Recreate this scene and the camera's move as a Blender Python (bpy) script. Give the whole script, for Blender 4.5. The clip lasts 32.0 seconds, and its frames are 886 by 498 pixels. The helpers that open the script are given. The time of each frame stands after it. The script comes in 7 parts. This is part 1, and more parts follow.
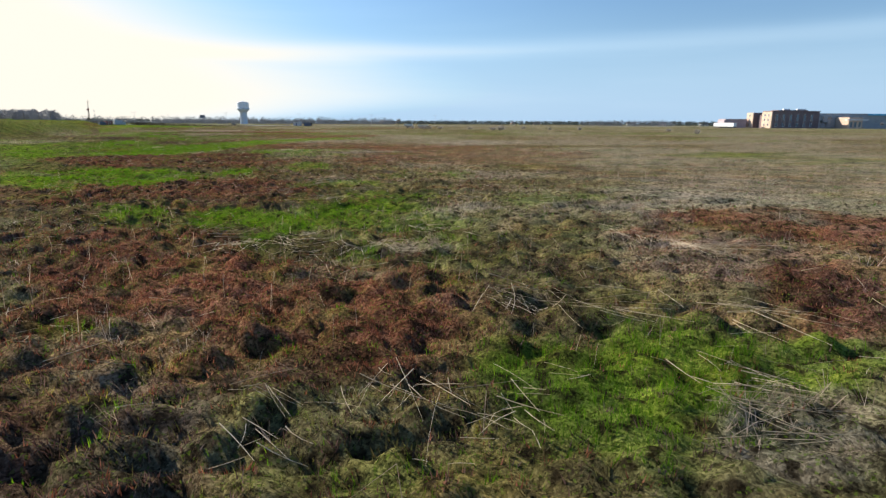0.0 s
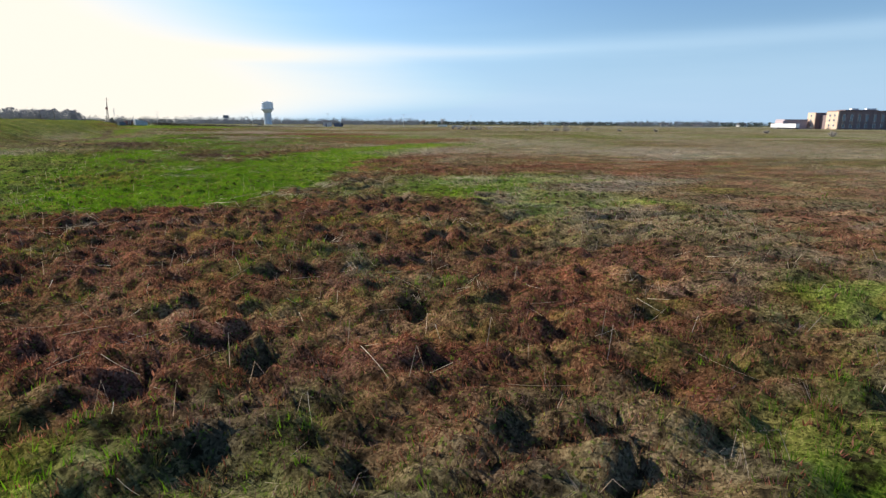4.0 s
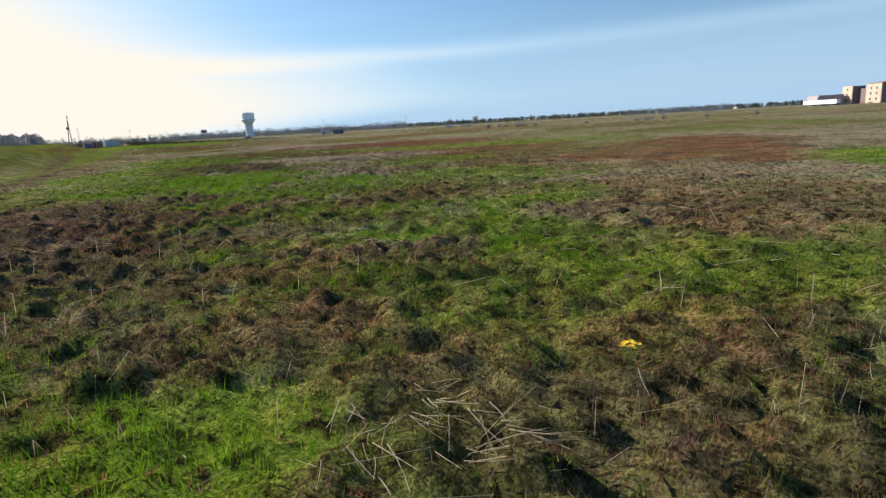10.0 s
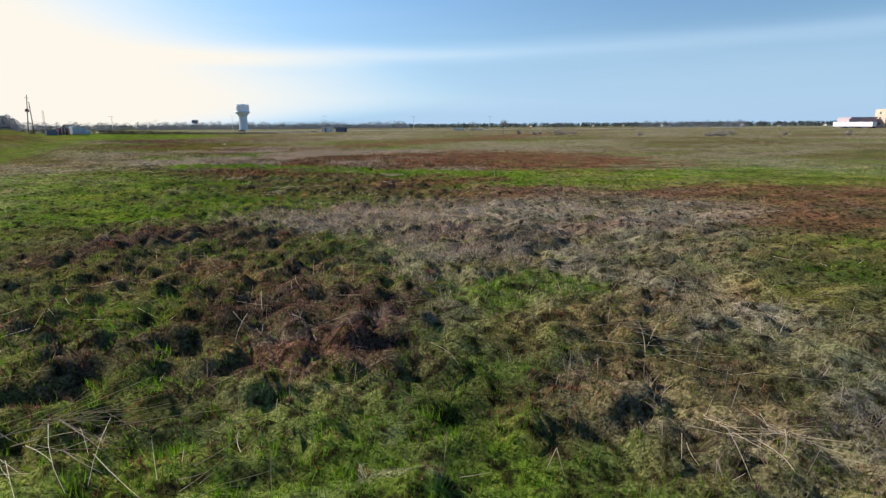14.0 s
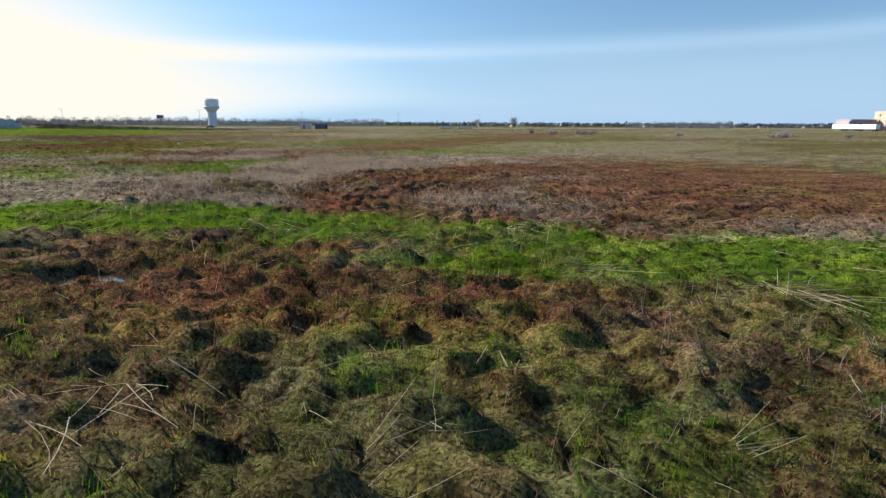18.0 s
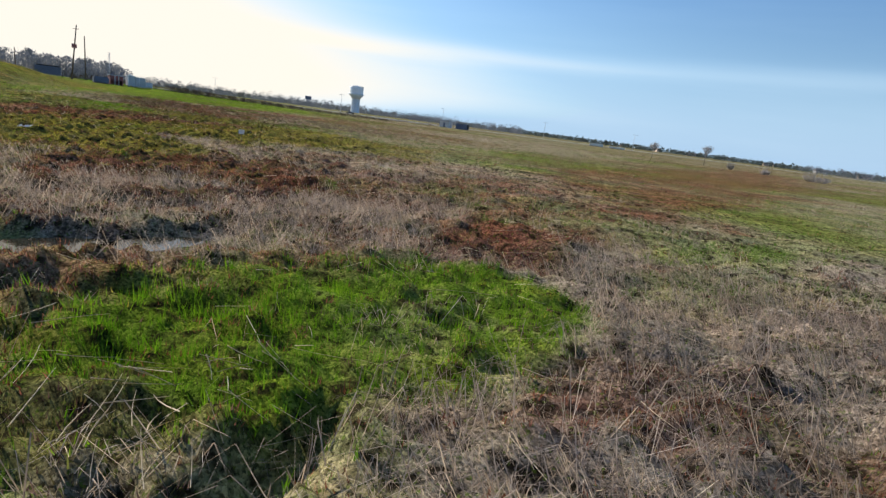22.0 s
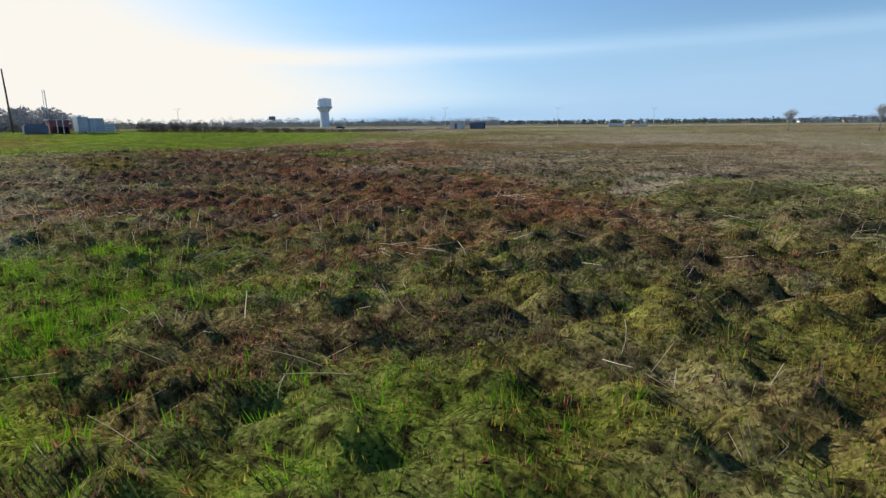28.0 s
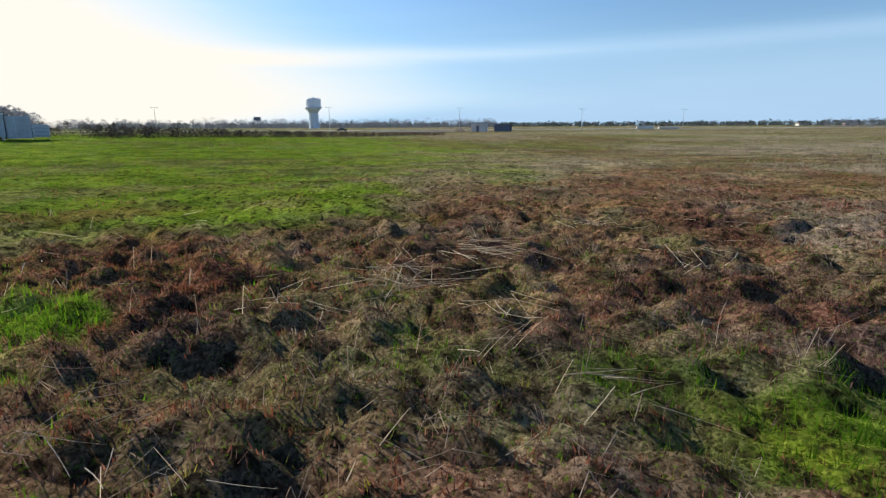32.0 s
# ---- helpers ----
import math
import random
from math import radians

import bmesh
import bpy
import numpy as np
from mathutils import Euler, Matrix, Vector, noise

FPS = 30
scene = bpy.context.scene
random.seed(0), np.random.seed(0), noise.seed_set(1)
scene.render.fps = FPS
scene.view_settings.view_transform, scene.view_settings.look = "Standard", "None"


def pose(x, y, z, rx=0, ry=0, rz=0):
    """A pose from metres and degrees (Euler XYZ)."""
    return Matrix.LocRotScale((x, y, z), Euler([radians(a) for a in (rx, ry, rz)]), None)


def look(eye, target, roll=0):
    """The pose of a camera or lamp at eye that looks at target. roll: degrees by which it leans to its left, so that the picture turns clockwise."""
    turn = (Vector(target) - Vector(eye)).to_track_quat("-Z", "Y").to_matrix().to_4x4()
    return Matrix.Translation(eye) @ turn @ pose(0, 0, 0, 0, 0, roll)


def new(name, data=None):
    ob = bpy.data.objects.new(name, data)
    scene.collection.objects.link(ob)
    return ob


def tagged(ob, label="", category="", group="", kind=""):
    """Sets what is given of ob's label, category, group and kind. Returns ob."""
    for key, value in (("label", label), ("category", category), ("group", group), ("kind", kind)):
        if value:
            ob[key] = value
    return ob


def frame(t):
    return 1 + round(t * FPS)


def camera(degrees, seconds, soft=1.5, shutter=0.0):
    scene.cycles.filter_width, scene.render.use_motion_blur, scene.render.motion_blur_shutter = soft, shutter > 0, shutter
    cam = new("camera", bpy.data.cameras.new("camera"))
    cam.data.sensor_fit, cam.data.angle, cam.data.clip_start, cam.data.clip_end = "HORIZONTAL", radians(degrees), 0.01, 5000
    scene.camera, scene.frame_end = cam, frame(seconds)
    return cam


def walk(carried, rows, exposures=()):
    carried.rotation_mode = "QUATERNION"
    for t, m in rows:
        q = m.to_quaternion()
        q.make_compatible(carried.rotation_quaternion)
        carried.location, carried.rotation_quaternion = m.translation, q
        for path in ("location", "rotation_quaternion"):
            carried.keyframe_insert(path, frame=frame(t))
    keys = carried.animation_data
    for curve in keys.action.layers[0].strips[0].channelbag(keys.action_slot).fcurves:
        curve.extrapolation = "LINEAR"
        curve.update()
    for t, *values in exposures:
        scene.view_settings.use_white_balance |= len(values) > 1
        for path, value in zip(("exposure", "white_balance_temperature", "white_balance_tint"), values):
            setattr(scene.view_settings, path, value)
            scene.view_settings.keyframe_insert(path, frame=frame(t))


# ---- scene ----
cam = camera(76.4, 32.0, soft=1.4)

# seconds, x, y, z, yaw, pitch, roll of the low drone flight
PATH = (
    (0.0, 0.00, 0.00, 2.69, 0.11, -12.62, -0.30),
    (0.5, -1.68, 3.41, 2.71, 0.07, -12.62, -0.30),
    (1.0, -3.33, 6.91, 2.55, 0.35, -12.71, -0.30),
    (1.5, -5.03, 10.43, 2.52, 0.72, -12.67, -0.10),
    (2.0, -6.73, 13.90, 2.59, 0.98, -12.58, -0.20),
    (2.5, -8.57, 17.34, 2.63, 1.19, -12.61, -0.10),
    (4.5, -16.52, 31.40, 2.50, 2.04, -12.50, -0.40),
    (5.0, -18.73, 35.01, 2.58, 1.91, -12.38, -0.40),
    (5.5, -20.93, 38.55, 2.58, 2.16, -12.49, -0.40),
    (6.0, -23.06, 42.24, 2.34, 2.57, -12.58, -0.20),
    (6.5, -25.35, 46.09, 2.18, 2.91, -12.58, -0.17),
    (7.0, -27.65, 50.03, 2.10, 3.20, -12.52, -0.13),
    (7.5, -29.70, 54.05, 2.26, 3.62, -12.54, -0.10),
    (8.0, -31.68, 57.91, 2.58, 4.25, -12.48, 0.03),
    (8.5, -33.56, 61.37, 3.06, 4.51, -12.49, 0.17),
    (9.0, -35.43, 64.60, 3.14, 4.67, -12.56, 0.20),
    (9.5, -37.30, 67.74, 2.90, 5.04, -12.47, 0.64),
    (10.0, -39.01, 70.97, 2.42, -0.50, -12.54, 3.18),
    (10.5, -40.57, 74.45, 2.10, 1.76, -12.54, 4.42),
    (11.0, -42.05, 78.09, 2.10, 2.16, -12.25, 1.66),
    (11.5, -43.37, 81.73, 2.26, -1.99, -12.40, 0.30),
    (12.0, -44.62, 85.30, 2.50, -2.00, -12.44, 0.37),
    (12.5, -45.78, 89.03, 2.66, -1.73, -12.66, 0.53),
    (13.0, -46.95, 92.83, 2.66, -1.43, -12.61, 0.40),
    (13.5, -48.04, 96.65, 2.74, -1.18, -12.43, 0.37),
    (14.0, -49.12, 100.14, 2.90, -1.04, -12.32, 0.33),
    (14.5, -50.19, 103.55, 2.90, -0.98, -12.41, 0.30),
    (16.5, -54.30, 116.76, 2.63, -1.81, -12.26, -0.10),
    (17.0, -55.31, 119.95, 2.70, -2.31, -12.15, -0.36),
    (17.5, -56.25, 123.06, 2.70, -2.83, -12.26, -0.32),
    (18.0, -57.26, 126.33, 2.40, -3.68, -12.44, -0.28),
    (18.5, -58.04, 129.73, 2.25, -4.76, -12.29, -0.54),
    (19.0, -58.67, 133.14, 2.25, -5.66, -12.27, -0.50),
    (19.5, -59.29, 136.84, 2.33, -6.26, -12.28, -0.44),
    (20.0, -59.98, 140.47, 2.40, -6.21, -12.46, -0.27),
    (20.5, -60.83, 144.18, 2.55, -6.44, -12.60, -0.31),
    (21.0, -61.74, 147.97, 2.55, -8.60, -12.60, -6.65),
    (21.5, -63.03, 151.84, 2.33, -0.20, -12.62, -13.79),
    (22.0, -64.85, 155.59, 2.18, 9.52, -12.69, -7.32),
    (22.5, -66.97, 159.20, 2.25, 19.10, -12.42, -0.16),
    (23.0, -69.33, 162.43, 2.48, 20.68, -12.36, 0.30),
    (23.5, -71.86, 165.30, 2.70, 21.11, -12.36, 0.40),
    (24.0, -74.39, 167.95, 2.48, 21.47, -12.63, 0.60),
    (24.5, -77.00, 170.67, 2.25, 21.50, -12.41, 1.00),
    (25.0, -79.68, 173.32, 1.88, 21.84, -12.42, 1.00),
    (25.5, -82.36, 176.12, 1.80, 27.49, -12.19, 3.90),
    (26.0, -84.88, 179.07, 1.88, 20.16, -12.59, 7.40),
    (26.5, -87.11, 181.93, 2.03, 14.62, -12.33, 4.00),
    (28.5, -96.19, 195.36, 1.84, 4.34, -12.49, 0.80),
    (29.0, -98.37, 199.20, 1.93, 4.51, -12.38, 0.81),
    (29.5, -100.52, 202.99, 2.22, 4.52, -12.37, 0.71),
    (30.0, -102.56, 206.57, 2.40, 4.43, -12.36, 0.62),
    (30.5, -104.54, 210.11, 2.37, 4.19, -12.51, 0.63),
    (31.0, -106.41, 213.71, 2.28, 3.84, -12.47, 0.54),
    (31.5, -108.23, 217.43, 2.19, 3.82, -12.37, 0.44),
    (32.0, -110.17, 221.17, 2.10, 3.42, -12.36, 0.25),
)

walk(cam, [(t, pose(x, y, z, 90 + pitch, roll, yaw)) for t, x, y, z, yaw, pitch, roll in PATH],
     exposures=[(0.0, 0.55, 6450, 10), (8.0, 0.50, 6450, 10), (14.0, 0.46, 6350, 10), (18.0, 0.52, 6350, 10), (20.5, 0.58, 6400, 10), (22.5, 0.50, 6400, 10),
                (25.0, 0.40, 6200, 10), (26.3, 0.28, 5950, 10), (28.5, 0.48, 6200, 10), (32.0, 0.52, 6250, 10)])

# ---- light: low spring sun ahead on the west side, thin high cloud ----
SUN_AZ, SUN_EL = radians(60.0), radians(27.0)      # turned from +y towards -x; height above the horizon
world = bpy.data.worlds.new("sky")
scene.world = world
world.use_nodes = True
wn, wl = world.node_tree.nodes, world.node_tree.links
wn.clear()
w_out = wn.new("ShaderNodeOutputWorld")
w_bg = wn.new("ShaderNodeBackground")
w_sky = wn.new("ShaderNodeTexSky")
w_sky.sky_type = "NISHITA"
w_sky.sun_disc = False
w_sky.sun_elevation = SUN_EL
w_sky.sun_rotation = -SUN_AZ
w_sky.air_density, w_sky.dust_density, w_sky.ozone_density = 1.0, 0.9, 3.5
w_bg.inputs["Strength"].default_value = 0.082
# haze whitens the low sky; one long soft cirrus streak and faint veils above it
w_co = wn.new("ShaderNodeTexCoord")
w_sep = wn.new("ShaderNodeSeparateXYZ")
wl.new(w_co.outputs["Generated"], w_sep.inputs[0])


def w_math(op, a, b=0.0):
    n = wn.new("ShaderNodeMath")
    n.operation = op
    for k, v in enumerate((a, b)):
        if isinstance(v, (int, float)):
            n.inputs[k].default_value = v
        else:
            wl.new(v, n.inputs[k])
    return n.outputs[0]


def w_blend(fac, a, b):
    n = wn.new("ShaderNodeMix")
    n.data_type = "RGBA"
    for key, v in (("Factor", fac), ("A", a), ("B", b)):
        wl.new(v, n.inputs[key])
    return n.outputs["Result"]


w_lum = wn.new("ShaderNodeRGBToBW")
wl.new(w_sky.outputs["Color"], w_lum.inputs[0])
w_tint = wn.new("ShaderNodeVectorMath")
w_tint.operation = "SCALE"
w_tint.inputs[0].default_value = (1.00, 1.17, 1.34)
wl.new(w_lum.outputs[0], w_tint.inputs["Scale"])
w_low = w_math("MULTIPLY", w_math("MAXIMUM", w_math("SUBTRACT", 1.0, w_math("MULTIPLY", w_sep.outputs["Z"], 3.4)), 0.0), 0.92)
w_hazed = w_blend(w_low, w_sky.outputs["Color"], w_tint.outputs[0])
w_rim = w_math("MULTIPLY", w_math("MAXIMUM", w_math("SUBTRACT", 1.0, w_math("MULTIPLY", w_sep.outputs["Z"], 7.0)), 0.0), 0.9)
w_pale = wn.new("ShaderNodeMix")              # milky air low over the land
w_pale.data_type, w_pale.blend_type = "RGBA", "LIGHTEN"
w_pale.inputs["B"].default_value = (4.9, 5.4, 6.1, 1)
wl.new(w_rim, w_pale.inputs["Factor"])
wl.new(w_hazed, w_pale.inputs["A"])
w_hazed = w_pale.outputs["Result"]
w_map = wn.new("ShaderNodeMapping")
w_map.inputs["Scale"].default_value = (1.1, 1.1, 13.0)
wl.new(w_co.outputs["Generated"], w_map.inputs["Vector"])
w_noise = wn.new("ShaderNodeTexNoise")
w_noise.inputs["Scale"].default_value = 1.3
w_noise.inputs["Detail"].default_value = 4.0
wl.new(w_map.outputs[0], w_noise.inputs["Vector"])
w_line = w_math("SUBTRACT", w_sep.outputs["Z"], w_math("ADD", 0.118, w_math("MULTIPLY", w_sep.outputs["X"], 0.022)))
w_line = w_math("ADD", w_line, w_math("MULTIPLY", w_math("SUBTRACT", w_noise.outputs["Fac"], 0.5), 0.030))
w_streak = w_math("POWER", 2.718, w_math("MULTIPLY", w_math("MULTIPLY", w_line, w_line), -5600.0))
w_veil = w_math("MULTIPLY", w_math("MAXIMUM", w_math("SUBTRACT", w_noise.outputs["Fac"], 0.5), 0.0), 0.5)
w_cover = w_math("MINIMUM", w_math("ADD", w_math("MULTIPLY", w_streak, 0.40), w_veil), 0.6)
w_cloud = wn.new("ShaderNodeVectorMath")
w_cloud.operation = "MULTIPLY_ADD"
w_deep = wn.new("ShaderNodeVectorMath")
w_deep.operation = "MULTIPLY"
w_deep.inputs[1].default_value = (0.87, 1.12, 1.31)
wl.new(w_hazed, w_deep.inputs[0])
w_hazed = w_deep.outputs[0]
wl.new(w_hazed, w_cloud.inputs[0])
w_cloud.inputs[1].default_value = (1.35, 1.25, 1.15)
w_cloud.inputs[2].default_value = (1.4, 1.4, 1.4)
w_veiled = w_blend(w_cover, w_hazed, w_cloud.outputs[0])
# the haze round the sun is an even cream white
w_glow_lum = wn.new("ShaderNodeRGBToBW")
wl.new(w_veiled, w_glow_lum.inputs[0])
w_ease = wn.new("ShaderNodeMapRange")
w_ease.inputs["From Min"].default_value, w_ease.inputs["From Max"].default_value = 4.5, 9.5
w_ease.inputs["To Min"].default_value, w_ease.inputs["To Max"].default_value = 1.0, 0.82
wl.new(w_glow_lum.outputs[0], w_ease.inputs["Value"])
w_soft = wn.new("ShaderNodeVectorMath")
w_soft.operation = "SCALE"
wl.new(w_veiled, w_soft.inputs[0])
wl.new(w_ease.outputs[0], w_soft.inputs["Scale"])
w_glow = wn.new("ShaderNodeMapRange")
w_glow.interpolation_type = "SMOOTHSTEP"
w_glow.inputs["From Min"].default_value, w_glow.inputs["From Max"].default_value = 5.6, 9.8
wl.new(w_glow_lum.outputs[0], w_glow.inputs["Value"])
w_cream = wn.new("ShaderNodeRGB")
w_cream.outputs[0].default_value = (8.9, 8.3, 7.25, 1)
wl.new(w_blend(w_glow.outputs[0], w_soft.outputs[0], w_cream.outputs[0]), w_bg.inputs["Color"])
wl.new(w_bg.outputs[0], w_out.inputs[0])

sun = new("sun", bpy.data.lights.new("sun", "SUN"))
sun.data.energy, sun.data.angle, sun.data.color = 5.0, radians(0.6), (1.0, 0.93, 0.82)
sun_dir = Vector((-math.sin(SUN_AZ) * math.cos(SUN_EL), math.cos(SUN_AZ) * math.cos(SUN_EL), math.sin(SUN_EL)))
sun.matrix_world = look(sun_dir * 100, (0, 0, 0))
tagged(sun, "low warm spring sun in a hazy sky", "sun", kind="structure")


# ---- materials ----
def mat_base(name):
    m = bpy.data.materials.new(name)
    m.use_nodes = True
    nt = m.node_tree
    nt.nodes.clear()
    out = nt.nodes.new("ShaderNodeOutputMaterial")
    return m, nt, out


def ramp_node(nt, stops):
    r = nt.nodes.new("ShaderNodeValToRGB")
    e = r.color_ramp.elements
    e[0].position, e[0].color = stops[0][0], (*stops[0][1], 1)
    e[1].position, e[1].color = stops[-1][0], (*stops[-1][1], 1)
    for p, c in stops[1:-1]:
        k = e.new(p)
        k.color = (*c, 1)
    return r


def surface(name, colour, rough=0.7, metal=0.0, scale=6.0, vary=0.18, bump=0.15, spec=0.4):
    """A painted, rendered or metal surface with blotches, fine grain and relief."""
    m, nt, out = mat_base(name)
    b = nt.nodes.new("ShaderNodeBsdfPrincipled")
    co = nt.nodes.new("ShaderNodeTexCoord")
    n1 = nt.nodes.new("ShaderNodeTexNoise")
    n1.inputs["Scale"].default_value, n1.inputs["Detail"].default_value = scale * 0.15, 5
    n2 = nt.nodes.new("ShaderNodeTexNoise")
    n2.inputs["Scale"].default_value, n2.inputs["Detail"].default_value = scale, 6
    mixn = nt.nodes.new("ShaderNodeMath")
    mixn.operation = "ADD"
    for n in (n1, n2):
        nt.links.new(co.outputs["Object"], n.inputs["Vector"])
    nt.links.new(n1.outputs["Fac"], mixn.inputs[0])
    nt.links.new(n2.outputs["Fac"], mixn.inputs[1])
    lo = tuple(c * (1 - vary) for c in colour)
    hi = tuple(min(1, c * (1 + vary)) for c in colour)
    r = ramp_node(nt, [(0.35, lo), (0.5, colour), (0.65, hi)])
    half = nt.nodes.new("ShaderNodeMath")
    half.operation = "MULTIPLY"
    half.inputs[1].default_value = 0.5
    nt.links.new(mixn.outputs[0], half.inputs[0])
    nt.links.new(half.outputs[0], r.inputs["Fac"])
    nt.links.new(r.outputs["Color"], b.inputs["Base Color"])
    bp = nt.nodes.new("ShaderNodeBump")
    bp.inputs["Strength"].default_value = bump
    bp.inputs["Distance"].default_value = 0.02
    nt.links.new(n2.outputs["Fac"], bp.inputs["Height"])
    nt.links.new(bp.outputs["Normal"], b.inputs["Normal"])
    b.inputs["Roughness"].default_value, b.inputs["Metallic"].default_value = rough, metal
    b.inputs["Specular IOR Level"].default_value = spec
    nt.links.new(b.outputs[0], out.inputs[0])
    return m


def blades(name, dark, mid, light, through_part=0.45, rough=0.6, glow=(1.10, 1.05, 0.90)):
    """Grass: each blade takes its own tone; light comes through it from behind."""
    m, nt, out = mat_base(name)
    geo = nt.nodes.new("ShaderNodeNewGeometry")
    r = ramp_node(nt, [(0.0, dark), (0.5, mid), (1.0, light)])
    co = nt.nodes.new("ShaderNodeTexCoord")
    n1 = nt.nodes.new("ShaderNodeTexNoise")
    n1.inputs["Scale"].default_value, n1.inputs["Detail"].default_value = 0.7, 3
    nt.links.new(co.outputs["Object"], n1.inputs["Vector"])
    mp = nt.nodes.new("ShaderNodeMapRange")
    mp.inputs["From Min"].default_value, mp.inputs["From Max"].default_value = 0.3, 0.7
    nt.links.new(n1.outputs["Fac"], mp.inputs["Value"])
    avg = nt.nodes.new("ShaderNodeMix")
    avg.inputs["Factor"].default_value = 0.4
    nt.links.new(geo.outputs["Random Per Island"], avg.inputs["A"])
    nt.links.new(mp.outputs[0], avg.inputs["B"])
    nt.links.new(avg.outputs["Result"], r.inputs["Fac"])
    d = nt.nodes.new("ShaderNodeBsdfPrincipled")
    d.inputs["Roughness"].default_value = rough
    d.inputs["Specular IOR Level"].default_value = 0.12
    t = nt.nodes.new("ShaderNodeBsdfTranslucent")
    nt.links.new(r.outputs["Color"], d.inputs["Base Color"])
    warm = nt.nodes.new("ShaderNodeVectorMath")
    warm.operation = "MULTIPLY"
    warm.inputs[1].default_value = glow
    nt.links.new(r.outputs["Color"], warm.inputs[0])
    nt.links.new(warm.outputs[0], t.inputs["Color"])
    mx = nt.nodes.new("ShaderNodeMixShader")
    mx.inputs["Fac"].default_value = through_part
    nt.links.new(d.outputs[0], mx.inputs[1])
    nt.links.new(t.outputs[0], mx.inputs[2])
    nt.links.new(mx.outputs[0], out.inputs[0])
    return m


# sward colours by kind of plant cover
COVER = {
    "green": ((0.023, 0.064, 0.003), (0.062, 0.148, 0.006), (0.155, 0.265, 0.016)),
    "rust": ((0.046, 0.014, 0.008), (0.195, 0.066, 0.038), (0.470, 0.222, 0.150)),
    "dry": ((0.172, 0.126, 0.096), (0.400, 0.312, 0.246), (0.640, 0.532, 0.450)),
    "dark": ((0.025, 0.012, 0.011), (0.098, 0.055, 0.047), (0.275, 0.178, 0.155)),
    "moss": ((0.060, 0.055, 0.010), (0.200, 0.185, 0.028), (0.400, 0.360, 0.076)),
    "mixed": ((0.046, 0.029, 0.016), (0.112, 0.101, 0.036), (0.215, 0.240, 0.058)),
}
# the thatch and soil under each kind
THATCH = {
    "green": ((0.052, 0.116, 0.003), (0.162, 0.307, 0.012), (0.331, 0.476, 0.023)),
    "rust": ((0.040, 0.012, 0.008), (0.205, 0.074, 0.042), (0.440, 0.215, 0.138)),
    "dry": ((0.090, 0.068, 0.050), (0.425, 0.352, 0.268), (0.800, 0.690, 0.560)),
    "dark": ((0.024, 0.013, 0.012), (0.118, 0.070, 0.060), (0.290, 0.188, 0.158)),
    "moss": ((0.068, 0.062, 0.011), (0.245, 0.220, 0.034), (0.440, 0.382, 0.076)),
    "mixed": ((0.056, 0.039, 0.020), (0.205, 0.178, 0.076), (0.350, 0.360, 0.125)),
}
KINDS = ("green", "rust", "dry", "dark", "moss", "mixed")
GRASS_MAT = {k: blades(k + "_grass_blades", *COVER[k], through_part={"green": 0.62, "moss": 0.5, "dry": 0.45}.get(k, 0.38), glow=(1.25, 1.20, 0.90) if k in ("green", "moss") else (1.10, 1.05, 0.90)) for k in KINDS}
STRAW_MAT = blades("pale_straw", (0.46, 0.37, 0.25), (0.66, 0.55, 0.40), (0.84, 0.75, 0.60), 0.30, 0.45)


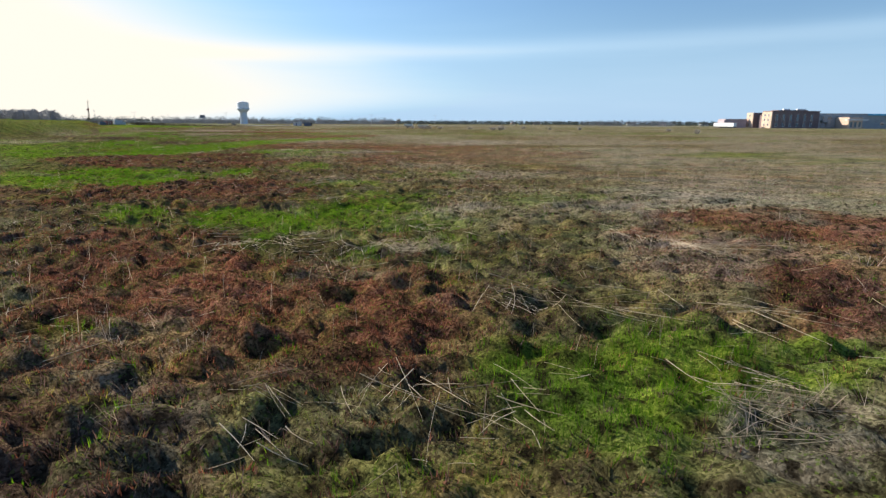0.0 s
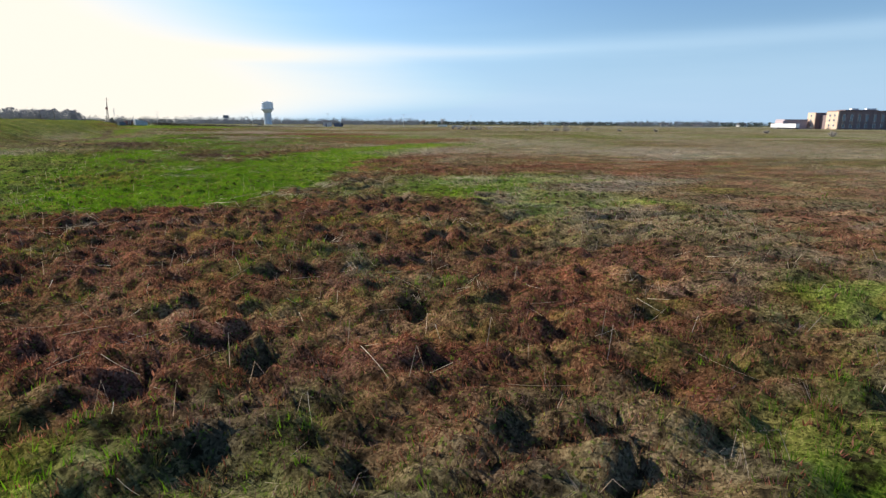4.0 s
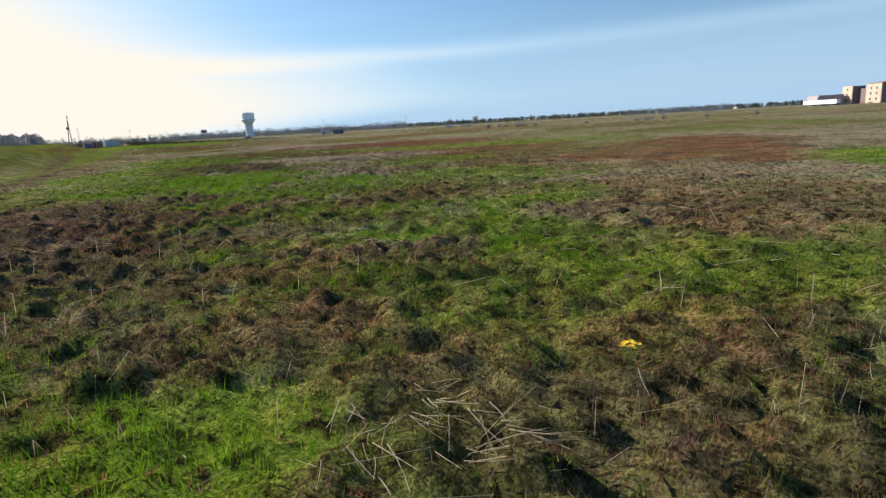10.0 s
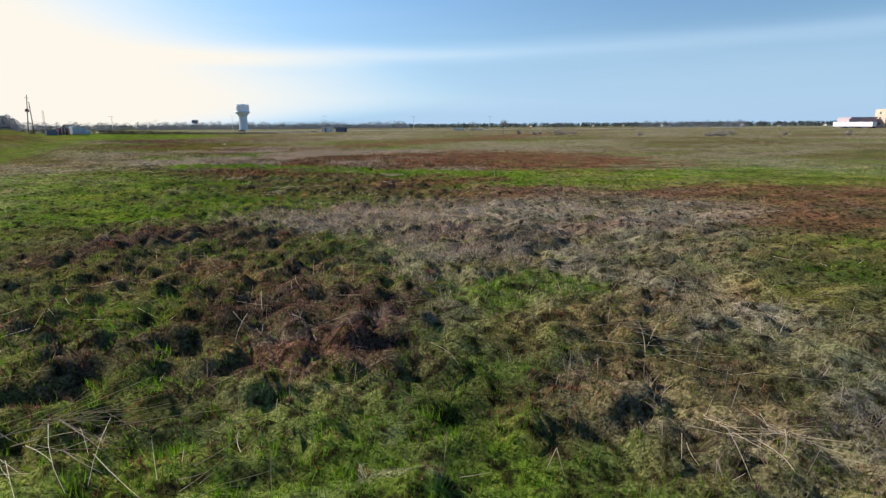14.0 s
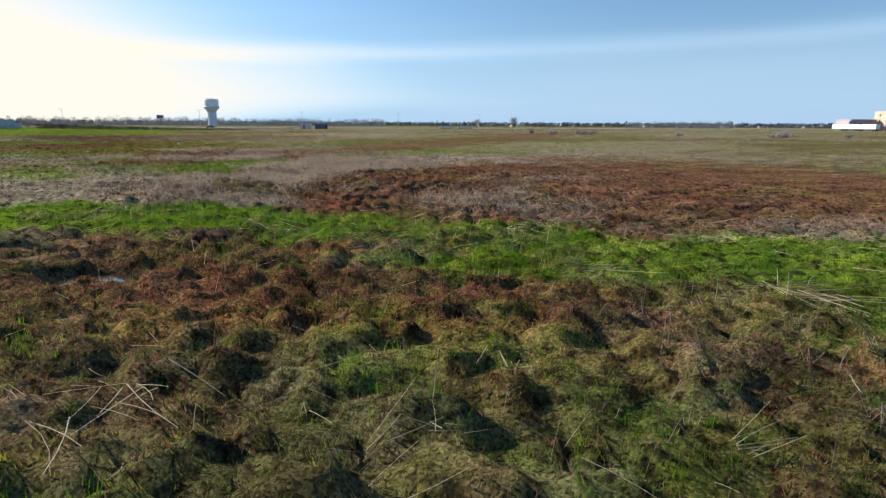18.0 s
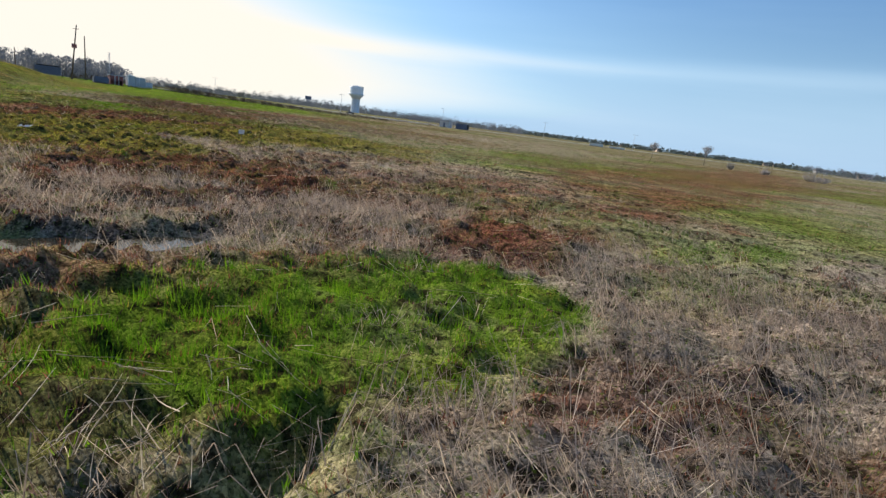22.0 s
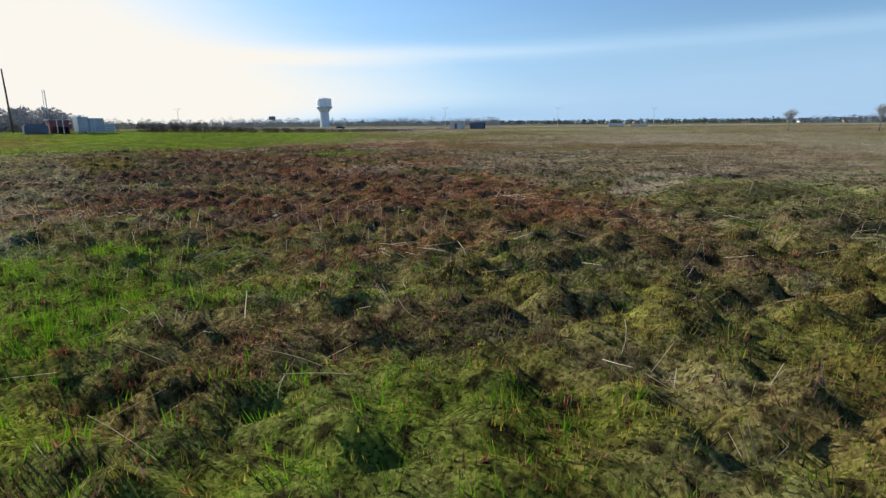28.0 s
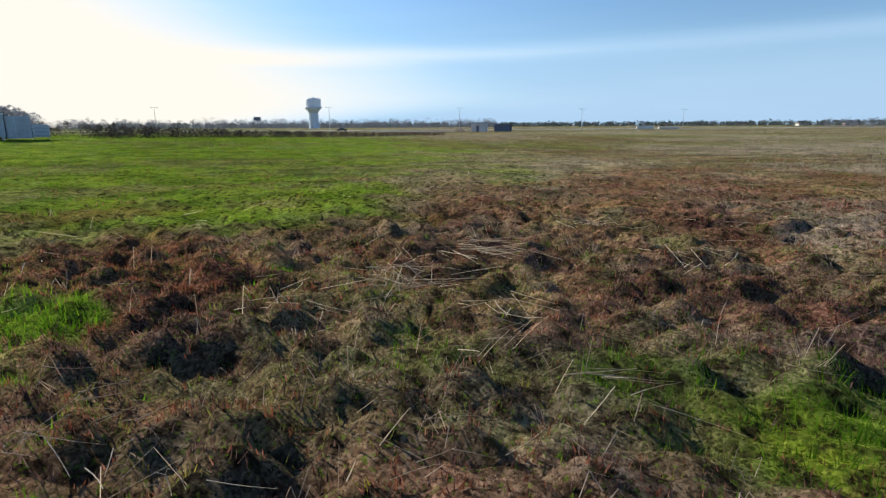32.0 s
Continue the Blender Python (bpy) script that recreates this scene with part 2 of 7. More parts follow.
def sod_material():
    """The ground: the plants' cover from the mesh's two cover layers, with litter, grain and relief."""
    m, nt, out = mat_base("field_sod")
    L = nt.links
    co = nt.nodes.new("ShaderNodeTexCoord")
    fine = nt.nodes.new("ShaderNodeTexNoise")
    fine.inputs["Scale"].default_value, fine.inputs["Detail"].default_value = 17.0, 8
    fine.inputs["Roughness"].default_value = 0.7
    wide = nt.nodes.new("ShaderNodeTexNoise")
    wide.inputs["Scale"].default_value, wide.inputs["Detail"].default_value = 0.8, 6
    for n in (fine, wide):
        L.new(co.outputs["Object"], n.inputs["Vector"])
    both = nt.nodes.new("ShaderNodeMix")
    both.inputs["Factor"].default_value = 0.4
    L.new(fine.outputs["Fac"], both.inputs["A"])
    L.new(wide.outputs["Fac"], both.inputs["B"])
    # small leaves and litter, each with its own tone
    leaf = nt.nodes.new("ShaderNodeTexVoronoi")
    leaf.inputs["Scale"].default_value = 46.0
    leaf.inputs["Randomness"].default_value = 1.0
    crumple = nt.nodes.new("ShaderNodeVectorMath")
    crumple.operation = "MULTIPLY_ADD"
    crumple.inputs[1].default_value = (0.09, 0.09, 0.09)
    L.new(fine.outputs["Color"], crumple.inputs[0])
    L.new(co.outputs["Object"], crumple.inputs[2])
    L.new(crumple.outputs[0], leaf.inputs["Vector"])
    tone = nt.nodes.new("ShaderNodeSeparateColor")
    L.new(leaf.outputs["Color"], tone.inputs[0])
    three = nt.nodes.new("ShaderNodeMapRange")
    three.inputs["To Min"].default_value, three.inputs["To Max"].default_value = 0.30, 0.70
    L.new(tone.outputs[0], three.inputs["Value"])
    litter = nt.nodes.new("ShaderNodeMix")
    litter.inputs["Factor"].default_value = 0.38
    L.new(both.outputs["Result"], litter.inputs["A"])
    L.new(three.outputs[0], litter.inputs["B"])
    spread = nt.nodes.new("ShaderNodeMapRange")
    spread.inputs["From Min"].default_value, spread.inputs["From Max"].default_value = 0.36, 0.64
    L.new(litter.outputs["Result"], spread.inputs["Value"])
    chans = []
    for layer in ("cover_a", "cover_b"):
        at = nt.nodes.new("ShaderNodeAttribute")
        at.attribute_name = layer
        sp = nt.nodes.new("ShaderNodeSeparateColor")
        L.new(at.outputs["Color"], sp.inputs[0])
        chans += [sp.outputs[0], sp.outputs[1], sp.outputs[2]]
    colour = None
    for k, w in zip(KINDS, chans):
        r = ramp_node(nt, [(0.0, THATCH[k][0]), (0.5, THATCH[k][1]), (1.0, THATCH[k][2])])
        L.new(spread.outputs[0], r.inputs["Fac"])
        sc = nt.nodes.new("ShaderNodeVectorMath")
        sc.operation = "SCALE"
        L.new(r.outputs["Color"], sc.inputs[0])
        L.new(w, sc.inputs["Scale"])
        if colour is None:
            colour = sc.outputs[0]
        else:
            ad = nt.nodes.new("ShaderNodeVectorMath")
            ad.operation = "ADD"
            L.new(colour, ad.inputs[0])
            L.new(sc.outputs[0], ad.inputs[1])
            colour = ad.outputs[0]
    b = nt.nodes.new("ShaderNodeBsdfPrincipled")
    b.inputs["Roughness"].default_value = 1.0
    b.inputs["Specular IOR Level"].default_value = 0.0
    # noise blotches are mixed towards near-black brown
    blotches = nt.nodes.new("ShaderNodeTexNoise")
    blotches.inputs["Scale"].default_value, blotches.inputs["Detail"].default_value = 5.5, 5
    L.new(co.outputs["Object"], blotches.inputs["Vector"])
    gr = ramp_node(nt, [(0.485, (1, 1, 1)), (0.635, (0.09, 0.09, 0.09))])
    L.new(blotches.outputs["Fac"], gr.inputs["Fac"])
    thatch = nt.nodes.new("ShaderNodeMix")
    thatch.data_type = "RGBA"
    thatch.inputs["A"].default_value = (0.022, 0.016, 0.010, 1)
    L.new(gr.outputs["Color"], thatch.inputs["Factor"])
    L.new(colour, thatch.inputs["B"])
    # mottling by the metre, small green sprigs and a share of leaf cells darkened
    mottle = nt.nodes.new("ShaderNodeTexNoise")
    mottle.inputs["Scale"].default_value, mottle.inputs["Detail"].default_value = 0.42, 6
    mottle.inputs["Roughness"].default_value = 0.65
    L.new(co.outputs["Object"], mottle.inputs["Vector"])
    tint = ramp_node(nt, [(0.36, (0.62, 0.66, 0.70)), (0.5, (1.0, 1.0, 1.0)), (0.64, (1.36, 1.24, 1.15))])
    L.new(mottle.outputs["Fac"], tint.inputs["Fac"])
    toned = nt.nodes.new("ShaderNodeMix")
    toned.data_type, toned.blend_type = "RGBA", "MULTIPLY"
    toned.inputs["Factor"].default_value = 1.0
    L.new(thatch.outputs["Result"], toned.inputs["A"])
    L.new(tint.outputs["Color"], toned.inputs["B"])
    sprig_on = ramp_node(nt, [(0.91, (0, 0, 0)), (0.95, (0.7, 0.7, 0.7))])
    L.new(tone.outputs[1], sprig_on.inputs["Fac"])
    sprig = nt.nodes.new("ShaderNodeMix")
    sprig.data_type = "RGBA"
    sprig.inputs["B"].default_value = (0.110, 0.165, 0.018, 1)
    L.new(sprig_on.outputs["Color"], sprig.inputs["Factor"])
    L.new(toned.outputs["Result"], sprig.inputs["A"])
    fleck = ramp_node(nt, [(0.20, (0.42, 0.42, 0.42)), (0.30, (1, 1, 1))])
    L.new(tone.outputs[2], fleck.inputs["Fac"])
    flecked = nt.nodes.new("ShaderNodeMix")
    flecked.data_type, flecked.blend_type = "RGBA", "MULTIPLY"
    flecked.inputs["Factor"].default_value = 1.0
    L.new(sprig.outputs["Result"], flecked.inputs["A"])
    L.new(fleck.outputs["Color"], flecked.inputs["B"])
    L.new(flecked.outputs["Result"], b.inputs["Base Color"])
    bp = nt.nodes.new("ShaderNodeBump")
    bp.inputs["Strength"].default_value, bp.inputs["Distance"].default_value = 0.80, 0.085
    L.new(fine.outputs["Fac"], bp.inputs["Height"])
    L.new(bp.outputs["Normal"], b.inputs["Normal"])
    L.new(b.outputs[0], out.inputs[0])
    return m


SOD = sod_material()


# ---- the field: covers, hummocks, ground sheet ----
def lattice(ix, iy, seed):
    """A fixed random number for each whole-numbered place."""
    h = (ix.astype(np.int64) * 374761393 + iy.astype(np.int64) * 668265263 + seed * 974634721) & 0x7FFFFFFF
    h = ((h ^ (h >> 13)) * 1274126177) & 0x7FFFFFFF
    h = ((h ^ (h >> 16)) * 1103515245) & 0x7FFFFFFF
    return ((h ^ (h >> 11)) & 0xFFFFF) / float(0xFFFFF)


def vnoise(x, y, size, seed):
    x, y = x / size, y / size
    ix, iy = np.floor(x), np.floor(y)
    fx, fy = x - ix, y - iy
    fx, fy = fx * fx * (3 - 2 * fx), fy * fy * (3 - 2 * fy)
    a, b = lattice(ix, iy, seed), lattice(ix + 1, iy, seed)
    c, d = lattice(ix, iy + 1, seed), lattice(ix + 1, iy + 1, seed)
    return (a * (1 - fx) + b * fx) * (1 - fy) + (c * (1 - fx) + d * fx) * fy


def fbm(x, y, size, seed, octaves=3):
    s, amp, tot = 0.0, 1.0, 0.0
    for k in range(octaves):
        s = s + amp * vnoise(x, y, size / 2 ** k, seed + 17 * k)
        tot += amp
        amp *= 0.55
    return s / tot


def clumps(x, y, size, seed):
    """The nearest tussock of a jittered set: distance, way from its middle, and its own random number."""
    gx, gy = np.floor(x / size), np.floor(y / size)
    best = np.full(x.shape, 1e9)
    dx, dy, own = np.zeros_like(x), np.zeros_like(x), np.zeros_like(x)
    for i in (-1, 0, 1):
        for j in (-1, 0, 1):
            cx = (gx + i + 0.15 + 0.7 * lattice(gx + i, gy + j, seed)) * size
            cy = (gy + j + 0.15 + 0.7 * lattice(gx + i, gy + j, seed + 5)) * size
            ex, ey = x - cx, y - cy
            d = np.hypot(ex, ey)
            near = d < best
            best = np.where(near, d, best)
            dx, dy = np.where(near, ex, dx), np.where(near, ey, dy)
            own = np.where(near, lattice(gx + i, gy + j, seed + 9), own)
    return best, dx, dy, own


# narrow ditches and worn runs between the tussocks: half-width, depth, then the bends
DITCHES = (
    (0.085, 0.36, ((-82.2, 174.0), (-81.47, 175.6), (-81.26, 176.15), (-80.9, 177.05), (-80.6, 177.7), (-80.5, 178.8), (-80.57, 180.0), (-80.7, 182.0))),
    (0.09, 0.28, ((-80.5, 178.2), (-80.2, 178.6), (-79.5, 178.8), (-78.7, 179.7), (-77.6, 181.8), (-76.8, 184.0))),
    (0.08, 0.20, ((-59.4, 142.4), (-58.7, 143.6), (-58.0, 144.4), (-57.6, 145.2), (-56.7, 146.1), (-56.1, 147.2))),
    (0.10, 0.18, ((-60.8, 145.6), (-60.9, 146.6), (-60.3, 147.3))),
    (0.13, 0.28, ((-66.3, 157.8), (-66.2, 158.6), (-66.1, 159.4))),
    (0.45, 0.22, ((-52.4, 80.6), (-62.4, 93.6), (-65.9, 103.4), (-74.2, 121.9), (-88.0, 146.0), (-104.9, 172.1))),
)
PATCHES = []
# shallow pools: x, y, half-lengths, turn
PUDDLES = ((-66.9, 152.5, 1.00, 0.42, 20), (-65.4, 151.9, 0.70, 0.26, -15), (-70.9, 161.9, 0.60, 0.30, 40), (-70.0, 162.7, 0.55, 0.28, 60),
           (-62.1, 135.2, 0.46, 0.30, 0), (-64.8, 137.2, 0.5, 0.30, 30), (-73.4, 165.0, 0.16, 0.09, 50))


def patch(kind, x, y, a, b, turn=0.0, strength=1.0, rag=0.5):
    """A stand of one plant cover: an oval of half-lengths a and b, its long way turned from +x."""
    PATCHES.append((KINDS.index(kind), x, y, a, b, radians(turn), strength, rag))


patch("rust", -2.7, 7.4, 3.58, 3.29, 159)
patch("rust", -6.9, 11.5, 4.46, 2.60, 140)
patch("dark", -2.3, 4.1, 0.95, 0.85, 56, 0.80)
patch("dark", -3.5, 4.8, 1.15, 0.77, 147, 0.80)
patch("mixed", -0.6, 4.3, 1.35, 0.88, 174)
patch("green", 2.7, 5.5, 1.46, 1.11, 92, 0.85)
patch("green", 1.3, 5.0, 1.59, 0.91, 118, 0.85)
patch("green", 4.6, 6.0, 0.64, 0.48, 9, 0.80)
patch("green", 3.9, 5.5, 0.56, 0.52, 45, 0.80)
patch("dry", 3.1, 4.4, 1.18, 0.65, 32, 0.70)
patch("mixed", 3.0, 11.5, 4.01, 1.57, 65)
patch("mixed", 0.3, 12.6, 2.83, 2.58, 106)
patch("green", -2.2, 14.0, 3.63, 2.76, 83, 0.75)
patch("green", -3.1, 20.2, 4.46, 2.38, 102, 0.75)
patch("green", -6.7, 15.0, 3.14, 2.18, 149, 0.90)
patch("rust", -10.8, 21.5, 7.56, 4.57, 165)
patch("green", -16.0, 26.3, 7.98, 4.26, 135)
patch("green", -28.5, 53.6, 21.23, 12.57, 130)
patch("dry", 8.5, 18.6, 6.99, 3.30, 66, 0.43)
patch("dry", 12.7, 26.5, 5.78, 4.03, 31, 0.43)
patch("rust", 6.7, 11.4, 3.16, 2.39, 59)
patch("rust", 9.5, 14.9, 3.37, 2.46, 14)
patch("dry", 6.3, 11.5, 2.00, 1.51, 170, 0.37)
patch("dry", 4.8, 10.1, 2.10, 1.37, 123, 0.37)
patch("rust", 5.5, 7.7, 1.51, 0.84, 51)
patch("rust", 6.7, 9.3, 1.27, 0.94, 28)
patch("rust", 2.1, 50.3, 13.83, 9.83, 80, 0.50)
patch("green", -5.4, 14.5, 1.85, 1.41, 165)
patch("green", -3.8, 12.4, 0.81, 0.48, 97, 0.70)
patch("rust", -6.2, 11.9, 2.16, 1.26, 139)
patch("green", -0.9, 14.4, 1.86, 1.28, 23, 0.70)
patch("dark", -0.8, 10.6, 0.43, 0.23, 25)
patch("mixed", -2.7, 11.8, 1.66, 1.17, 73)
patch("dry", -0.3, 11.3, 0.55, 0.42, 32, 0.60)
patch("dry", -1.0, 11.2, 0.51, 0.44, 43, 0.60)
patch("dry", 1.9, 16.2, 3.20, 1.88, 32, 0.50)
patch("rust", -9.6, 22.0, 5.89, 3.25, 172)
patch("rust", -1.0, 12.5, 0.90, 0.46, 60, 0.60)
patch("dark", -8.6, 15.0, 2.46, 1.40, 125, 0.60)
patch("dark", -10.5, 17.7, 2.17, 1.57, 158, 0.60)
patch("green", -8.9, 16.0, 0.99, 0.76, 131, 0.80)
patch("green", -9.7, 17.2, 1.00, 0.77, 161, 0.80)
patch("rust", -7.2, 20.7, 2.77, 2.64, 51)
patch("rust", -10.8, 21.6, 3.05, 2.41, 85)
patch("mixed", -7.4, 17.9, 0.86, 0.76, 17, 0.80)
patch("mixed", -8.7, 17.9, 0.98, 0.70, 160, 0.80)
patch("dark", -9.7, 17.6, 0.65, 0.44, 133, 0.80)
patch("dark", -10.3, 18.4, 0.62, 0.46, 161, 0.80)
patch("dry", -4.4, 25.8, 2.67, 1.52, 74, 0.37)
patch("green", -13.7, 24.9, 3.14, 1.83, 148)
patch("green", -10.6, 28.9, 1.64, 0.96, 111)
patch("green", -11.1, 31.1, 1.27, 1.11, 101)
patch("green", -11.6, 33.0, 1.33, 1.15, 136)
patch("green", -8.4, 34.4, 2.87, 1.90, 97, 0.80)
patch("rust", -18.7, 38.7, 10.52, 6.79, 156)
patch("green", -30.3, 59.5, 18.25, 12.15, 140)
patch("rust", -4.3, 39.5, 5.58, 3.05, 81, 0.80)
patch("mixed", -2.5, 21.4, 3.22, 1.75, 48)
patch("green", -2.6, 19.7, 1.02, 0.53, 32, 0.60)
patch("dry", 1.1, 28.4, 4.71, 2.71, 28, 0.43)
patch("rust", -2.3, 27.2, 2.41, 1.73, 42, 0.60)
patch("rust", -16.3, 43.1, 4.65, 3.09, 111)
patch("rust", -20.5, 41.5, 4.29, 3.21, 106)
patch("green", -24.3, 49.1, 6.48, 4.05, 84)
patch("green", -23.9, 57.9, 5.65, 4.65, 88)
patch("green", -23.6, 66.8, 5.84, 4.40, 93)
patch("green", -22.4, 77.5, 9.69, 3.06, 78)
patch("moss", -19.5, 39.4, 1.13, 0.63, 1, 0.60)
patch("moss", -16.5, 41.7, 0.68, 0.56, 37, 0.60)
patch("moss", -17.5, 41.6, 0.62, 0.61, 48, 0.60)
patch("dark", -23.0, 40.2, 0.69, 0.37, 133, 0.70)
patch("dark", -23.6, 40.9, 0.57, 0.44, 136, 0.70)
patch("dark", -24.1, 41.6, 0.60, 0.42, 160, 0.70)
patch("mixed", -18.0, 49.7, 3.84, 2.60, 85)
patch("mixed", -17.6, 54.7, 3.55, 2.81, 10)
patch("green", -14.1, 50.3, 4.50, 2.39, 73, 0.60)
patch("green", -12.2, 55.8, 3.75, 2.95, 43, 0.60)
patch("dry", -12.5, 52.5, 3.37, 2.13, 42, 0.50)
patch("dry", -11.3, 47.3, 3.36, 2.00, 55, 0.50)
patch("dry", -8.9, 51.4, 2.82, 2.61, 83, 0.50)
patch("dry", -6.7, 54.5, 3.38, 2.20, 9, 0.50)
patch("rust", -6.0, 63.8, 12.11, 6.43, 25)
patch("dry", 0.6, 76.0, 7.69, 6.07, 69, 0.56)
patch("dry", 6.4, 84.5, 8.15, 5.74, 17, 0.56)
patch("rust", -18.7, 63.0, 5.17, 2.20, 89, 0.70)
patch("rust", -18.6, 70.4, 4.09, 2.76, 91, 0.70)
patch("rust", -18.7, 76.3, 3.61, 3.17, 103, 0.70)
patch("rust", -18.5, 81.8, 3.78, 3.37, 34, 0.70)
patch("mixed", -38.3, 68.3, 20.76, 7.02, 119, 0.60)
patch("mixed", -51.1, 88.0, 13.81, 10.06, 166, 0.60)
patch("green", -32.0, 57.0, 8.59, 4.00, 121, 0.50)
patch("green", -38.0, 65.9, 6.84, 4.87, 165, 0.50)
patch("green", -24.1, 50.3, 6.15, 4.14, 88)
patch("green", -23.7, 60.3, 6.48, 4.15, 89)
patch("green", -23.0, 71.3, 8.01, 3.66, 86)
patch("green", -22.2, 84.3, 8.75, 3.11, 81)
patch("rust", -16.5, 57.1, 4.41, 2.80, 146)
patch("rust", -14.8, 60.6, 4.82, 2.56, 158)
patch("rust", -20.2, 46.9, 1.06, 0.66, 13, 0.80)
patch("rust", -20.2, 47.9, 1.13, 0.71, 158, 0.80)
patch("dry", -19.5, 49.8, 1.33, 0.85, 136, 0.60)
patch("dry", -18.7, 50.8, 1.26, 0.95, 166, 0.60)
patch("rust", -19.2, 52.9, 1.97, 1.28, 50, 0.70)
patch("mixed", -18.2, 49.9, 1.48, 0.91, 52)
patch("mixed", -17.1, 51.7, 1.28, 1.12, 69)
patch("mixed", -16.0, 53.2, 1.47, 1.01, 16)
patch("rust", -10.8, 70.5, 11.16, 6.33, 23, 0.60)
patch("green", -31.3, 58.5, 6.01, 4.07, 132, 0.50)
patch("dark", -32.3, 59.2, 0.98, 0.58, 121, 0.60)
patch("dark", -33.0, 60.3, 0.85, 0.61, 131, 0.60)
patch("dark", -33.6, 68.7, 3.39, 1.79, 108, 0.70)
patch("dark", -35.1, 73.3, 2.88, 2.24, 121, 0.70)
patch("rust", -28.3, 71.9, 3.84, 1.97, 91, 0.70)
patch("rust", -28.5, 77.3, 3.19, 2.46, 92, 0.70)
patch("mixed", -28.4, 54.5, 0.78, 0.60, 109, 0.80)
patch("green", -25.3, 56.7, 4.58, 2.98, 60)
patch("green", -24.0, 62.2, 3.92, 3.71, 49)
patch("green", -22.8, 69.0, 5.39, 2.53, 81)
patch("green", -20.1, 80.0, 10.20, 1.42, 76)
patch("rust", -19.3, 63.6, 2.82, 1.39, 64)
patch("rust", -17.8, 66.6, 2.00, 1.76, 15)
patch("rust", -17.3, 70.0, 3.15, 1.34, 87)
patch("dry", -18.9, 74.7, 4.50, 2.50, 68, 0.50)
patch("dry", -16.6, 80.6, 4.04, 3.06, 46, 0.50)
patch("green", -36.8, 65.8, 4.04, 2.25, 121, 0.80)
patch("green", -39.9, 69.7, 3.45, 2.47, 175, 0.80)
patch("mixed", -32.8, 63.9, 2.69, 1.71, 104, 0.60)
patch("dark", -31.3, 68.0, 1.80, 1.41, 73)
patch("dark", -33.3, 67.8, 1.99, 1.23, 111)
patch("dark", -34.7, 61.9, 1.33, 0.78, 156, 0.70)
patch("rust", -28.8, 70.9, 4.48, 1.80, 91, 0.85)
patch("rust", -28.7, 76.1, 2.80, 2.56, 126, 0.85)
patch("rust", -27.3, 80.9, 4.94, 1.83, 67, 0.85)
patch("mixed", -29.4, 62.9, 1.90, 1.38, 69, 0.60)
patch("mixed", -28.0, 65.0, 1.96, 1.33, 5, 0.60)
patch("rust", -29.1, 63.1, 2.07, 1.18, 47, 0.40)
patch("rust", -28.8, 63.8, 0.94, 0.51, 50, 0.60)
patch("green", -24.7, 72.3, 6.51, 3.28, 74)
patch("green", -22.7, 80.4, 5.29, 3.98, 73)
patch("green", -20.7, 88.1, 5.13, 3.88, 68)
patch("green", -18.9, 95.8, 5.36, 3.45, 98)
patch("dry", -20.2, 78.2, 5.44, 2.29, 59, 0.43)
patch("dry", -16.7, 84.3, 4.21, 3.01, 65, 0.43)
patch("dry", -13.4, 89.3, 4.29, 2.95, 25, 0.43)
patch("rust", -21.5, 112.6, 10.48, 5.92, 73)
patch("mixed", -35.1, 75.9, 5.59, 5.02, 28, 0.60)
patch("green", -40.8, 73.2, 5.58, 2.87, 134, 0.75)
patch("dark", -50.2, 84.4, 5.59, 2.97, 149, 0.70)
patch("dark", -40.8, 71.4, 0.94, 0.70, 141, 0.90)
patch("dark", -41.7, 72.3, 0.95, 0.73, 172, 0.90)
patch("rust", -37.4, 70.6, 1.07, 0.80, 132, 0.90)
patch("green", -36.2, 71.0, 0.90, 0.64, 98, 0.90)
patch("green", -36.4, 72.2, 0.76, 0.72, 167, 0.90)
patch("rust", -34.5, 69.9, 1.50, 0.90, 12, 0.60)
patch("rust", -28.7, 78.2, 2.27, 1.10, 61, 0.90)
patch("rust", -27.3, 81.0, 1.88, 1.37, 64, 0.90)
patch("rust", -26.0, 83.4, 1.76, 1.32, 33, 0.90)
patch("dry", -28.5, 78.0, 1.32, 0.79, 60, 0.40)
patch("dry", -27.7, 79.7, 1.05, 0.92, 65, 0.40)
patch("dry", -26.9, 81.1, 1.18, 0.91, 89, 0.40)
patch("dry", -26.1, 82.6, 1.22, 0.93, 24, 0.40)
patch("rust", -30.0, 73.5, 1.30, 0.69, 34, 0.90)
patch("green", -24.0, 84.4, 5.05, 2.06, 60, 0.80)
patch("green", -21.0, 89.9, 3.65, 2.52, 60, 0.80)
patch("green", -18.7, 94.4, 3.13, 2.75, 96, 0.80)
patch("green", -15.9, 98.1, 3.89, 2.45, 9, 0.80)
patch("rust", -23.3, 103.2, 7.01, 4.44, 70)
patch("rust", -19.7, 112.5, 6.20, 5.24, 38)
patch("green", -32.7, 76.1, 2.74, 1.50, 11, 0.50)
patch("mixed", -37.8, 75.9, 3.08, 1.90, 175, 0.60)
patch("green", -40.8, 75.0, 0.93, 0.84, 160, 0.80)
patch("green", -42.2, 75.4, 1.13, 0.72, 149, 0.80)
patch("dark", -46.5, 84.4, 4.44, 3.07, 119, 0.70)
patch("dark", -51.1, 89.4, 5.98, 2.77, 147, 0.70)
patch("dark", -41.5, 76.5, 0.98, 0.80, 161, 0.60)
patch("dark", -42.9, 76.9, 1.12, 0.73, 149, 0.60)
patch("green", -37.4, 80.4, 1.90, 1.26, 83, 0.70)
patch("green", -37.1, 83.0, 1.59, 1.41, 150, 0.70)
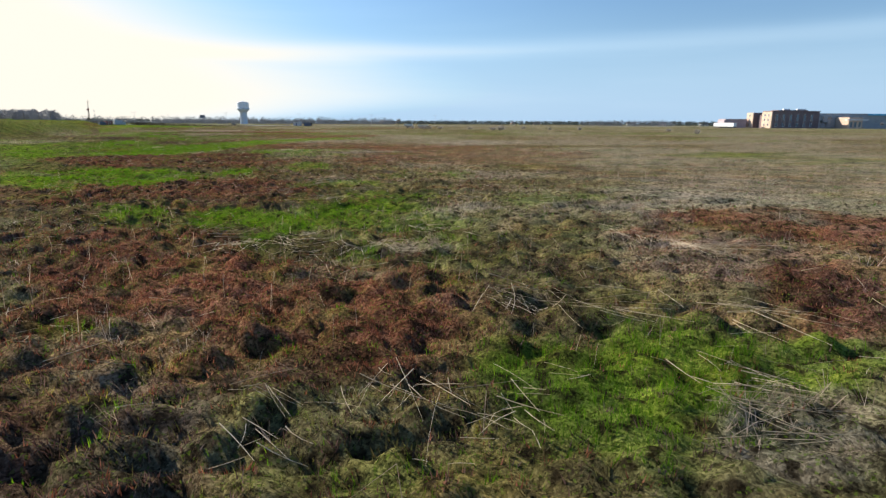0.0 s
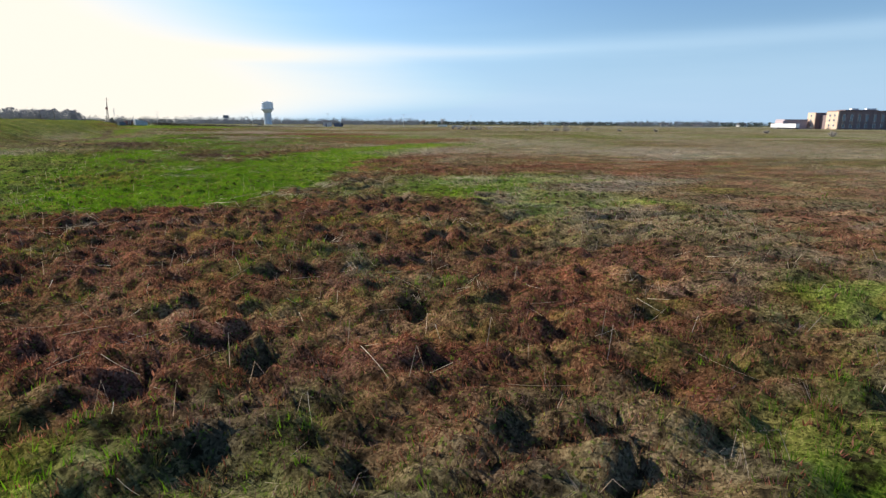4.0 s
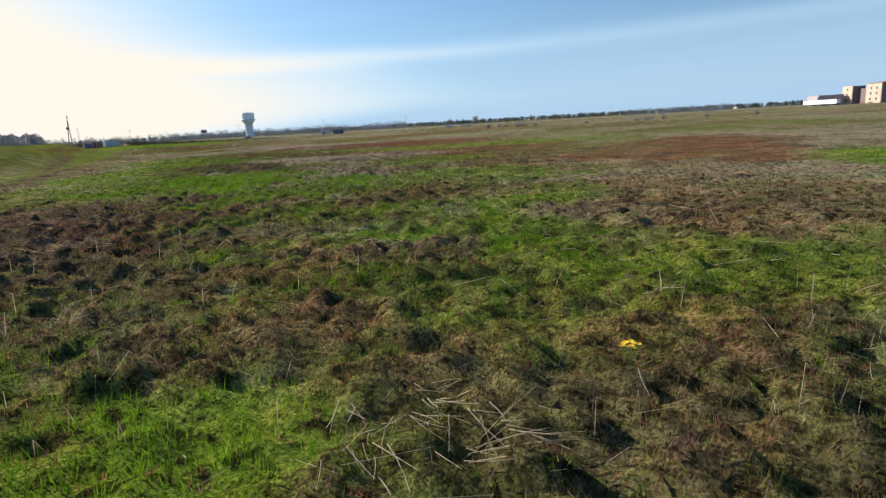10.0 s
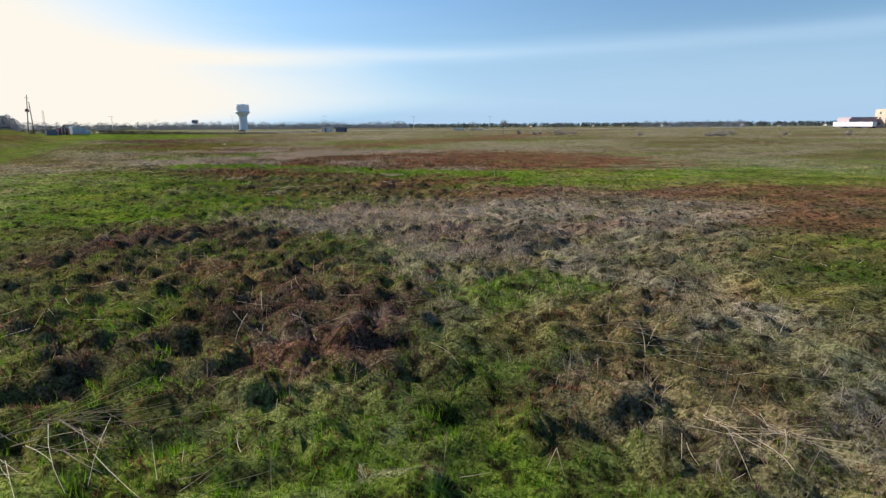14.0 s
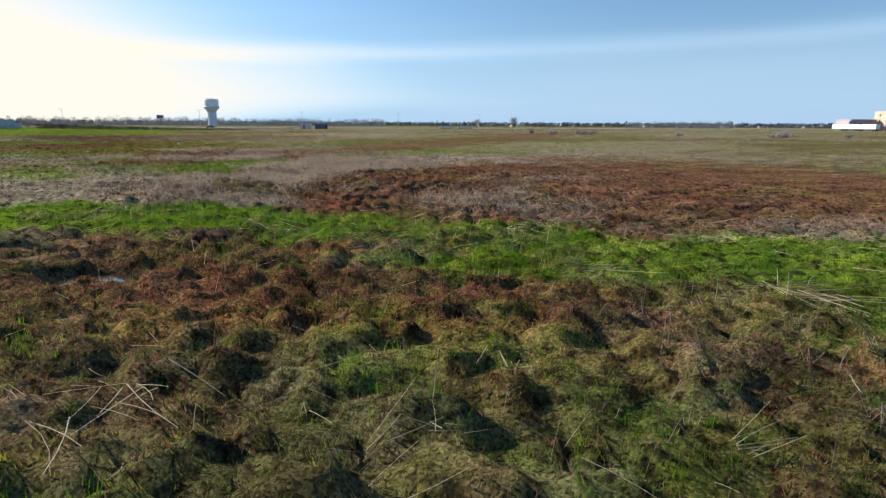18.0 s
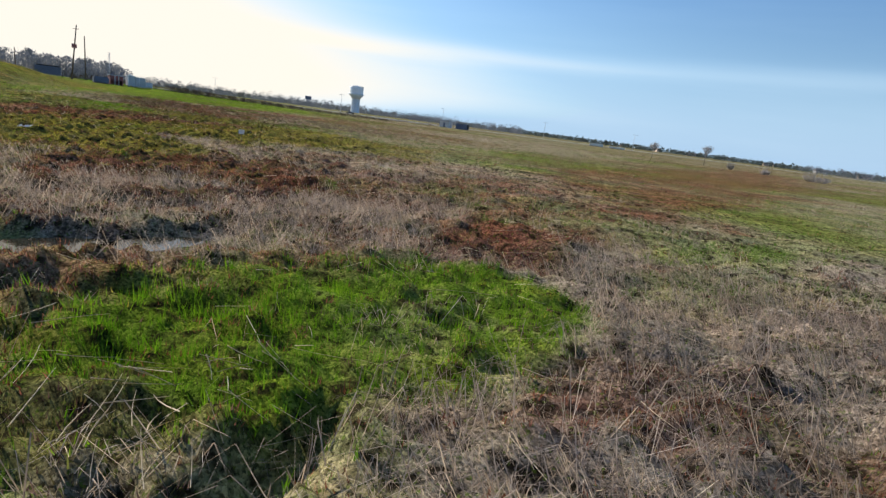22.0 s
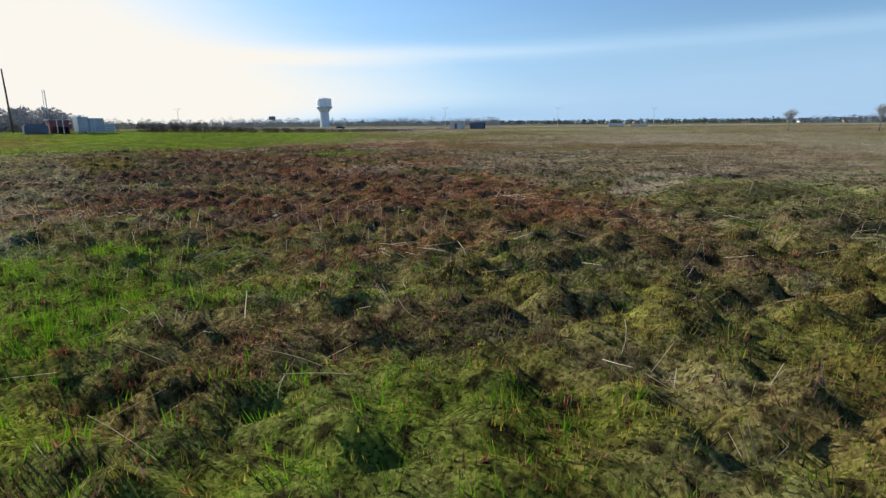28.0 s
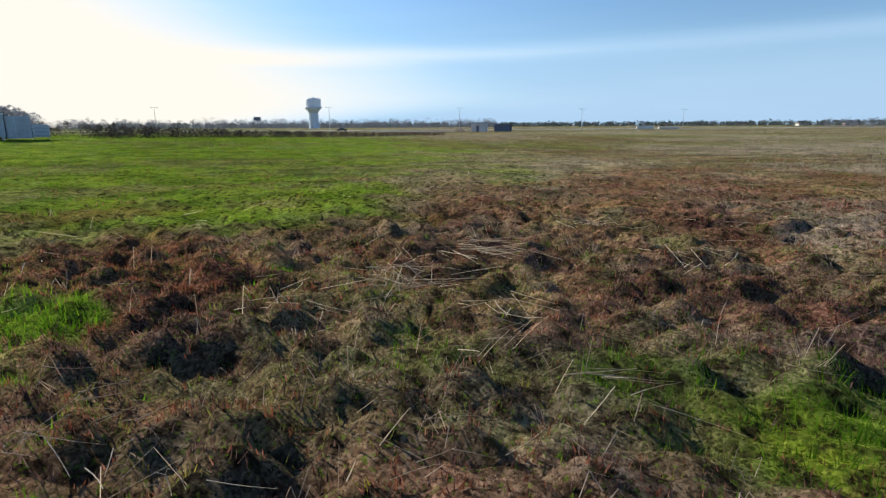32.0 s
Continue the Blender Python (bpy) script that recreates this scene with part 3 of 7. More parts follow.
patch("rust", -38.4, 74.5, 0.41, 0.24, 176, 0.50)
patch("rust", -35.1, 77.7, 0.86, 0.49, 52, 0.60)
patch("green", -34.5, 79.1, 2.39, 1.79, 24, 0.50)
patch("dark", -37.5, 74.4, 0.25, 0.16, 52)
patch("rust", -21.8, 106.1, 5.82, 2.87, 67)
patch("rust", -18.5, 113.0, 4.45, 3.35, 55)
patch("rust", -16.2, 119.3, 5.14, 3.02, 91)
patch("mixed", -44.1, 83.5, 3.26, 2.18, 145, 0.60)
patch("dark", -46.1, 82.8, 1.02, 0.28, 131, 0.80)
patch("dark", -46.9, 83.8, 0.69, 0.32, 128, 0.80)
patch("dark", -47.5, 84.6, 0.66, 0.38, 134, 0.80)
patch("dark", -48.1, 85.3, 0.70, 0.35, 148, 0.80)
patch("dark", -49.9, 88.9, 2.67, 1.43, 129, 0.70)
patch("dark", -52.1, 91.5, 2.52, 1.42, 155, 0.70)
patch("dark", -44.5, 87.9, 1.82, 1.18, 121, 0.70)
patch("green", -44.4, 81.5, 0.40, 0.22, 158, 0.90)
patch("green", -43.2, 88.7, 1.35, 0.98, 108, 0.60)
patch("dry", -41.3, 83.7, 0.50, 0.42, 60, 0.60)
patch("dry", -38.2, 86.6, 1.80, 1.10, 56, 0.50)
patch("rust", -41.6, 81.2, 0.49, 0.33, 6, 0.70)
patch("green", -36.5, 87.4, 2.59, 1.34, 58, 0.60)
patch("green", -34.7, 90.3, 2.03, 1.73, 32, 0.60)
patch("dry", -43.3, 84.5, 1.18, 0.81, 116, 0.50)
patch("green", -51.5, 101.9, 9.20, 5.39, 108, 0.80)
patch("green", -57.7, 111.1, 8.80, 5.50, 168, 0.80)
patch("dark", -55.2, 111.5, 7.02, 3.94, 130, 0.90)
patch("dark", -48.9, 92.6, 1.79, 0.95, 161, 0.70)
patch("dark", -45.5, 91.3, 1.92, 1.03, 102, 0.50)
patch("green", -41.9, 92.7, 2.85, 2.02, 16, 0.50)
patch("dry", -42.6, 98.5, 4.01, 3.12, 72, 0.50)
patch("dry", -42.4, 90.1, 1.12, 0.64, 9, 0.50)
patch("rust", -45.0, 88.9, 0.64, 0.35, 174, 0.70)
patch("rust", -30.0, 105.8, 3.75, 2.41, 52)
patch("rust", -26.8, 109.5, 3.37, 2.47, 13)
patch("green", -49.6, 99.5, 2.96, 2.51, 60, 0.90)
patch("green", -51.8, 102.8, 2.95, 2.62, 7, 0.90)
patch("green", -47.4, 99.0, 1.58, 1.39, 148, 0.75)
patch("dark", -52.4, 108.1, 4.03, 3.58, 34)
patch("dark", -55.9, 111.5, 4.05, 3.28, 47)
patch("dry", -46.5, 112.9, 6.17, 4.09, 45, 0.50)
patch("dry", -49.1, 118.0, 7.03, 3.54, 15, 0.80)
patch("dry", -44.4, 105.2, 2.18, 1.25, 83, 0.50)
patch("dry", -44.7, 107.5, 2.27, 1.19, 168, 0.50)
patch("rust", -48.7, 145.9, 16.28, 10.24, 161)
patch("green", -42.7, 133.4, 7.01, 6.35, 4, 0.70)
patch("green", -53.1, 135.4, 7.70, 6.04, 151, 0.70)
patch("rust", -34.3, 121.7, 9.04, 5.91, 56, 0.70)
patch("dry", -42.6, 99.0, 1.55, 0.85, 37, 0.60)
patch("rust", -40.6, 101.4, 1.47, 1.08, 27, 0.50)
patch("rust", -42.5, 101.3, 1.30, 1.18, 30, 0.50)
patch("green", -39.6, 109.5, 6.02, 3.47, 55, 0.60)
patch("dark", -47.7, 96.8, 0.57, 0.35, 173, 0.50)
patch("dry", -44.9, 99.3, 0.60, 0.51, 62, 0.50)
patch("dry", -44.6, 100.2, 0.59, 0.50, 16, 0.50)
patch("dark", -52.5, 109.5, 3.70, 3.46, 93)
patch("dark", -56.0, 113.4, 3.98, 3.31, 174)
patch("dark", -52.6, 105.5, 0.99, 0.55, 150, 0.80)
patch("dry", -43.3, 119.6, 5.64, 5.04, 90, 0.70)
patch("dry", -48.4, 116.2, 7.12, 3.57, 123, 0.70)
patch("rust", -32.6, 127.6, 8.21, 5.99, 25, 0.60)
patch("rust", -43.5, 127.7, 7.13, 6.70, 144, 0.60)
patch("green", -47.6, 109.4, 1.51, 1.29, 19, 0.70)
patch("green", -61.5, 123.4, 7.64, 5.27, 118, 0.60)
patch("green", -67.8, 131.6, 7.89, 5.29, 163, 0.60)
patch("rust", -49.7, 153.7, 20.76, 14.98, 161)
patch("green", -29.2, 132.0, 7.82, 5.39, 17, 0.70)
patch("green", -40.3, 132.6, 7.08, 5.98, 171, 0.70)
patch("green", -50.8, 133.5, 7.13, 5.86, 151, 0.70)
patch("green", -52.9, 107.3, 1.66, 0.95, 137, 0.40)
patch("dry", -45.7, 106.3, 2.96, 1.77, 42, 0.50)
patch("dry", -49.1, 104.2, 0.22, 0.18, 174, 0.50)
patch("dry", -49.4, 104.2, 0.21, 0.19, 4, 0.50)
patch("dry", -49.7, 104.2, 0.23, 0.19, 164, 0.50)
patch("green", -49.8, 105.4, 0.63, 0.40, 174, 0.50)
patch("rust", -49.4, 130.4, 4.88, 2.93, 40, 0.80)
patch("rust", -52.0, 125.3, 2.47, 1.73, 33, 0.60)
patch("rust", -55.1, 125.2, 2.22, 1.81, 135, 0.60)
patch("dark", -56.7, 124.5, 1.18, 0.93, 106, 0.50)
patch("dark", -57.3, 126.1, 1.26, 0.91, 169, 0.50)
patch("green", -58.6, 124.7, 1.33, 0.45, 124, 0.85)
patch("green", -59.5, 126.1, 0.99, 0.63, 123, 0.85)
patch("green", -60.0, 127.3, 0.85, 0.62, 107, 0.85)
patch("green", -60.6, 128.5, 1.08, 0.51, 104, 0.85)
patch("green", -59.2, 128.2, 1.79, 0.92, 125, 0.60)
patch("green", -54.7, 130.7, 1.29, 1.07, 0, 0.40)
patch("rust", -40.8, 148.2, 12.23, 7.53, 80)
patch("rust", -53.5, 148.3, 10.14, 9.03, 106)
patch("green", -45.5, 135.4, 4.32, 2.18, 175)
patch("green", -51.4, 136.6, 3.54, 2.39, 161)
patch("green", -56.6, 138.4, 3.70, 2.36, 162)
patch("green", -63.2, 140.9, 6.06, 1.67, 158)
patch("dry", -68.0, 149.9, 8.57, 5.94, 138, 0.90)
patch("rust", -61.0, 134.6, 4.50, 2.93, 161, 0.60)
patch("dry", -62.7, 155.6, 4.91, 4.04, 106, 0.90)
patch("dry", -64.4, 162.4, 4.76, 4.00, 3, 0.90)
patch("rust", -58.2, 133.8, 2.01, 1.88, 43, 0.70)
patch("rust", -61.3, 134.1, 2.34, 1.67, 148, 0.70)
patch("rust", -52.9, 133.0, 1.86, 1.37, 25, 0.85)
patch("rust", -55.5, 133.0, 1.63, 1.48, 172, 0.85)
patch("dark", -59.8, 130.1, 0.62, 0.32, 126, 0.60)
patch("dark", -60.3, 130.8, 0.54, 0.36, 126, 0.60)
patch("dark", -60.7, 131.5, 0.49, 0.42, 123, 0.60)
patch("dark", -61.1, 132.1, 0.57, 0.40, 158, 0.60)
patch("mixed", -54.9, 130.7, 2.46, 1.48, 11, 0.70)
patch("mixed", -58.3, 130.8, 2.34, 1.48, 164, 0.70)
patch("green", -57.5, 131.3, 0.68, 0.42, 174, 0.50)
patch("rust", -45.8, 148.5, 10.77, 6.81, 88)
patch("rust", -55.6, 147.6, 10.80, 6.51, 100)
patch("dry", -66.3, 146.2, 6.77, 2.86, 150)
patch("dry", -63.5, 151.1, 5.08, 4.51, 62)
patch("dry", -47.6, 138.7, 2.25, 1.52, 15, 0.50)
patch("dry", -50.8, 138.6, 2.09, 1.60, 8, 0.50)
patch("green", -50.8, 136.0, 2.97, 1.87, 15)
patch("green", -55.3, 136.9, 3.41, 1.90, 169)
patch("green", -60.5, 138.8, 3.74, 1.57, 152)
patch("green", -65.1, 140.9, 3.41, 1.80, 157)
patch("moss", -80.6, 181.8, 17.69, 9.36, 121, 0.70)
patch("green", -72.8, 152.3, 2.56, 2.04, 134, 0.60)
patch("green", -75.1, 155.1, 2.65, 1.97, 158, 0.60)
patch("rust", -58.0, 136.5, 0.68, 0.55, 7, 0.70)
patch("rust", -59.0, 136.6, 0.63, 0.54, 169, 0.70)
patch("rust", -60.0, 136.7, 0.70, 0.53, 161, 0.70)
patch("dark", -60.9, 137.2, 0.69, 0.59, 125, 0.80)
patch("dark", -61.5, 138.0, 0.75, 0.55, 160, 0.80)
patch("rust", -48.8, 152.0, 8.29, 5.92, 142)
patch("rust", -55.5, 146.5, 8.70, 5.74, 123)
patch("dry", -53.1, 141.3, 2.36, 1.65, 60, 0.35)
patch("dry", -55.6, 142.2, 2.37, 1.81, 106, 0.35)
patch("dry", -63.6, 146.1, 3.73, 3.11, 124)
patch("dry", -63.6, 151.4, 4.11, 2.96, 67)
patch("dark", -64.3, 144.4, 2.41, 1.80, 121, 0.50)
patch("dark", -66.0, 147.2, 2.46, 1.77, 161, 0.50)
patch("green", -55.5, 138.0, 1.97, 1.46, 8)
patch("green", -58.2, 138.9, 1.87, 1.59, 149)
patch("green", -61.3, 140.6, 2.86, 0.98, 152)
patch("green", -70.2, 159.1, 7.44, 4.76, 137, 0.60)
patch("dry", -57.1, 164.6, 10.20, 6.16, 5, 0.80)
patch("rust", -57.1, 147.7, 5.46, 3.79, 19)
patch("dry", -63.0, 147.7, 2.39, 1.71, 170, 0.60)
patch("dry", -62.9, 150.2, 2.19, 1.82, 32, 0.60)
patch("dry", -61.7, 153.4, 4.62, 2.49, 92)
patch("dry", -58.4, 158.5, 4.79, 2.36, 36)
patch("dark", -62.7, 145.2, 0.67, 0.49, 128, 0.60)
patch("dark", -63.2, 146.0, 0.71, 0.50, 153, 0.60)
patch("dark", -64.4, 149.2, 2.18, 1.17, 132, 0.40)
patch("green", -67.2, 156.1, 2.35, 2.13, 171)
patch("green", -66.4, 159.4, 2.57, 2.16, 76)
patch("moss", -67.6, 154.4, 2.21, 1.14, 133, 0.50)
patch("dark", -58.4, 144.0, 0.67, 0.17, 52)
patch("dark", -57.8, 144.7, 0.56, 0.21, 50)
patch("dark", -57.3, 145.3, 0.55, 0.20, 51)
patch("dark", -56.6, 146.1, 0.69, 0.18, 52)
patch("dry", -57.7, 144.3, 0.55, 0.36, 14, 0.50)
patch("moss", -82.4, 187.0, 11.04, 6.05, 129, 0.70)
patch("dry", -73.1, 167.3, 5.97, 3.39, 136, 0.60)
patch("dry", -62.2, 154.8, 4.16, 2.81, 115)
patch("dry", -59.3, 158.7, 3.72, 3.22, 37)
patch("rust", -56.4, 153.6, 2.71, 1.51, 29, 0.90)
patch("rust", -59.3, 152.7, 1.99, 1.73, 109, 0.90)
patch("rust", -61.1, 155.6, 1.26, 0.83, 23, 0.40)
patch("green", -67.2, 160.1, 2.03, 1.45, 127)
patch("green", -65.5, 161.9, 1.70, 1.63, 13)
patch("moss", -62.9, 154.5, 0.85, 0.79, 43, 0.50)
patch("moss", -64.2, 154.3, 0.90, 0.78, 170, 0.50)
patch("rust", -49.4, 164.2, 5.60, 2.30, 37, 0.50)
patch("rust", -54.2, 160.3, 3.75, 3.05, 42, 0.50)
patch("dark", -68.8, 160.0, 1.02, 0.70, 136, 0.60)
patch("dark", -69.8, 161.1, 0.90, 0.85, 11, 0.60)
patch("green", -67.4, 160.6, 2.32, 1.46, 74)
patch("green", -65.5, 162.9, 1.97, 1.73, 23)
patch("dry", -61.8, 161.2, 1.75, 0.78, 50)
patch("dry", -63.3, 160.0, 1.17, 1.07, 148)
patch("dry", -65.0, 159.1, 1.51, 0.88, 28)
patch("rust", -64.4, 159.7, 0.70, 0.43, 41, 0.50)
patch("dry", -71.4, 164.4, 3.51, 2.37, 148, 0.90)
patch("dry", -69.4, 167.6, 3.23, 2.96, 13, 0.90)
patch("rust", -65.2, 165.7, 1.79, 1.69, 108, 0.90)
patch("rust", -64.2, 168.0, 2.25, 1.41, 61, 0.90)
patch("rust", -71.2, 170.6, 5.84, 3.46, 30, 0.70)
patch("rust", -68.2, 175.9, 5.79, 3.20, 117, 0.70)
patch("moss", -80.2, 179.3, 9.81, 8.83, 77)
patch("moss", -84.4, 191.1, 11.63, 7.99, 175)
patch("rust", -41.6, 227.5, 71.27, 7.15, 66, 0.80)
patch("rust", 28.5, 400.2, 151.47, 5.15, 67, 0.80)
patch("rust", 107.3, 586.2, 152.62, 5.05, 68, 0.80)
patch("rust", 225.8, 870.1, 334.93, 2.67, 68, 0.80)
patch("green", -62.7, 164.3, 1.01, 0.78, 61, 0.50)
patch("green", -61.7, 165.4, 1.23, 0.69, 56, 0.50)
patch("green", -58.9, 170.2, 1.62, 0.67, 57, 0.60)
patch("green", -60.3, 168.8, 1.16, 0.91, 31, 0.60)
patch("green", -61.6, 167.7, 1.31, 0.79, 52, 0.60)
patch("dry", -67.1, 179.5, 5.87, 4.56, 72, 0.60)
patch("dry", -72.9, 176.2, 6.06, 4.15, 139, 0.60)
patch("moss", -81.3, 176.0, 8.20, 6.02, 114)
patch("moss", -78.4, 187.5, 9.23, 6.14, 77)
patch("dry", -70.1, 167.0, 1.98, 1.83, 142, 0.90)
patch("dry", -68.3, 168.9, 2.12, 1.78, 46, 0.90)
patch("rust", -72.3, 169.4, 2.52, 1.63, 129)
patch("rust", -74.7, 168.5, 2.59, 1.56, 93)
patch("rust", -69.9, 170.9, 1.85, 1.11, 87, 0.50)
patch("dry", -72.9, 166.6, 1.22, 0.59, 118)
patch("dry", -73.7, 166.1, 0.99, 0.77, 124)
patch("dark", -72.1, 165.5, 0.84, 0.57, 1, 0.70)
patch("rust", -73.6, 164.8, 0.75, 0.18, 149, 0.70)
patch("rust", -74.5, 165.4, 0.63, 0.22, 146, 0.70)
patch("rust", -75.2, 165.9, 0.47, 0.24, 148, 0.70)
patch("rust", -75.8, 166.3, 0.50, 0.26, 156, 0.70)
patch("rust", -95.2, 185.6, 9.44, 5.42, 139, 0.50)
patch("rust", -104.8, 192.8, 8.17, 5.96, 176, 0.50)
patch("moss", -79.9, 178.4, 9.96, 5.67, 86)
patch("moss", -77.9, 190.7, 7.08, 6.32, 96)
patch("rust", -74.0, 173.6, 2.52, 1.72, 54, 0.75)
patch("dry", -75.7, 176.5, 4.16, 2.62, 156, 0.70)
patch("dry", -73.4, 180.2, 3.62, 3.16, 130, 0.70)
patch("dry", -74.5, 172.5, 0.95, 0.55, 32, 0.40)
patch("rust", -91.9, 182.7, 8.74, 4.61, 159, 0.70)
patch("moss", -82.5, 180.1, 5.49, 4.68, 104)
patch("moss", -79.3, 186.8, 5.76, 4.58, 38)
patch("dry", -79.7, 176.5, 0.90, 0.71, 1, 0.90)
patch("dry", -78.8, 177.5, 1.16, 0.67, 64, 0.90)
patch("rust", -80.2, 177.6, 0.78, 0.56, 30, 0.70)
patch("rust", -88.2, 180.2, 2.80, 2.42, 34)
patch("rust", -87.3, 184.8, 2.97, 2.05, 101)
patch("rust", -86.0, 189.1, 3.51, 1.94, 68)
patch("dark", -81.2, 175.9, 0.61, 0.11, 67)
patch("dark", -80.9, 176.7, 0.56, 0.12, 69)
patch("dark", -80.6, 177.4, 0.48, 0.14, 65)
patch("dark", -80.3, 178.1, 0.51, 0.15, 77)
patch("green", -100.0, 191.0, 9.79, 6.17, 137, 0.50)
patch("green", -112.0, 197.2, 11.12, 6.03, 174, 0.50)
patch("moss", -85.8, 182.4, 2.19, 1.39, 177, 0.85)
patch("moss", -84.4, 184.7, 1.94, 1.66, 91, 0.85)
patch("moss", -83.0, 187.9, 3.18, 1.14, 60, 0.85)
patch("rust", -89.4, 183.8, 3.86, 2.60, 1, 0.90)
patch("rust", -89.3, 187.8, 3.59, 2.79, 132, 0.90)
patch("dark", -86.5, 181.7, 0.51, 0.30, 179, 0.80)
patch("green", -95.5, 189.7, 6.58, 5.12, 122, 0.60)
patch("green", -103.1, 194.7, 6.96, 5.02, 15, 0.60)
patch("dark", -87.8, 188.6, 1.92, 1.84, 10, 0.50)
patch("dark", -90.0, 190.3, 2.42, 1.49, 137, 0.50)
patch("dark", -99.3, 221.3, 22.20, 12.97, 158, 0.60)
patch("rust", -94.2, 202.7, 4.41, 3.03, 28, 0.60)
patch("rust", -100.1, 202.7, 4.65, 2.97, 149, 0.60)
patch("mixed", -98.7, 199.8, 2.76, 1.65, 144, 0.60)
patch("green", -98.5, 199.0, 1.40, 0.76, 166, 0.45)
patch("green", -98.8, 198.8, 0.27, 0.16, 175, 0.90)
patch("green", -99.2, 198.8, 0.27, 0.16, 170, 0.90)
patch("rust", -95.6, 199.2, 1.14, 0.79, 15, 0.60)
patch("rust", -92.2, 203.5, 2.49, 1.53, 41, 0.70)
patch("green", -138.2, 274.4, 30.14, 23.39, 105)
patch("green", -161.3, 299.7, 28.41, 20.65, 44)
patch("green", -187.8, 322.6, 26.30, 21.47, 149)
patch("green", -227.8, 355.8, 49.48, 12.47, 141)
patch("dry", -90.1, 207.8, 1.99, 1.02, 62, 0.70)
patch("dry", -89.0, 210.0, 1.43, 1.17, 64, 0.70)
patch("dry", -88.0, 211.8, 1.48, 1.08, 18, 0.70)
patch("green", -100.4, 202.6, 0.96, 0.54, 140, 0.80)
patch("moss", -94.1, 198.4, 0.32, 0.17, 28, 0.50)
patch("rust", -95.3, 207.5, 4.20, 3.17, 76, 0.70)
patch("rust", -99.7, 206.9, 4.01, 3.35, 106, 0.70)
patch("dark", -102.5, 205.1, 1.91, 1.46, 119, 0.70)
patch("dark", -104.3, 207.0, 2.05, 1.42, 175, 0.70)
patch("dark", -100.9, 202.3, 1.03, 0.59, 126, 0.50)
patch("dark", -101.8, 203.3, 0.94, 0.62, 161, 0.50)
patch("rust", -96.9, 202.5, 1.26, 0.78, 13, 0.50)
patch("rust", -98.7, 202.4, 1.18, 0.82, 174, 0.50)
patch("green", -99.9, 202.1, 0.55, 0.36, 139, 0.80)
patch("green", -99.4, 203.3, 0.40, 0.35, 2, 0.50)
patch("green", -100.0, 203.3, 0.40, 0.35, 149, 0.50)
patch("moss", -110.0, 214.3, 2.10, 1.17, 134, 0.60)
patch("moss", -111.8, 216.5, 1.68, 1.45, 106, 0.60)
patch("moss", -113.5, 218.5, 2.01, 1.25, 154, 0.60)
patch("dark", -103.3, 219.7, 11.43, 6.16, 114, 0.50)
patch("dry", -95.0, 206.6, 1.18, 0.76, 28, 0.50)
patch("dark", -104.9, 213.1, 3.27, 1.97, 53, 0.70)
patch("dark", -107.4, 214.7, 3.11, 2.09, 59, 0.70)
patch("dark", -104.4, 210.2, 0.81, 0.75, 159, 0.60)
patch("dark", -105.7, 210.2, 0.93, 0.67, 151, 0.60)
patch("rust", -98.9, 215.5, 4.18, 2.51, 53, 0.70)
patch("dry", -99.6, 212.9, 2.14, 1.50, 69, 0.35)
patch("dry", -98.0, 215.3, 2.16, 1.55, 11, 0.35)
patch("green", -125.8, 259.8, 18.84, 16.88, 80, 0.60)
patch("green", -150.5, 274.7, 26.63, 13.87, 152, 0.60)
patch("green", -122.2, 245.2, 9.34, 7.07, 120, 0.80)
patch("green", -129.9, 255.8, 10.35, 7.15, 159, 0.80)
patch("green", -109.2, 217.4, 1.18, 0.62, 136, 0.50)
patch("moss", -111.1, 216.2, 1.65, 0.57, 130, 0.50)
patch("moss", -112.6, 217.9, 1.24, 0.64, 133, 0.50)
patch("moss", -113.8, 219.4, 1.17, 0.73, 126, 0.50)
patch("moss", -115.0, 220.7, 1.17, 0.68, 152, 0.50)
patch("green", -99.9, 217.1, 1.43, 1.06, 76, 0.40)
patch("green", -99.3, 218.9, 1.24, 1.09, 16, 0.40)
patch("green", -102.9, 226.2, 2.80, 2.60, 100, 0.40)
patch("rust", -102.3, 221.7, 6.44, 4.29, 9, 0.40)
patch("rust", -112.2, 222.0, 6.90, 4.00, 161, 0.40)
patch("rust", -109.9, 219.2, 2.21, 1.24, 162, 0.60)
patch("dark", -109.9, 218.3, 0.98, 0.83, 135, 0.50)
patch("dark", -110.9, 219.3, 1.10, 0.80, 171, 0.50)
patch("rust", -105.0, 220.8, 4.57, 3.61, 29, 0.55)
patch("dry", -105.4, 217.1, 0.38, 0.31, 26, 0.40)
patch("dry", -105.9, 217.1, 0.37, 0.33, 2, 0.40)
patch("green", -131.7, 260.5, 32.35, 15.39, 114, 0.85)
patch("green", -159.0, 292.4, 33.45, 16.07, 156, 0.85)
patch("green", -108.2, 225.1, 1.38, 1.04, 168, 0.60)
patch("green", -103.2, 226.0, 2.60, 1.86, 18, 0.60)
patch("rust", -114.2, 229.5, 4.66, 2.87, 137, 0.60)
patch("rust", -104.5, 236.9, 8.11, 6.27, 179, 0.60)
patch("dry", -102.0, 234.4, 5.35, 3.91, 64, 0.30)
patch("rust", -108.4, 230.7, 6.16, 4.49, 15, 0.50)
patch("green", -117.3, 235.5, 5.22, 4.72, 174)
patch("green", -122.1, 241.3, 5.78, 4.62, 74)
patch("green", -131.3, 267.7, 25.11, 17.97, 96, 0.60)
patch("green", -152.5, 291.1, 28.67, 17.92, 168, 0.60)
patch("rust", -115.1, 228.9, 3.03, 1.84, 148, 0.80)
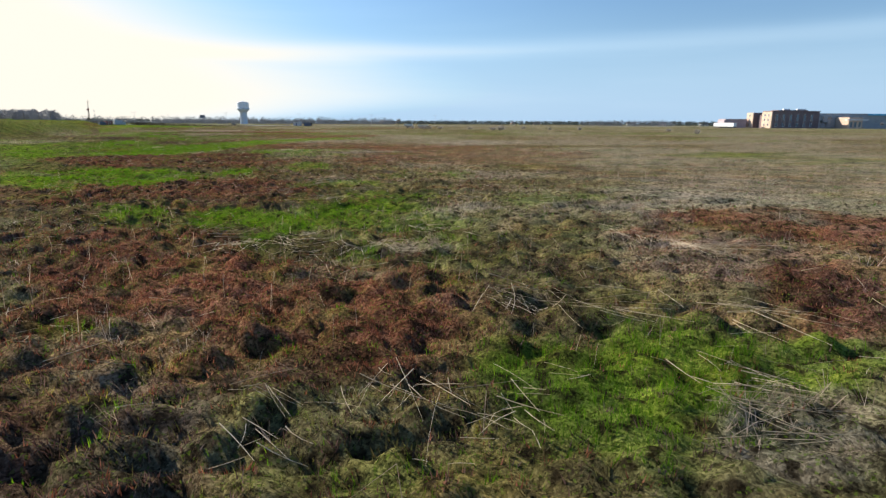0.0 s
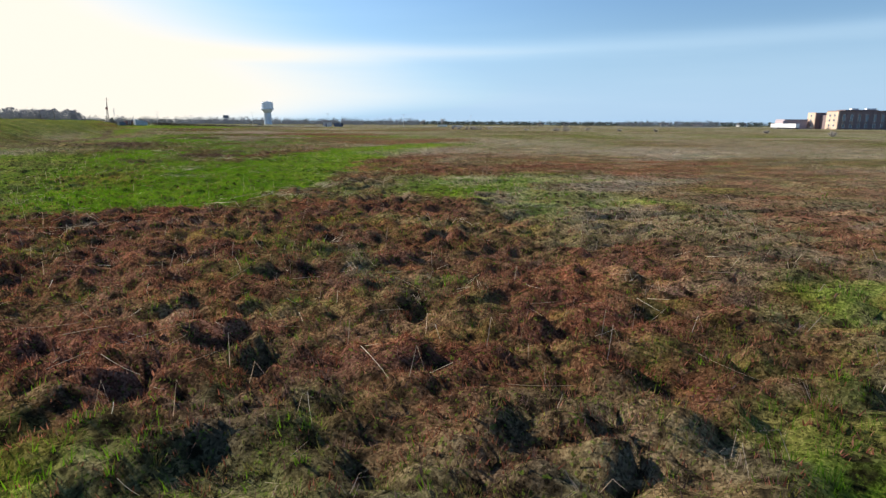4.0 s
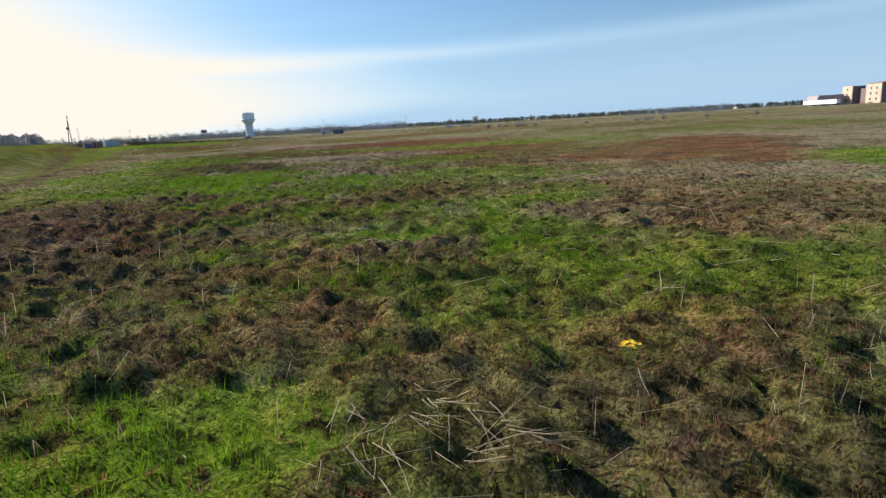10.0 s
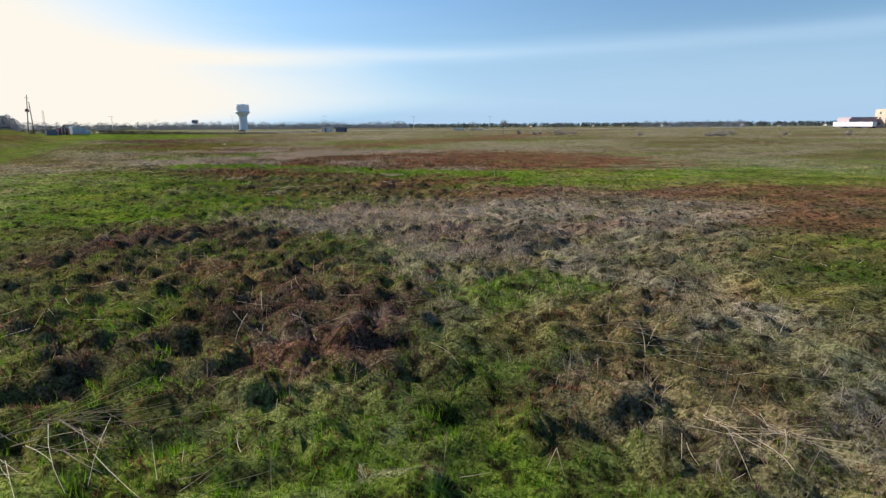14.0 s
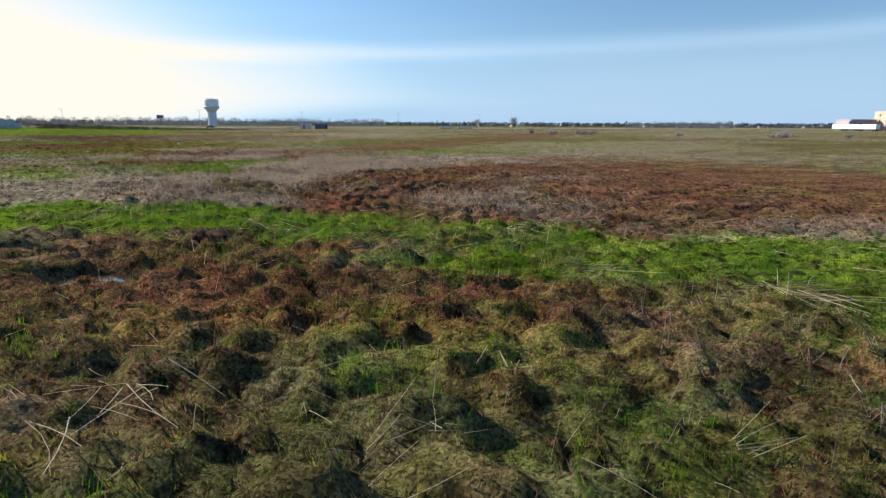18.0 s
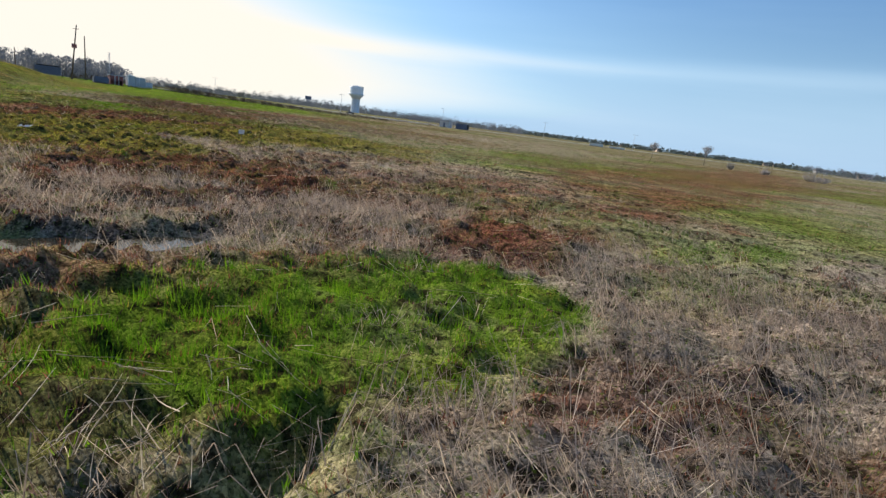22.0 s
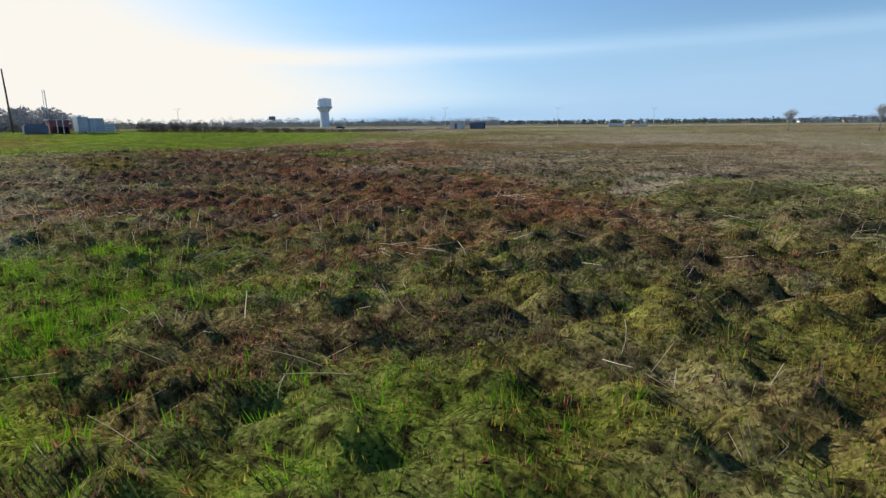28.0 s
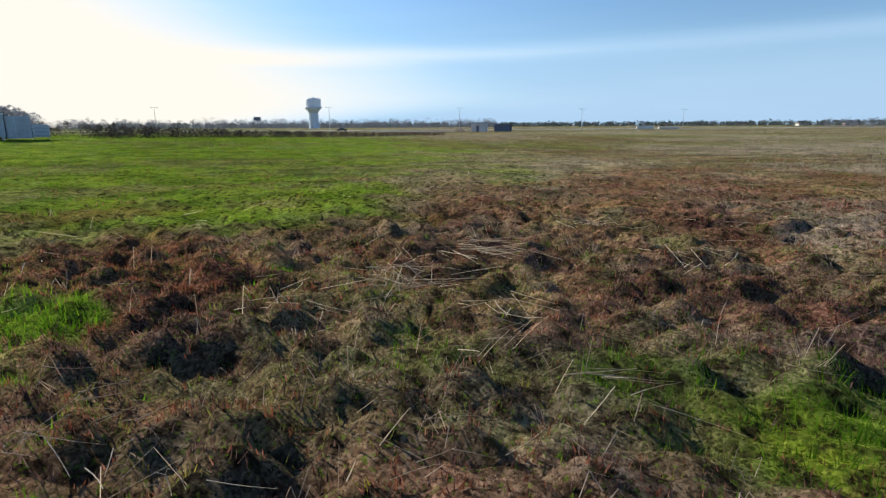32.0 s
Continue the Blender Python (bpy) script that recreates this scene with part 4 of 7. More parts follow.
patch("mixed", -111.3, 225.2, 2.10, 1.35, 175, 0.50)
patch("dark", -111.7, 226.0, 1.56, 1.04, 171, 0.50)
patch("green", -114.5, 226.4, 0.52, 0.45, 151)
patch("green", -115.0, 226.8, 0.52, 0.42, 172)
patch("green", -108.1, 224.6, 0.80, 0.47, 30)
patch("rust", -103.5, 236.9, 6.70, 4.63, 71, 0.60)
patch("rust", -99.1, 244.6, 7.08, 4.81, 5, 0.60)
patch("dry", -103.6, 231.7, 1.48, 0.92, 53, 0.50)
patch("dry", -102.4, 233.5, 1.51, 1.03, 40, 0.50)
patch("green", -108.9, 241.8, 1.75, 1.18, 85, 0.60)
patch("green", -108.8, 244.4, 1.53, 1.32, 88, 0.60)
patch("green", -108.6, 246.8, 1.63, 1.47, 70, 0.60)
# the bank: a yellow-green end slope, and a worn brown track along its foot
patch("moss", -127.0, 214.0, 60.0, 6.0, 116.5, 0.45, 0.5)
patch("moss", -148.0, 240.0, 15.0, 10.0, 116.5, 1.0, 0.3)
patch("green", -100.0, 172.0, 70.0, 3.0, 116.5, 0.6, 0.5)
patch("green", -10.8, 46.5, 2.6, 1.8, 0.0, 0.5, 0.9)
patch("mixed", -105.8, 195.7, 7.0, 4.0, 116.5, 0.5, 0.6)
patch("mixed", -95.1, 185.7, 4.0, 2.4, 116.5, 0.45, 0.6)
patch("green", -47.2, 90.2, 2.4, 1.3, 20.0, 0.6, 0.9)
patch("green", -45.0, 91.6, 2.0, 1.2, 0.0, 0.55, 0.9)
patch("green", -42.4, 90.4, 1.6, 1.0, 0.0, 0.45, 0.9)
patch("green", -45.5, 96.0, 4.0, 2.2, 0.0, 0.45, 0.9)
patch("green", -37.5, 98.8, 5.0, 3.0, 0.0, 0.45, 0.9)
patch("green", -37.5, 79.0, 6.0, 3.0, 0.0, 0.5, 0.9)
patch("green", -41.7, 82.9, 1.6, 1.0, 26, 0.55, 0.9)
patch("green", -44.1, 81.9, 1.1, 0.7, 26, 0.60, 0.9)
patch("green", -39.5, 84.0, 2.0, 1.3, 26, 0.55, 0.9)
patch("green", -43.2, 86.6, 3.0, 1.8, 26, 0.50, 0.9)
patch("green", -36.8, 88.2, 4.0, 2.4, 26, 0.50, 0.9)
patch("green", -37.8, 97.2, 7.0, 4.0, 26, 0.45, 0.9)
patch("mixed", -47.3, 107.5, 2.0, 1.2, 26, 0.60, 0.9)
patch("mixed", -46.1, 105.8, 1.5, 1.0, 26, 0.60, 0.9)
patch("dark", -47.1, 114.8, 3.5, 2.0, 26, 0.50, 0.9)
patch("mixed", -43.8, 112.1, 3.2, 2.0, 26, 0.55, 0.9)
patch("rust", -97.5, 208.9, 4.0, 2.4, 26, 0.70, 0.9)
patch("rust", -97.2, 203.9, 2.0, 1.2, 26, 0.75, 0.9)
patch("rust", -100.2, 204.7, 2.2, 1.3, 26, 0.60, 0.9)
patch("dark", -103.4, 205.4, 2.6, 1.5, 26, 0.70, 0.9)
patch("rust", -94.8, 206.7, 3.0, 1.8, 26, 0.70, 0.9)
patch("dark", -105.5, 210.1, 4.5, 2.5, 26, 0.60, 0.9)
patch("rust", -98.8, 202.6, 1.3, 0.8, 26, 0.60, 0.9)
patch("rust", -96.8, 202.6, 1.3, 0.9, 26, 0.60, 0.9)
patch("dark", -18.2, 51.4, 2.0, 1.2, 26, 0.50, 0.9)
patch("mixed", -19.0, 49.1, 1.6, 1.0, 26, 0.50, 0.9)
patch("dry", -49.9, 163.5, 3.0, 1.6, 26, 0.40, 0.9)
patch("rust", -55.8, 154.2, 1.8, 1.2, 26, 0.50, 0.9)
patch("dry", -51.6, 170.4, 5.0, 2.4, 26, 0.40, 0.9)
patch("rust", -62.3, 153.3, 1.6, 1.1, 26, 0.50, 0.9)
patch("dark", -64.0, 154.5, 2.0, 1.2, 26, 0.50, 0.9)
patch("rust", -71.5, 166.8, 1.5, 1.0, 26, 0.50, 0.9)
patch("rust", -68.7, 169.0, 2.2, 1.4, 26, 0.50, 0.9)
patch("dark", -63.2, 160.7, 1.8, 1.0, 26, 0.50, 0.9)
patch("dark", -72.7, 165.6, 1.1, 0.7, 26, 0.50, 0.9)
patch("rust", -59.3, 160.6, 3.0, 1.6, 26, 0.40, 0.9)
patch("mixed", -57.6, 137.7, 1.4, 0.8, 26, 0.60, 0.9)
patch("dark", -57.1, 136.5, 1.1, 0.7, 26, 0.60, 0.9)
patch("mixed", -55.0, 138.0, 1.5, 0.9, 26, 0.50, 0.9)
patch("dark", -60.6, 138.0, 1.3, 0.8, 26, 0.50, 0.9)
patch("dark", -71.6, 166.0, 1.1, 0.7, 26, 0.65, 0.9)
patch("dark", -70.0, 166.3, 1.1, 0.7, 26, 0.60, 0.9)
patch("dark", -73.2, 165.2, 1.1, 0.7, 26, 0.50, 0.9)
patch("rust", -74.9, 170.6, 2.2, 1.0, 26, 0.70, 0.9)
patch("rust", -67.6, 176.3, 4.0, 2.0, 26, 0.50, 0.9)
patch("dark", -9.4, 18.3, 1.3, 0.9, 26, 0.50, 0.9)
patch("rust", -104.9, 212.6, 2.2, 1.4, 26, 0.60, 0.9)
patch("rust", -101.8, 212.1, 1.8, 1.1, 26, 0.60, 0.9)
patch("rust", -97.8, 217.7, 4.0, 2.2, 26, 0.50, 0.9)
patch("rust", -106.1, 219.5, 2.0, 1.2, 26, 0.50, 0.9)
patch("rust", -45.3, 165.1, 3.5, 2.0, 26, 0.50, 0.9)
patch("rust", -53.4, 128.9, 2.4, 1.4, 26, 0.55, 0.9)
patch("dark", -52.2, 126.1, 1.7, 1.0, 26, 0.60, 0.9)
patch("rust", -54.0, 124.4, 1.1, 0.7, 26, 0.55, 0.9)
patch("dark", -56.2, 126.5, 1.6, 1.0, 26, 0.50, 0.9)
patch("rust", -48.6, 129.5, 2.4, 1.5, 26, 0.50, 0.9)
patch("dark", -60.6, 130.6, 2.4, 1.2, 26, 0.40, 0.9)
patch("dark", -52.7, 107.3, 1.6, 1.0, 26, 0.50, 0.9)
patch("dark", -49.8, 105.6, 1.3, 0.8, 26, 0.50, 0.9)
patch("rust", -47.8, 105.3, 1.2, 0.8, 26, 0.40, 0.9)
patch("rust", -50.6, 121.8, 6.0, 2.5, 26, 0.40, 0.9)
patch("rust", -62.9, 160.0, 1.1, 0.7, 26, 0.50, 0.9)
patch("rust", -62.0, 181.7, 5.0, 2.0, 26, 0.50, 0.9)
patch("rust", -72.1, 168.2, 4.0, 2.0, 26, 0.50, 0.9)
patch("dark", -108.9, 217.3, 1.2, 0.8, 26, 0.50, 0.9)
patch("dark", -111.5, 220.0, 2.0, 1.2, 26, 0.40, 0.9)
patch("rust", -58.1, 133.3, 1.8, 1.0, 26, 0.50, 0.9)
patch("dark", -55.0, 131.7, 1.6, 1.0, 26, 0.50, 0.9)
patch("dark", -43.4, 78.6, 1.8, 1.0, 26, 0.40, 0.9)
patch("rust", -36.0, 76.6, 1.6, 1.0, 26, 0.50, 0.9)
patch("dry", -55.6, 147.4, 2.2, 1.4, 26, 0.35, 0.9)
patch("dry", -51.2, 151.2, 3.5, 2.0, 26, 0.40, 0.9)
patch("dry", -54.9, 162.6, 7.0, 3.0, 26, 0.45, 0.9)
patch("rust", -74.1, 170.3, 6.0, 2.5, 26, 0.50, 0.9)
patch("mixed", -122.2, 239.2, 4.0, 2.0, 26, 0.55, 0.9)
patch("mixed", -123.0, 253.4, 8.0, 3.0, 26, 0.50, 0.9)
patch("rust", -119.6, 232.8, 2.5, 1.4, 26, 0.50, 0.9)
patch("mixed", -134.9, 275.1, 12.0, 4.0, 26, 0.45, 0.9)
patch("mixed", -131.5, 245.4, 6.0, 3.0, 26, 0.50, 0.9)
patch("mixed", -115.1, 248.0, 8.0, 3.0, 26, 0.50, 0.9)
patch("green", -57.3, 101.9, 7.0, 4.0, 26, 0.55, 0.9)
patch("green", -59.5, 121.1, 9.0, 5.0, 26, 0.45, 0.9)
patch("green", -53.7, 95.6, 8.0, 4.0, 26, 0.40, 0.9)
patch("green", -55.5, 109.9, 6.0, 3.0, 26, 0.40, 0.9)
patch("green", -4.2, 23.8, 2.0, 1.2, 26, 0.50, 0.9)
patch("green", -0.8, 28.5, 3.0, 1.8, 26, 0.45, 0.9)
patch("green", -11.3, 52.1, 3.0, 1.8, 26, 0.50, 0.9)
patch("mixed", -10.2, 47.4, 2.5, 1.5, 26, 0.50, 0.9)
patch("dry", -55.6, 144.6, 2.2, 1.6, 30.0, 0.55, 0.8)
patch("dry", -58.6, 146.6, 1.4, 1.0, 60.0, 0.45, 0.8)
patch("dark", -66.0, 104.0, 30.0, 0.9, 113.0, 0.95, 0.25)
patch("dark", -90.0, 148.0, 30.0, 0.9, 120.5, 0.95, 0.25)
patch("rust", -120.0, 196.0, 24.0, 1.6, 116.5, 0.6, 0.6)

patch("rust", -8.6, 18.9, 2.2, 1.5, 170, 0.75, 0.8)
patch("dark", -7.4, 18.0, 1.6, 0.8, 170, 0.60, 0.9)
patch("green", -39.5, 69.0, 6.0, 3.2, 120, 0.60, 0.9)
patch("moss", -41.3, 70.0, 4.0, 2.2, 120, 0.30, 0.9)
patch("moss", -32.0, 56.5, 3.4, 1.6, 125, 0.30, 0.9)
patch("moss", -30.0, 51.5, 2.4, 1.2, 120, 0.45, 0.9)
patch("mixed", -59.0, 126.0, 2.6, 1.4, 110, 0.45, 0.9)
patch("dark", -52.6, 126.0, 2.4, 1.6, 150, 0.45, 0.9)
patch("rust", -56.2, 146.2, 2.6, 1.8, 60, 0.75, 0.8)
patch("rust", -54.0, 149.5, 3.2, 2.0, 40, 0.65, 0.8)
patch("dark", -62.8, 145.4, 1.3, 0.9, 120, 0.60, 0.9)
patch("mixed", -67.2, 158.4, 1.2, 0.6, 10, 0.75, 0.9)
patch("dry", -66.3, 158.2, 0.9, 0.5, 30, 0.55, 0.9)
patch("mixed", -97.5, 190.5, 6.0, 3.0, 130, 0.55, 0.9)
patch("moss", -104.0, 195.0, 7.0, 3.5, 130, 0.50, 0.9)
patch("mixed", -110.5, 197.5, 8.0, 3.5, 130, 0.50, 0.9)
patch("dark", -106.3, 211.6, 2.0, 1.0, 20, 0.75, 0.9)
patch("dark", -104.2, 210.6, 1.6, 0.9, 10, 0.70, 0.9)
patch("rust", -103.2, 212.4, 1.8, 0.9, 20, 0.55, 0.9)
patch("mixed", -13.2, 63.6, 4.0, 2.2, 60, 0.55, 0.9)
patch("mixed", -19.4, 50.6, 1.4, 0.9, 40, 0.70, 0.9)
patch("mixed", -5.0, 72.2, 7.0, 3.0, 60, 0.50, 0.9)
patch("mixed", -27.4, 111.2, 6.0, 3.0, 30, 0.55, 0.9)
patch("mixed", 3.7, 19.2, 2.6, 1.5, 40, 0.60, 0.9)
patch("green", 3.7, 19.2, 1.6, 1.0, 40, 0.35, 0.9)
patch("mixed", 3.1, 15.6, 1.8, 1.2, 30, 0.60, 0.9)
patch("mixed", 5.8, 24.6, 4.0, 2.0, 30, 0.50, 0.9)
patch("dry", -73.4, 166.0, 0.8, 0.5, 30, 0.80, 0.9)
patch("dry", -72.9, 166.9, 0.8, 0.5, 30, 0.80, 0.9)
patch("dry", -71.9, 167.6, 0.8, 0.5, 30, 0.80, 0.9)
patch("dry", -69.5, 168.1, 0.8, 0.5, 30, 0.80, 0.9)
patch("dry", -68.6, 167.7, 0.8, 0.5, 30, 0.80, 0.9)
patch("dry", -70.1, 166.5, 0.8, 0.5, 30, 0.80, 0.9)
patch("dark", -71.5, 165.8, 0.8, 0.4, 30, 0.70, 0.9)
patch("dark", -75.4, 166.7, 0.8, 0.4, 30, 0.70, 0.9)
patch("dark", -70.9, 166.8, 0.8, 0.4, 30, 0.70, 0.9)
patch("rust", -73.7, 178.1, 2.0, 1.2, 40, 0.60, 0.9)
patch("rust", -71.4, 181.4, 2.0, 1.2, 40, 0.60, 0.9)
patch("rust", -72.8, 175.7, 1.1, 0.7, 40, 0.60, 0.9)
patch("rust", -72.8, 173.5, 1.1, 0.7, 40, 0.60, 0.9)
patch("mixed", -68.8, 199.8, 9.0, 4.0, 40, 0.60, 0.9)
patch("mixed", -72.2, 189.2, 5.0, 2.5, 40, 0.50, 0.9)
patch("dark", -100.2, 202.7, 1.3, 0.8, 20, 0.50, 0.9)
patch("dark", -98.8, 203.0, 1.3, 0.8, 20, 0.50, 0.9)
patch("dark", -97.6, 203.3, 1.3, 0.8, 20, 0.50, 0.9)
patch("dark", -96.8, 202.7, 1.3, 0.8, 20, 0.50, 0.9)
patch("dark", -97.9, 202.0, 1.3, 0.8, 20, 0.50, 0.9)
patch("dark", -95.8, 204.0, 1.3, 0.8, 20, 0.50, 0.9)
patch("rust", -98.2, 204.5, 2.0, 1.0, 20, 0.60, 0.9)
patch("rust", -96.3, 205.3, 2.0, 1.0, 20, 0.60, 0.9)
patch("mixed", -48.2, 110.9, 1.8, 1.0, 20, 0.55, 0.9)
patch("mixed", -46.3, 108.1, 1.8, 1.0, 20, 0.55, 0.9)
patch("mixed", -44.8, 106.4, 1.8, 1.0, 20, 0.55, 0.9)
patch("mixed", -46.6, 104.9, 1.8, 1.0, 20, 0.55, 0.9)
patch("green", -42.9, 82.6, 1.1, 0.7, 20, 0.50, 0.9)
patch("green", -41.7, 83.2, 1.1, 0.7, 20, 0.50, 0.9)
patch("green", -40.7, 82.2, 1.1, 0.7, 20, 0.50, 0.9)
patch("green", -42.2, 81.3, 1.1, 0.7, 20, 0.50, 0.9)
patch("green", -39.5, 82.8, 1.1, 0.7, 20, 0.50, 0.9)
patch("green", -43.3, 81.6, 1.1, 0.7, 20, 0.50, 0.9)
patch("dark", -41.4, 81.4, 0.8, 0.5, 20, 0.55, 0.9)
patch("dark", -40.7, 81.1, 0.8, 0.5, 20, 0.55, 0.9)
patch("dark", -42.6, 81.9, 0.8, 0.5, 20, 0.55, 0.9)
patch("dark", -39.9, 81.7, 0.8, 0.5, 20, 0.55, 0.9)
patch("dark", -109.8, 218.4, 1.0, 0.6, 20, 0.65, 0.9)
patch("dark", -108.5, 217.1, 1.0, 0.6, 20, 0.65, 0.9)
patch("dark", -108.0, 217.9, 1.0, 0.6, 20, 0.65, 0.9)
patch("dark", -111.1, 219.8, 1.0, 0.6, 20, 0.65, 0.9)
patch("dark", -107.0, 217.0, 1.0, 0.6, 20, 0.65, 0.9)
patch("mixed", -63.3, 147.4, 1.2, 0.7, 100, 0.55, 0.9)
patch("mixed", -61.8, 145.8, 1.2, 0.7, 100, 0.55, 0.9)
patch("mixed", -64.5, 148.4, 1.2, 0.7, 100, 0.55, 0.9)
patch("mixed", -61.9, 144.6, 1.2, 0.7, 100, 0.55, 0.9)
patch("dark", -62.9, 146.0, 0.9, 0.5, 100, 0.50, 0.9)
patch("dark", -62.6, 147.3, 0.9, 0.5, 100, 0.50, 0.9)
patch("dark", -99.8, 202.7, 1.1, 0.7, 20, 0.45, 0.9)
patch("dark", -98.4, 203.4, 1.1, 0.7, 20, 0.45, 0.9)
patch("dark", -97.4, 202.4, 1.1, 0.7, 20, 0.45, 0.9)
patch("dark", -99.0, 202.0, 1.1, 0.7, 20, 0.45, 0.9)
patch("dark", -96.5, 203.9, 1.1, 0.7, 20, 0.45, 0.9)
patch("dark", -102.6, 210.4, 1.7, 0.9, 10, 0.65, 0.9)
patch("rust", -101.2, 211.6, 1.5, 1.0, 10, 0.55, 0.9)
patch("dry", -71.5, 281.5, 26.0, 12.0, 30, 0.55, 0.9)
patch("dry", -77.4, 252.1, 18.0, 9.0, 30, 0.50, 0.9)


def along(x, y):
    """Places along and across the way of the flight."""
    c, s = math.cos(radians(26.5)), math.sin(radians(26.5))
    return -x * s + y * c, x * c + y * s


def across(u, v):
    c, s = math.cos(radians(26.5)), math.sin(radians(26.5))
    return v * c - u * s, v * s + u * c


def drift(u):
    """How far off the straight line the flown strip lies."""
    return np.interp(u, (0, 20, 60, 90, 120, 165, 200, 240), (0, 0, -2.5, -2.5, 1.5, 11, 4, 0))


def berm(x, y):
    """The long grassed bank on the west side of the field, which ends short of the trailers."""
    u, v = along(x, y)
    foot = np.interp(u, (-100, 60, 110, 165, 205, 250, 290, 420), (-42, -24, -15, -13.5, -14, -14.5, -17, -30))
    crest = np.clip((foot - v) / 11.0, 0, 1)
    crest = crest * crest * (3 - 2 * crest)
    ends = 1 / (1 + np.exp(np.clip((u - 284) / 4.0, -40, 40)))
    site = 1.05 * np.exp(-((x + 166) ** 2 + (y - 282) ** 2) / 38.0 ** 2)      # made-up ground under the cabins
    return 2.75 * crest * ends * (0.9 + 0.2 * vnoise(x, y, 9.0, 91)) + site * (1 - crest * ends)


def in_pool(x, y):
    """True where a pool leaves no room for grass."""
    wet = np.zeros(len(x), dtype=bool)
    for px, py, a, b, turn in PUDDLES:
        c, s = math.cos(radians(turn)), math.sin(radians(turn))
        ex, ey = x - px, y - py
        wet |= np.hypot((ex * c + ey * s) / a, (ey * c - ex * s) / b) < 2.3
    return wet


def cover(x, y):
    """How much of each kind of plant grows at each place, worked out stretch by stretch."""
    if len(x) < 30000:
        return cover_stretch(x, y)
    order = np.argsort(along(x, y)[0])
    w = np.zeros((len(x), 6))
    for k in range(0, len(x), 15000):
        part_of = order[k:k + 15000]
        w[part_of] = cover_stretch(x[part_of], y[part_of])
    return w


def cover_stretch(x, y):
    w = np.zeros((len(x), 6))
    # open field: bands of dry, rusty and green growth
    n1, n2 = fbm(x, y, 26.0, 3, 4), fbm(x + 40, y, 17.0, 11, 4)
    n3, n4 = fbm(x, y, 5.0, 23, 3), fbm(x, y, 1.3, 31, 3)
    u, v = along(x, y)
    east = np.clip((v - 10) / 32, 0, 1)                      # drier and paler towards the school
    w[:, 5] = 0.85 * (1 - 0.25 * east)
    w[:, 0] = np.clip((n1 - 0.50) * 4 + (n3 - 0.5) * 2.5, 0.16, 1.2) * (1 - 0.35 * east)
    w[:, 1] = np.clip((0.50 - n1) * 5 + (n3 - 0.5) * 2.0, 0, 0.8) * (1 - 0.5 * east)
    w[:, 2] = np.clip((n2 - 0.42) * 5 + (0.5 - n3) * 2.0 + 0.5 * east, 0, 1.4)
    w[:, 3] = np.clip((0.5 - n2) * 5 + (n4 - 0.5) * 2.0, 0, 1.0) * (1 - 0.6 * east)
    belt = np.exp(-((u - 268 - 0.25 * v) / 26) ** 2) * np.clip((-v - 4) / 25 + 0.5, 0, 1)   # green strip before the trailers
    w[:, 0] += 1.8 * belt * np.clip(fbm(x, y, 7.0, 83, 4) * 7 - 2.7, 0.15, 1.3)
    bank = np.clip(berm(x, y) / 1.2, 0, 1)
    w[:, 1:4] *= 1 - 0.75 * bank[:, None]
    w[:, 0] += 1.5 * bank
    w[:, 5] += 0.35 * bank
    w[:, 4] += 1.7 * bank * np.clip((n1 - 0.35) * 4, 0.2, 1)
    west = np.clip((np.hypot(x + 60, y - 110) - 185) / 50, 0, 1) * np.clip((60 - v) / 80, 0, 1)      # green strips towards the road
    w[:, 0] += 1.6 * west * np.clip((n1 - 0.3) * 4, 0.2, 1)
    beyond = np.clip((np.hypot(x + 60, y - 110) - 330) / 100, 0, 1)
    w[:, 0] += 1.5 * beyond * np.clip((n2 - 0.4) * 3, 0, 1)
    w[:, 2] += 0.7 * beyond
    w /= w.sum(1, keepdims=True)
    n5 = fbm(x + 9, y, 1.9, 37, 3)
    edge = (n3 - 0.5) * 0.9 + (n4 - 0.5) * 0.9
    x_lo, x_hi, y_lo, y_hi = x.min(), x.max(), y.min(), y.max()
    for kind, px, py, a, b, turn, strength, rag in PATCHES:
        r = 1.5 * max(a, b)
        if px + r < x_lo or px - r > x_hi or py + r < y_lo or py - r > y_hi:
            continue
        near = np.nonzero((np.abs(x - px) < r) & (np.abs(y - py) < r))[0]
        if not len(near):
            continue
        c, s = math.cos(turn), math.sin(turn)
        ex, ey = x[near] - px, y[near] - py
        q = np.sqrt(((ex * c + ey * s) / a) ** 2 + ((ey * c - ex * s) / b) ** 2) + edge[near] * rag * 1.6
        m = np.clip((1.20 - q) / 0.42, 0, 1)
        m = m * m * (3 - 2 * m) * strength * np.clip((0.70 - n5[near]) / 0.14, 0.45, 1)
        m = m[:, None]
        one = np.zeros((1, 6))
        one[0, kind] = 1
        w[near] = w[near] * (1 - m) + one * m
    # every stand is mixed: small spots of the other kinds, at two scales
    spots = np.stack([np.exp(9 * (0.6 * vnoise(x, y, 0.45, 201 + 7 * k) + 0.4 * vnoise(x, y, 1.6, 203 + 7 * k)) + lean)
                      for k, lean in enumerate((-1.2, 0.6, -1.6, 0.5, -1.7, 0.1))], 1)
    spots /= spots.sum(1, keepdims=True)
    part_of = (0.38 - 0.08 * w[:, 0:1] - 0.06 * w[:, 4:5] - 0.12 * w[:, 2:3])
    w = w * (1 - part_of) + spots * part_of
    return w / w.sum(1, keepdims=True)


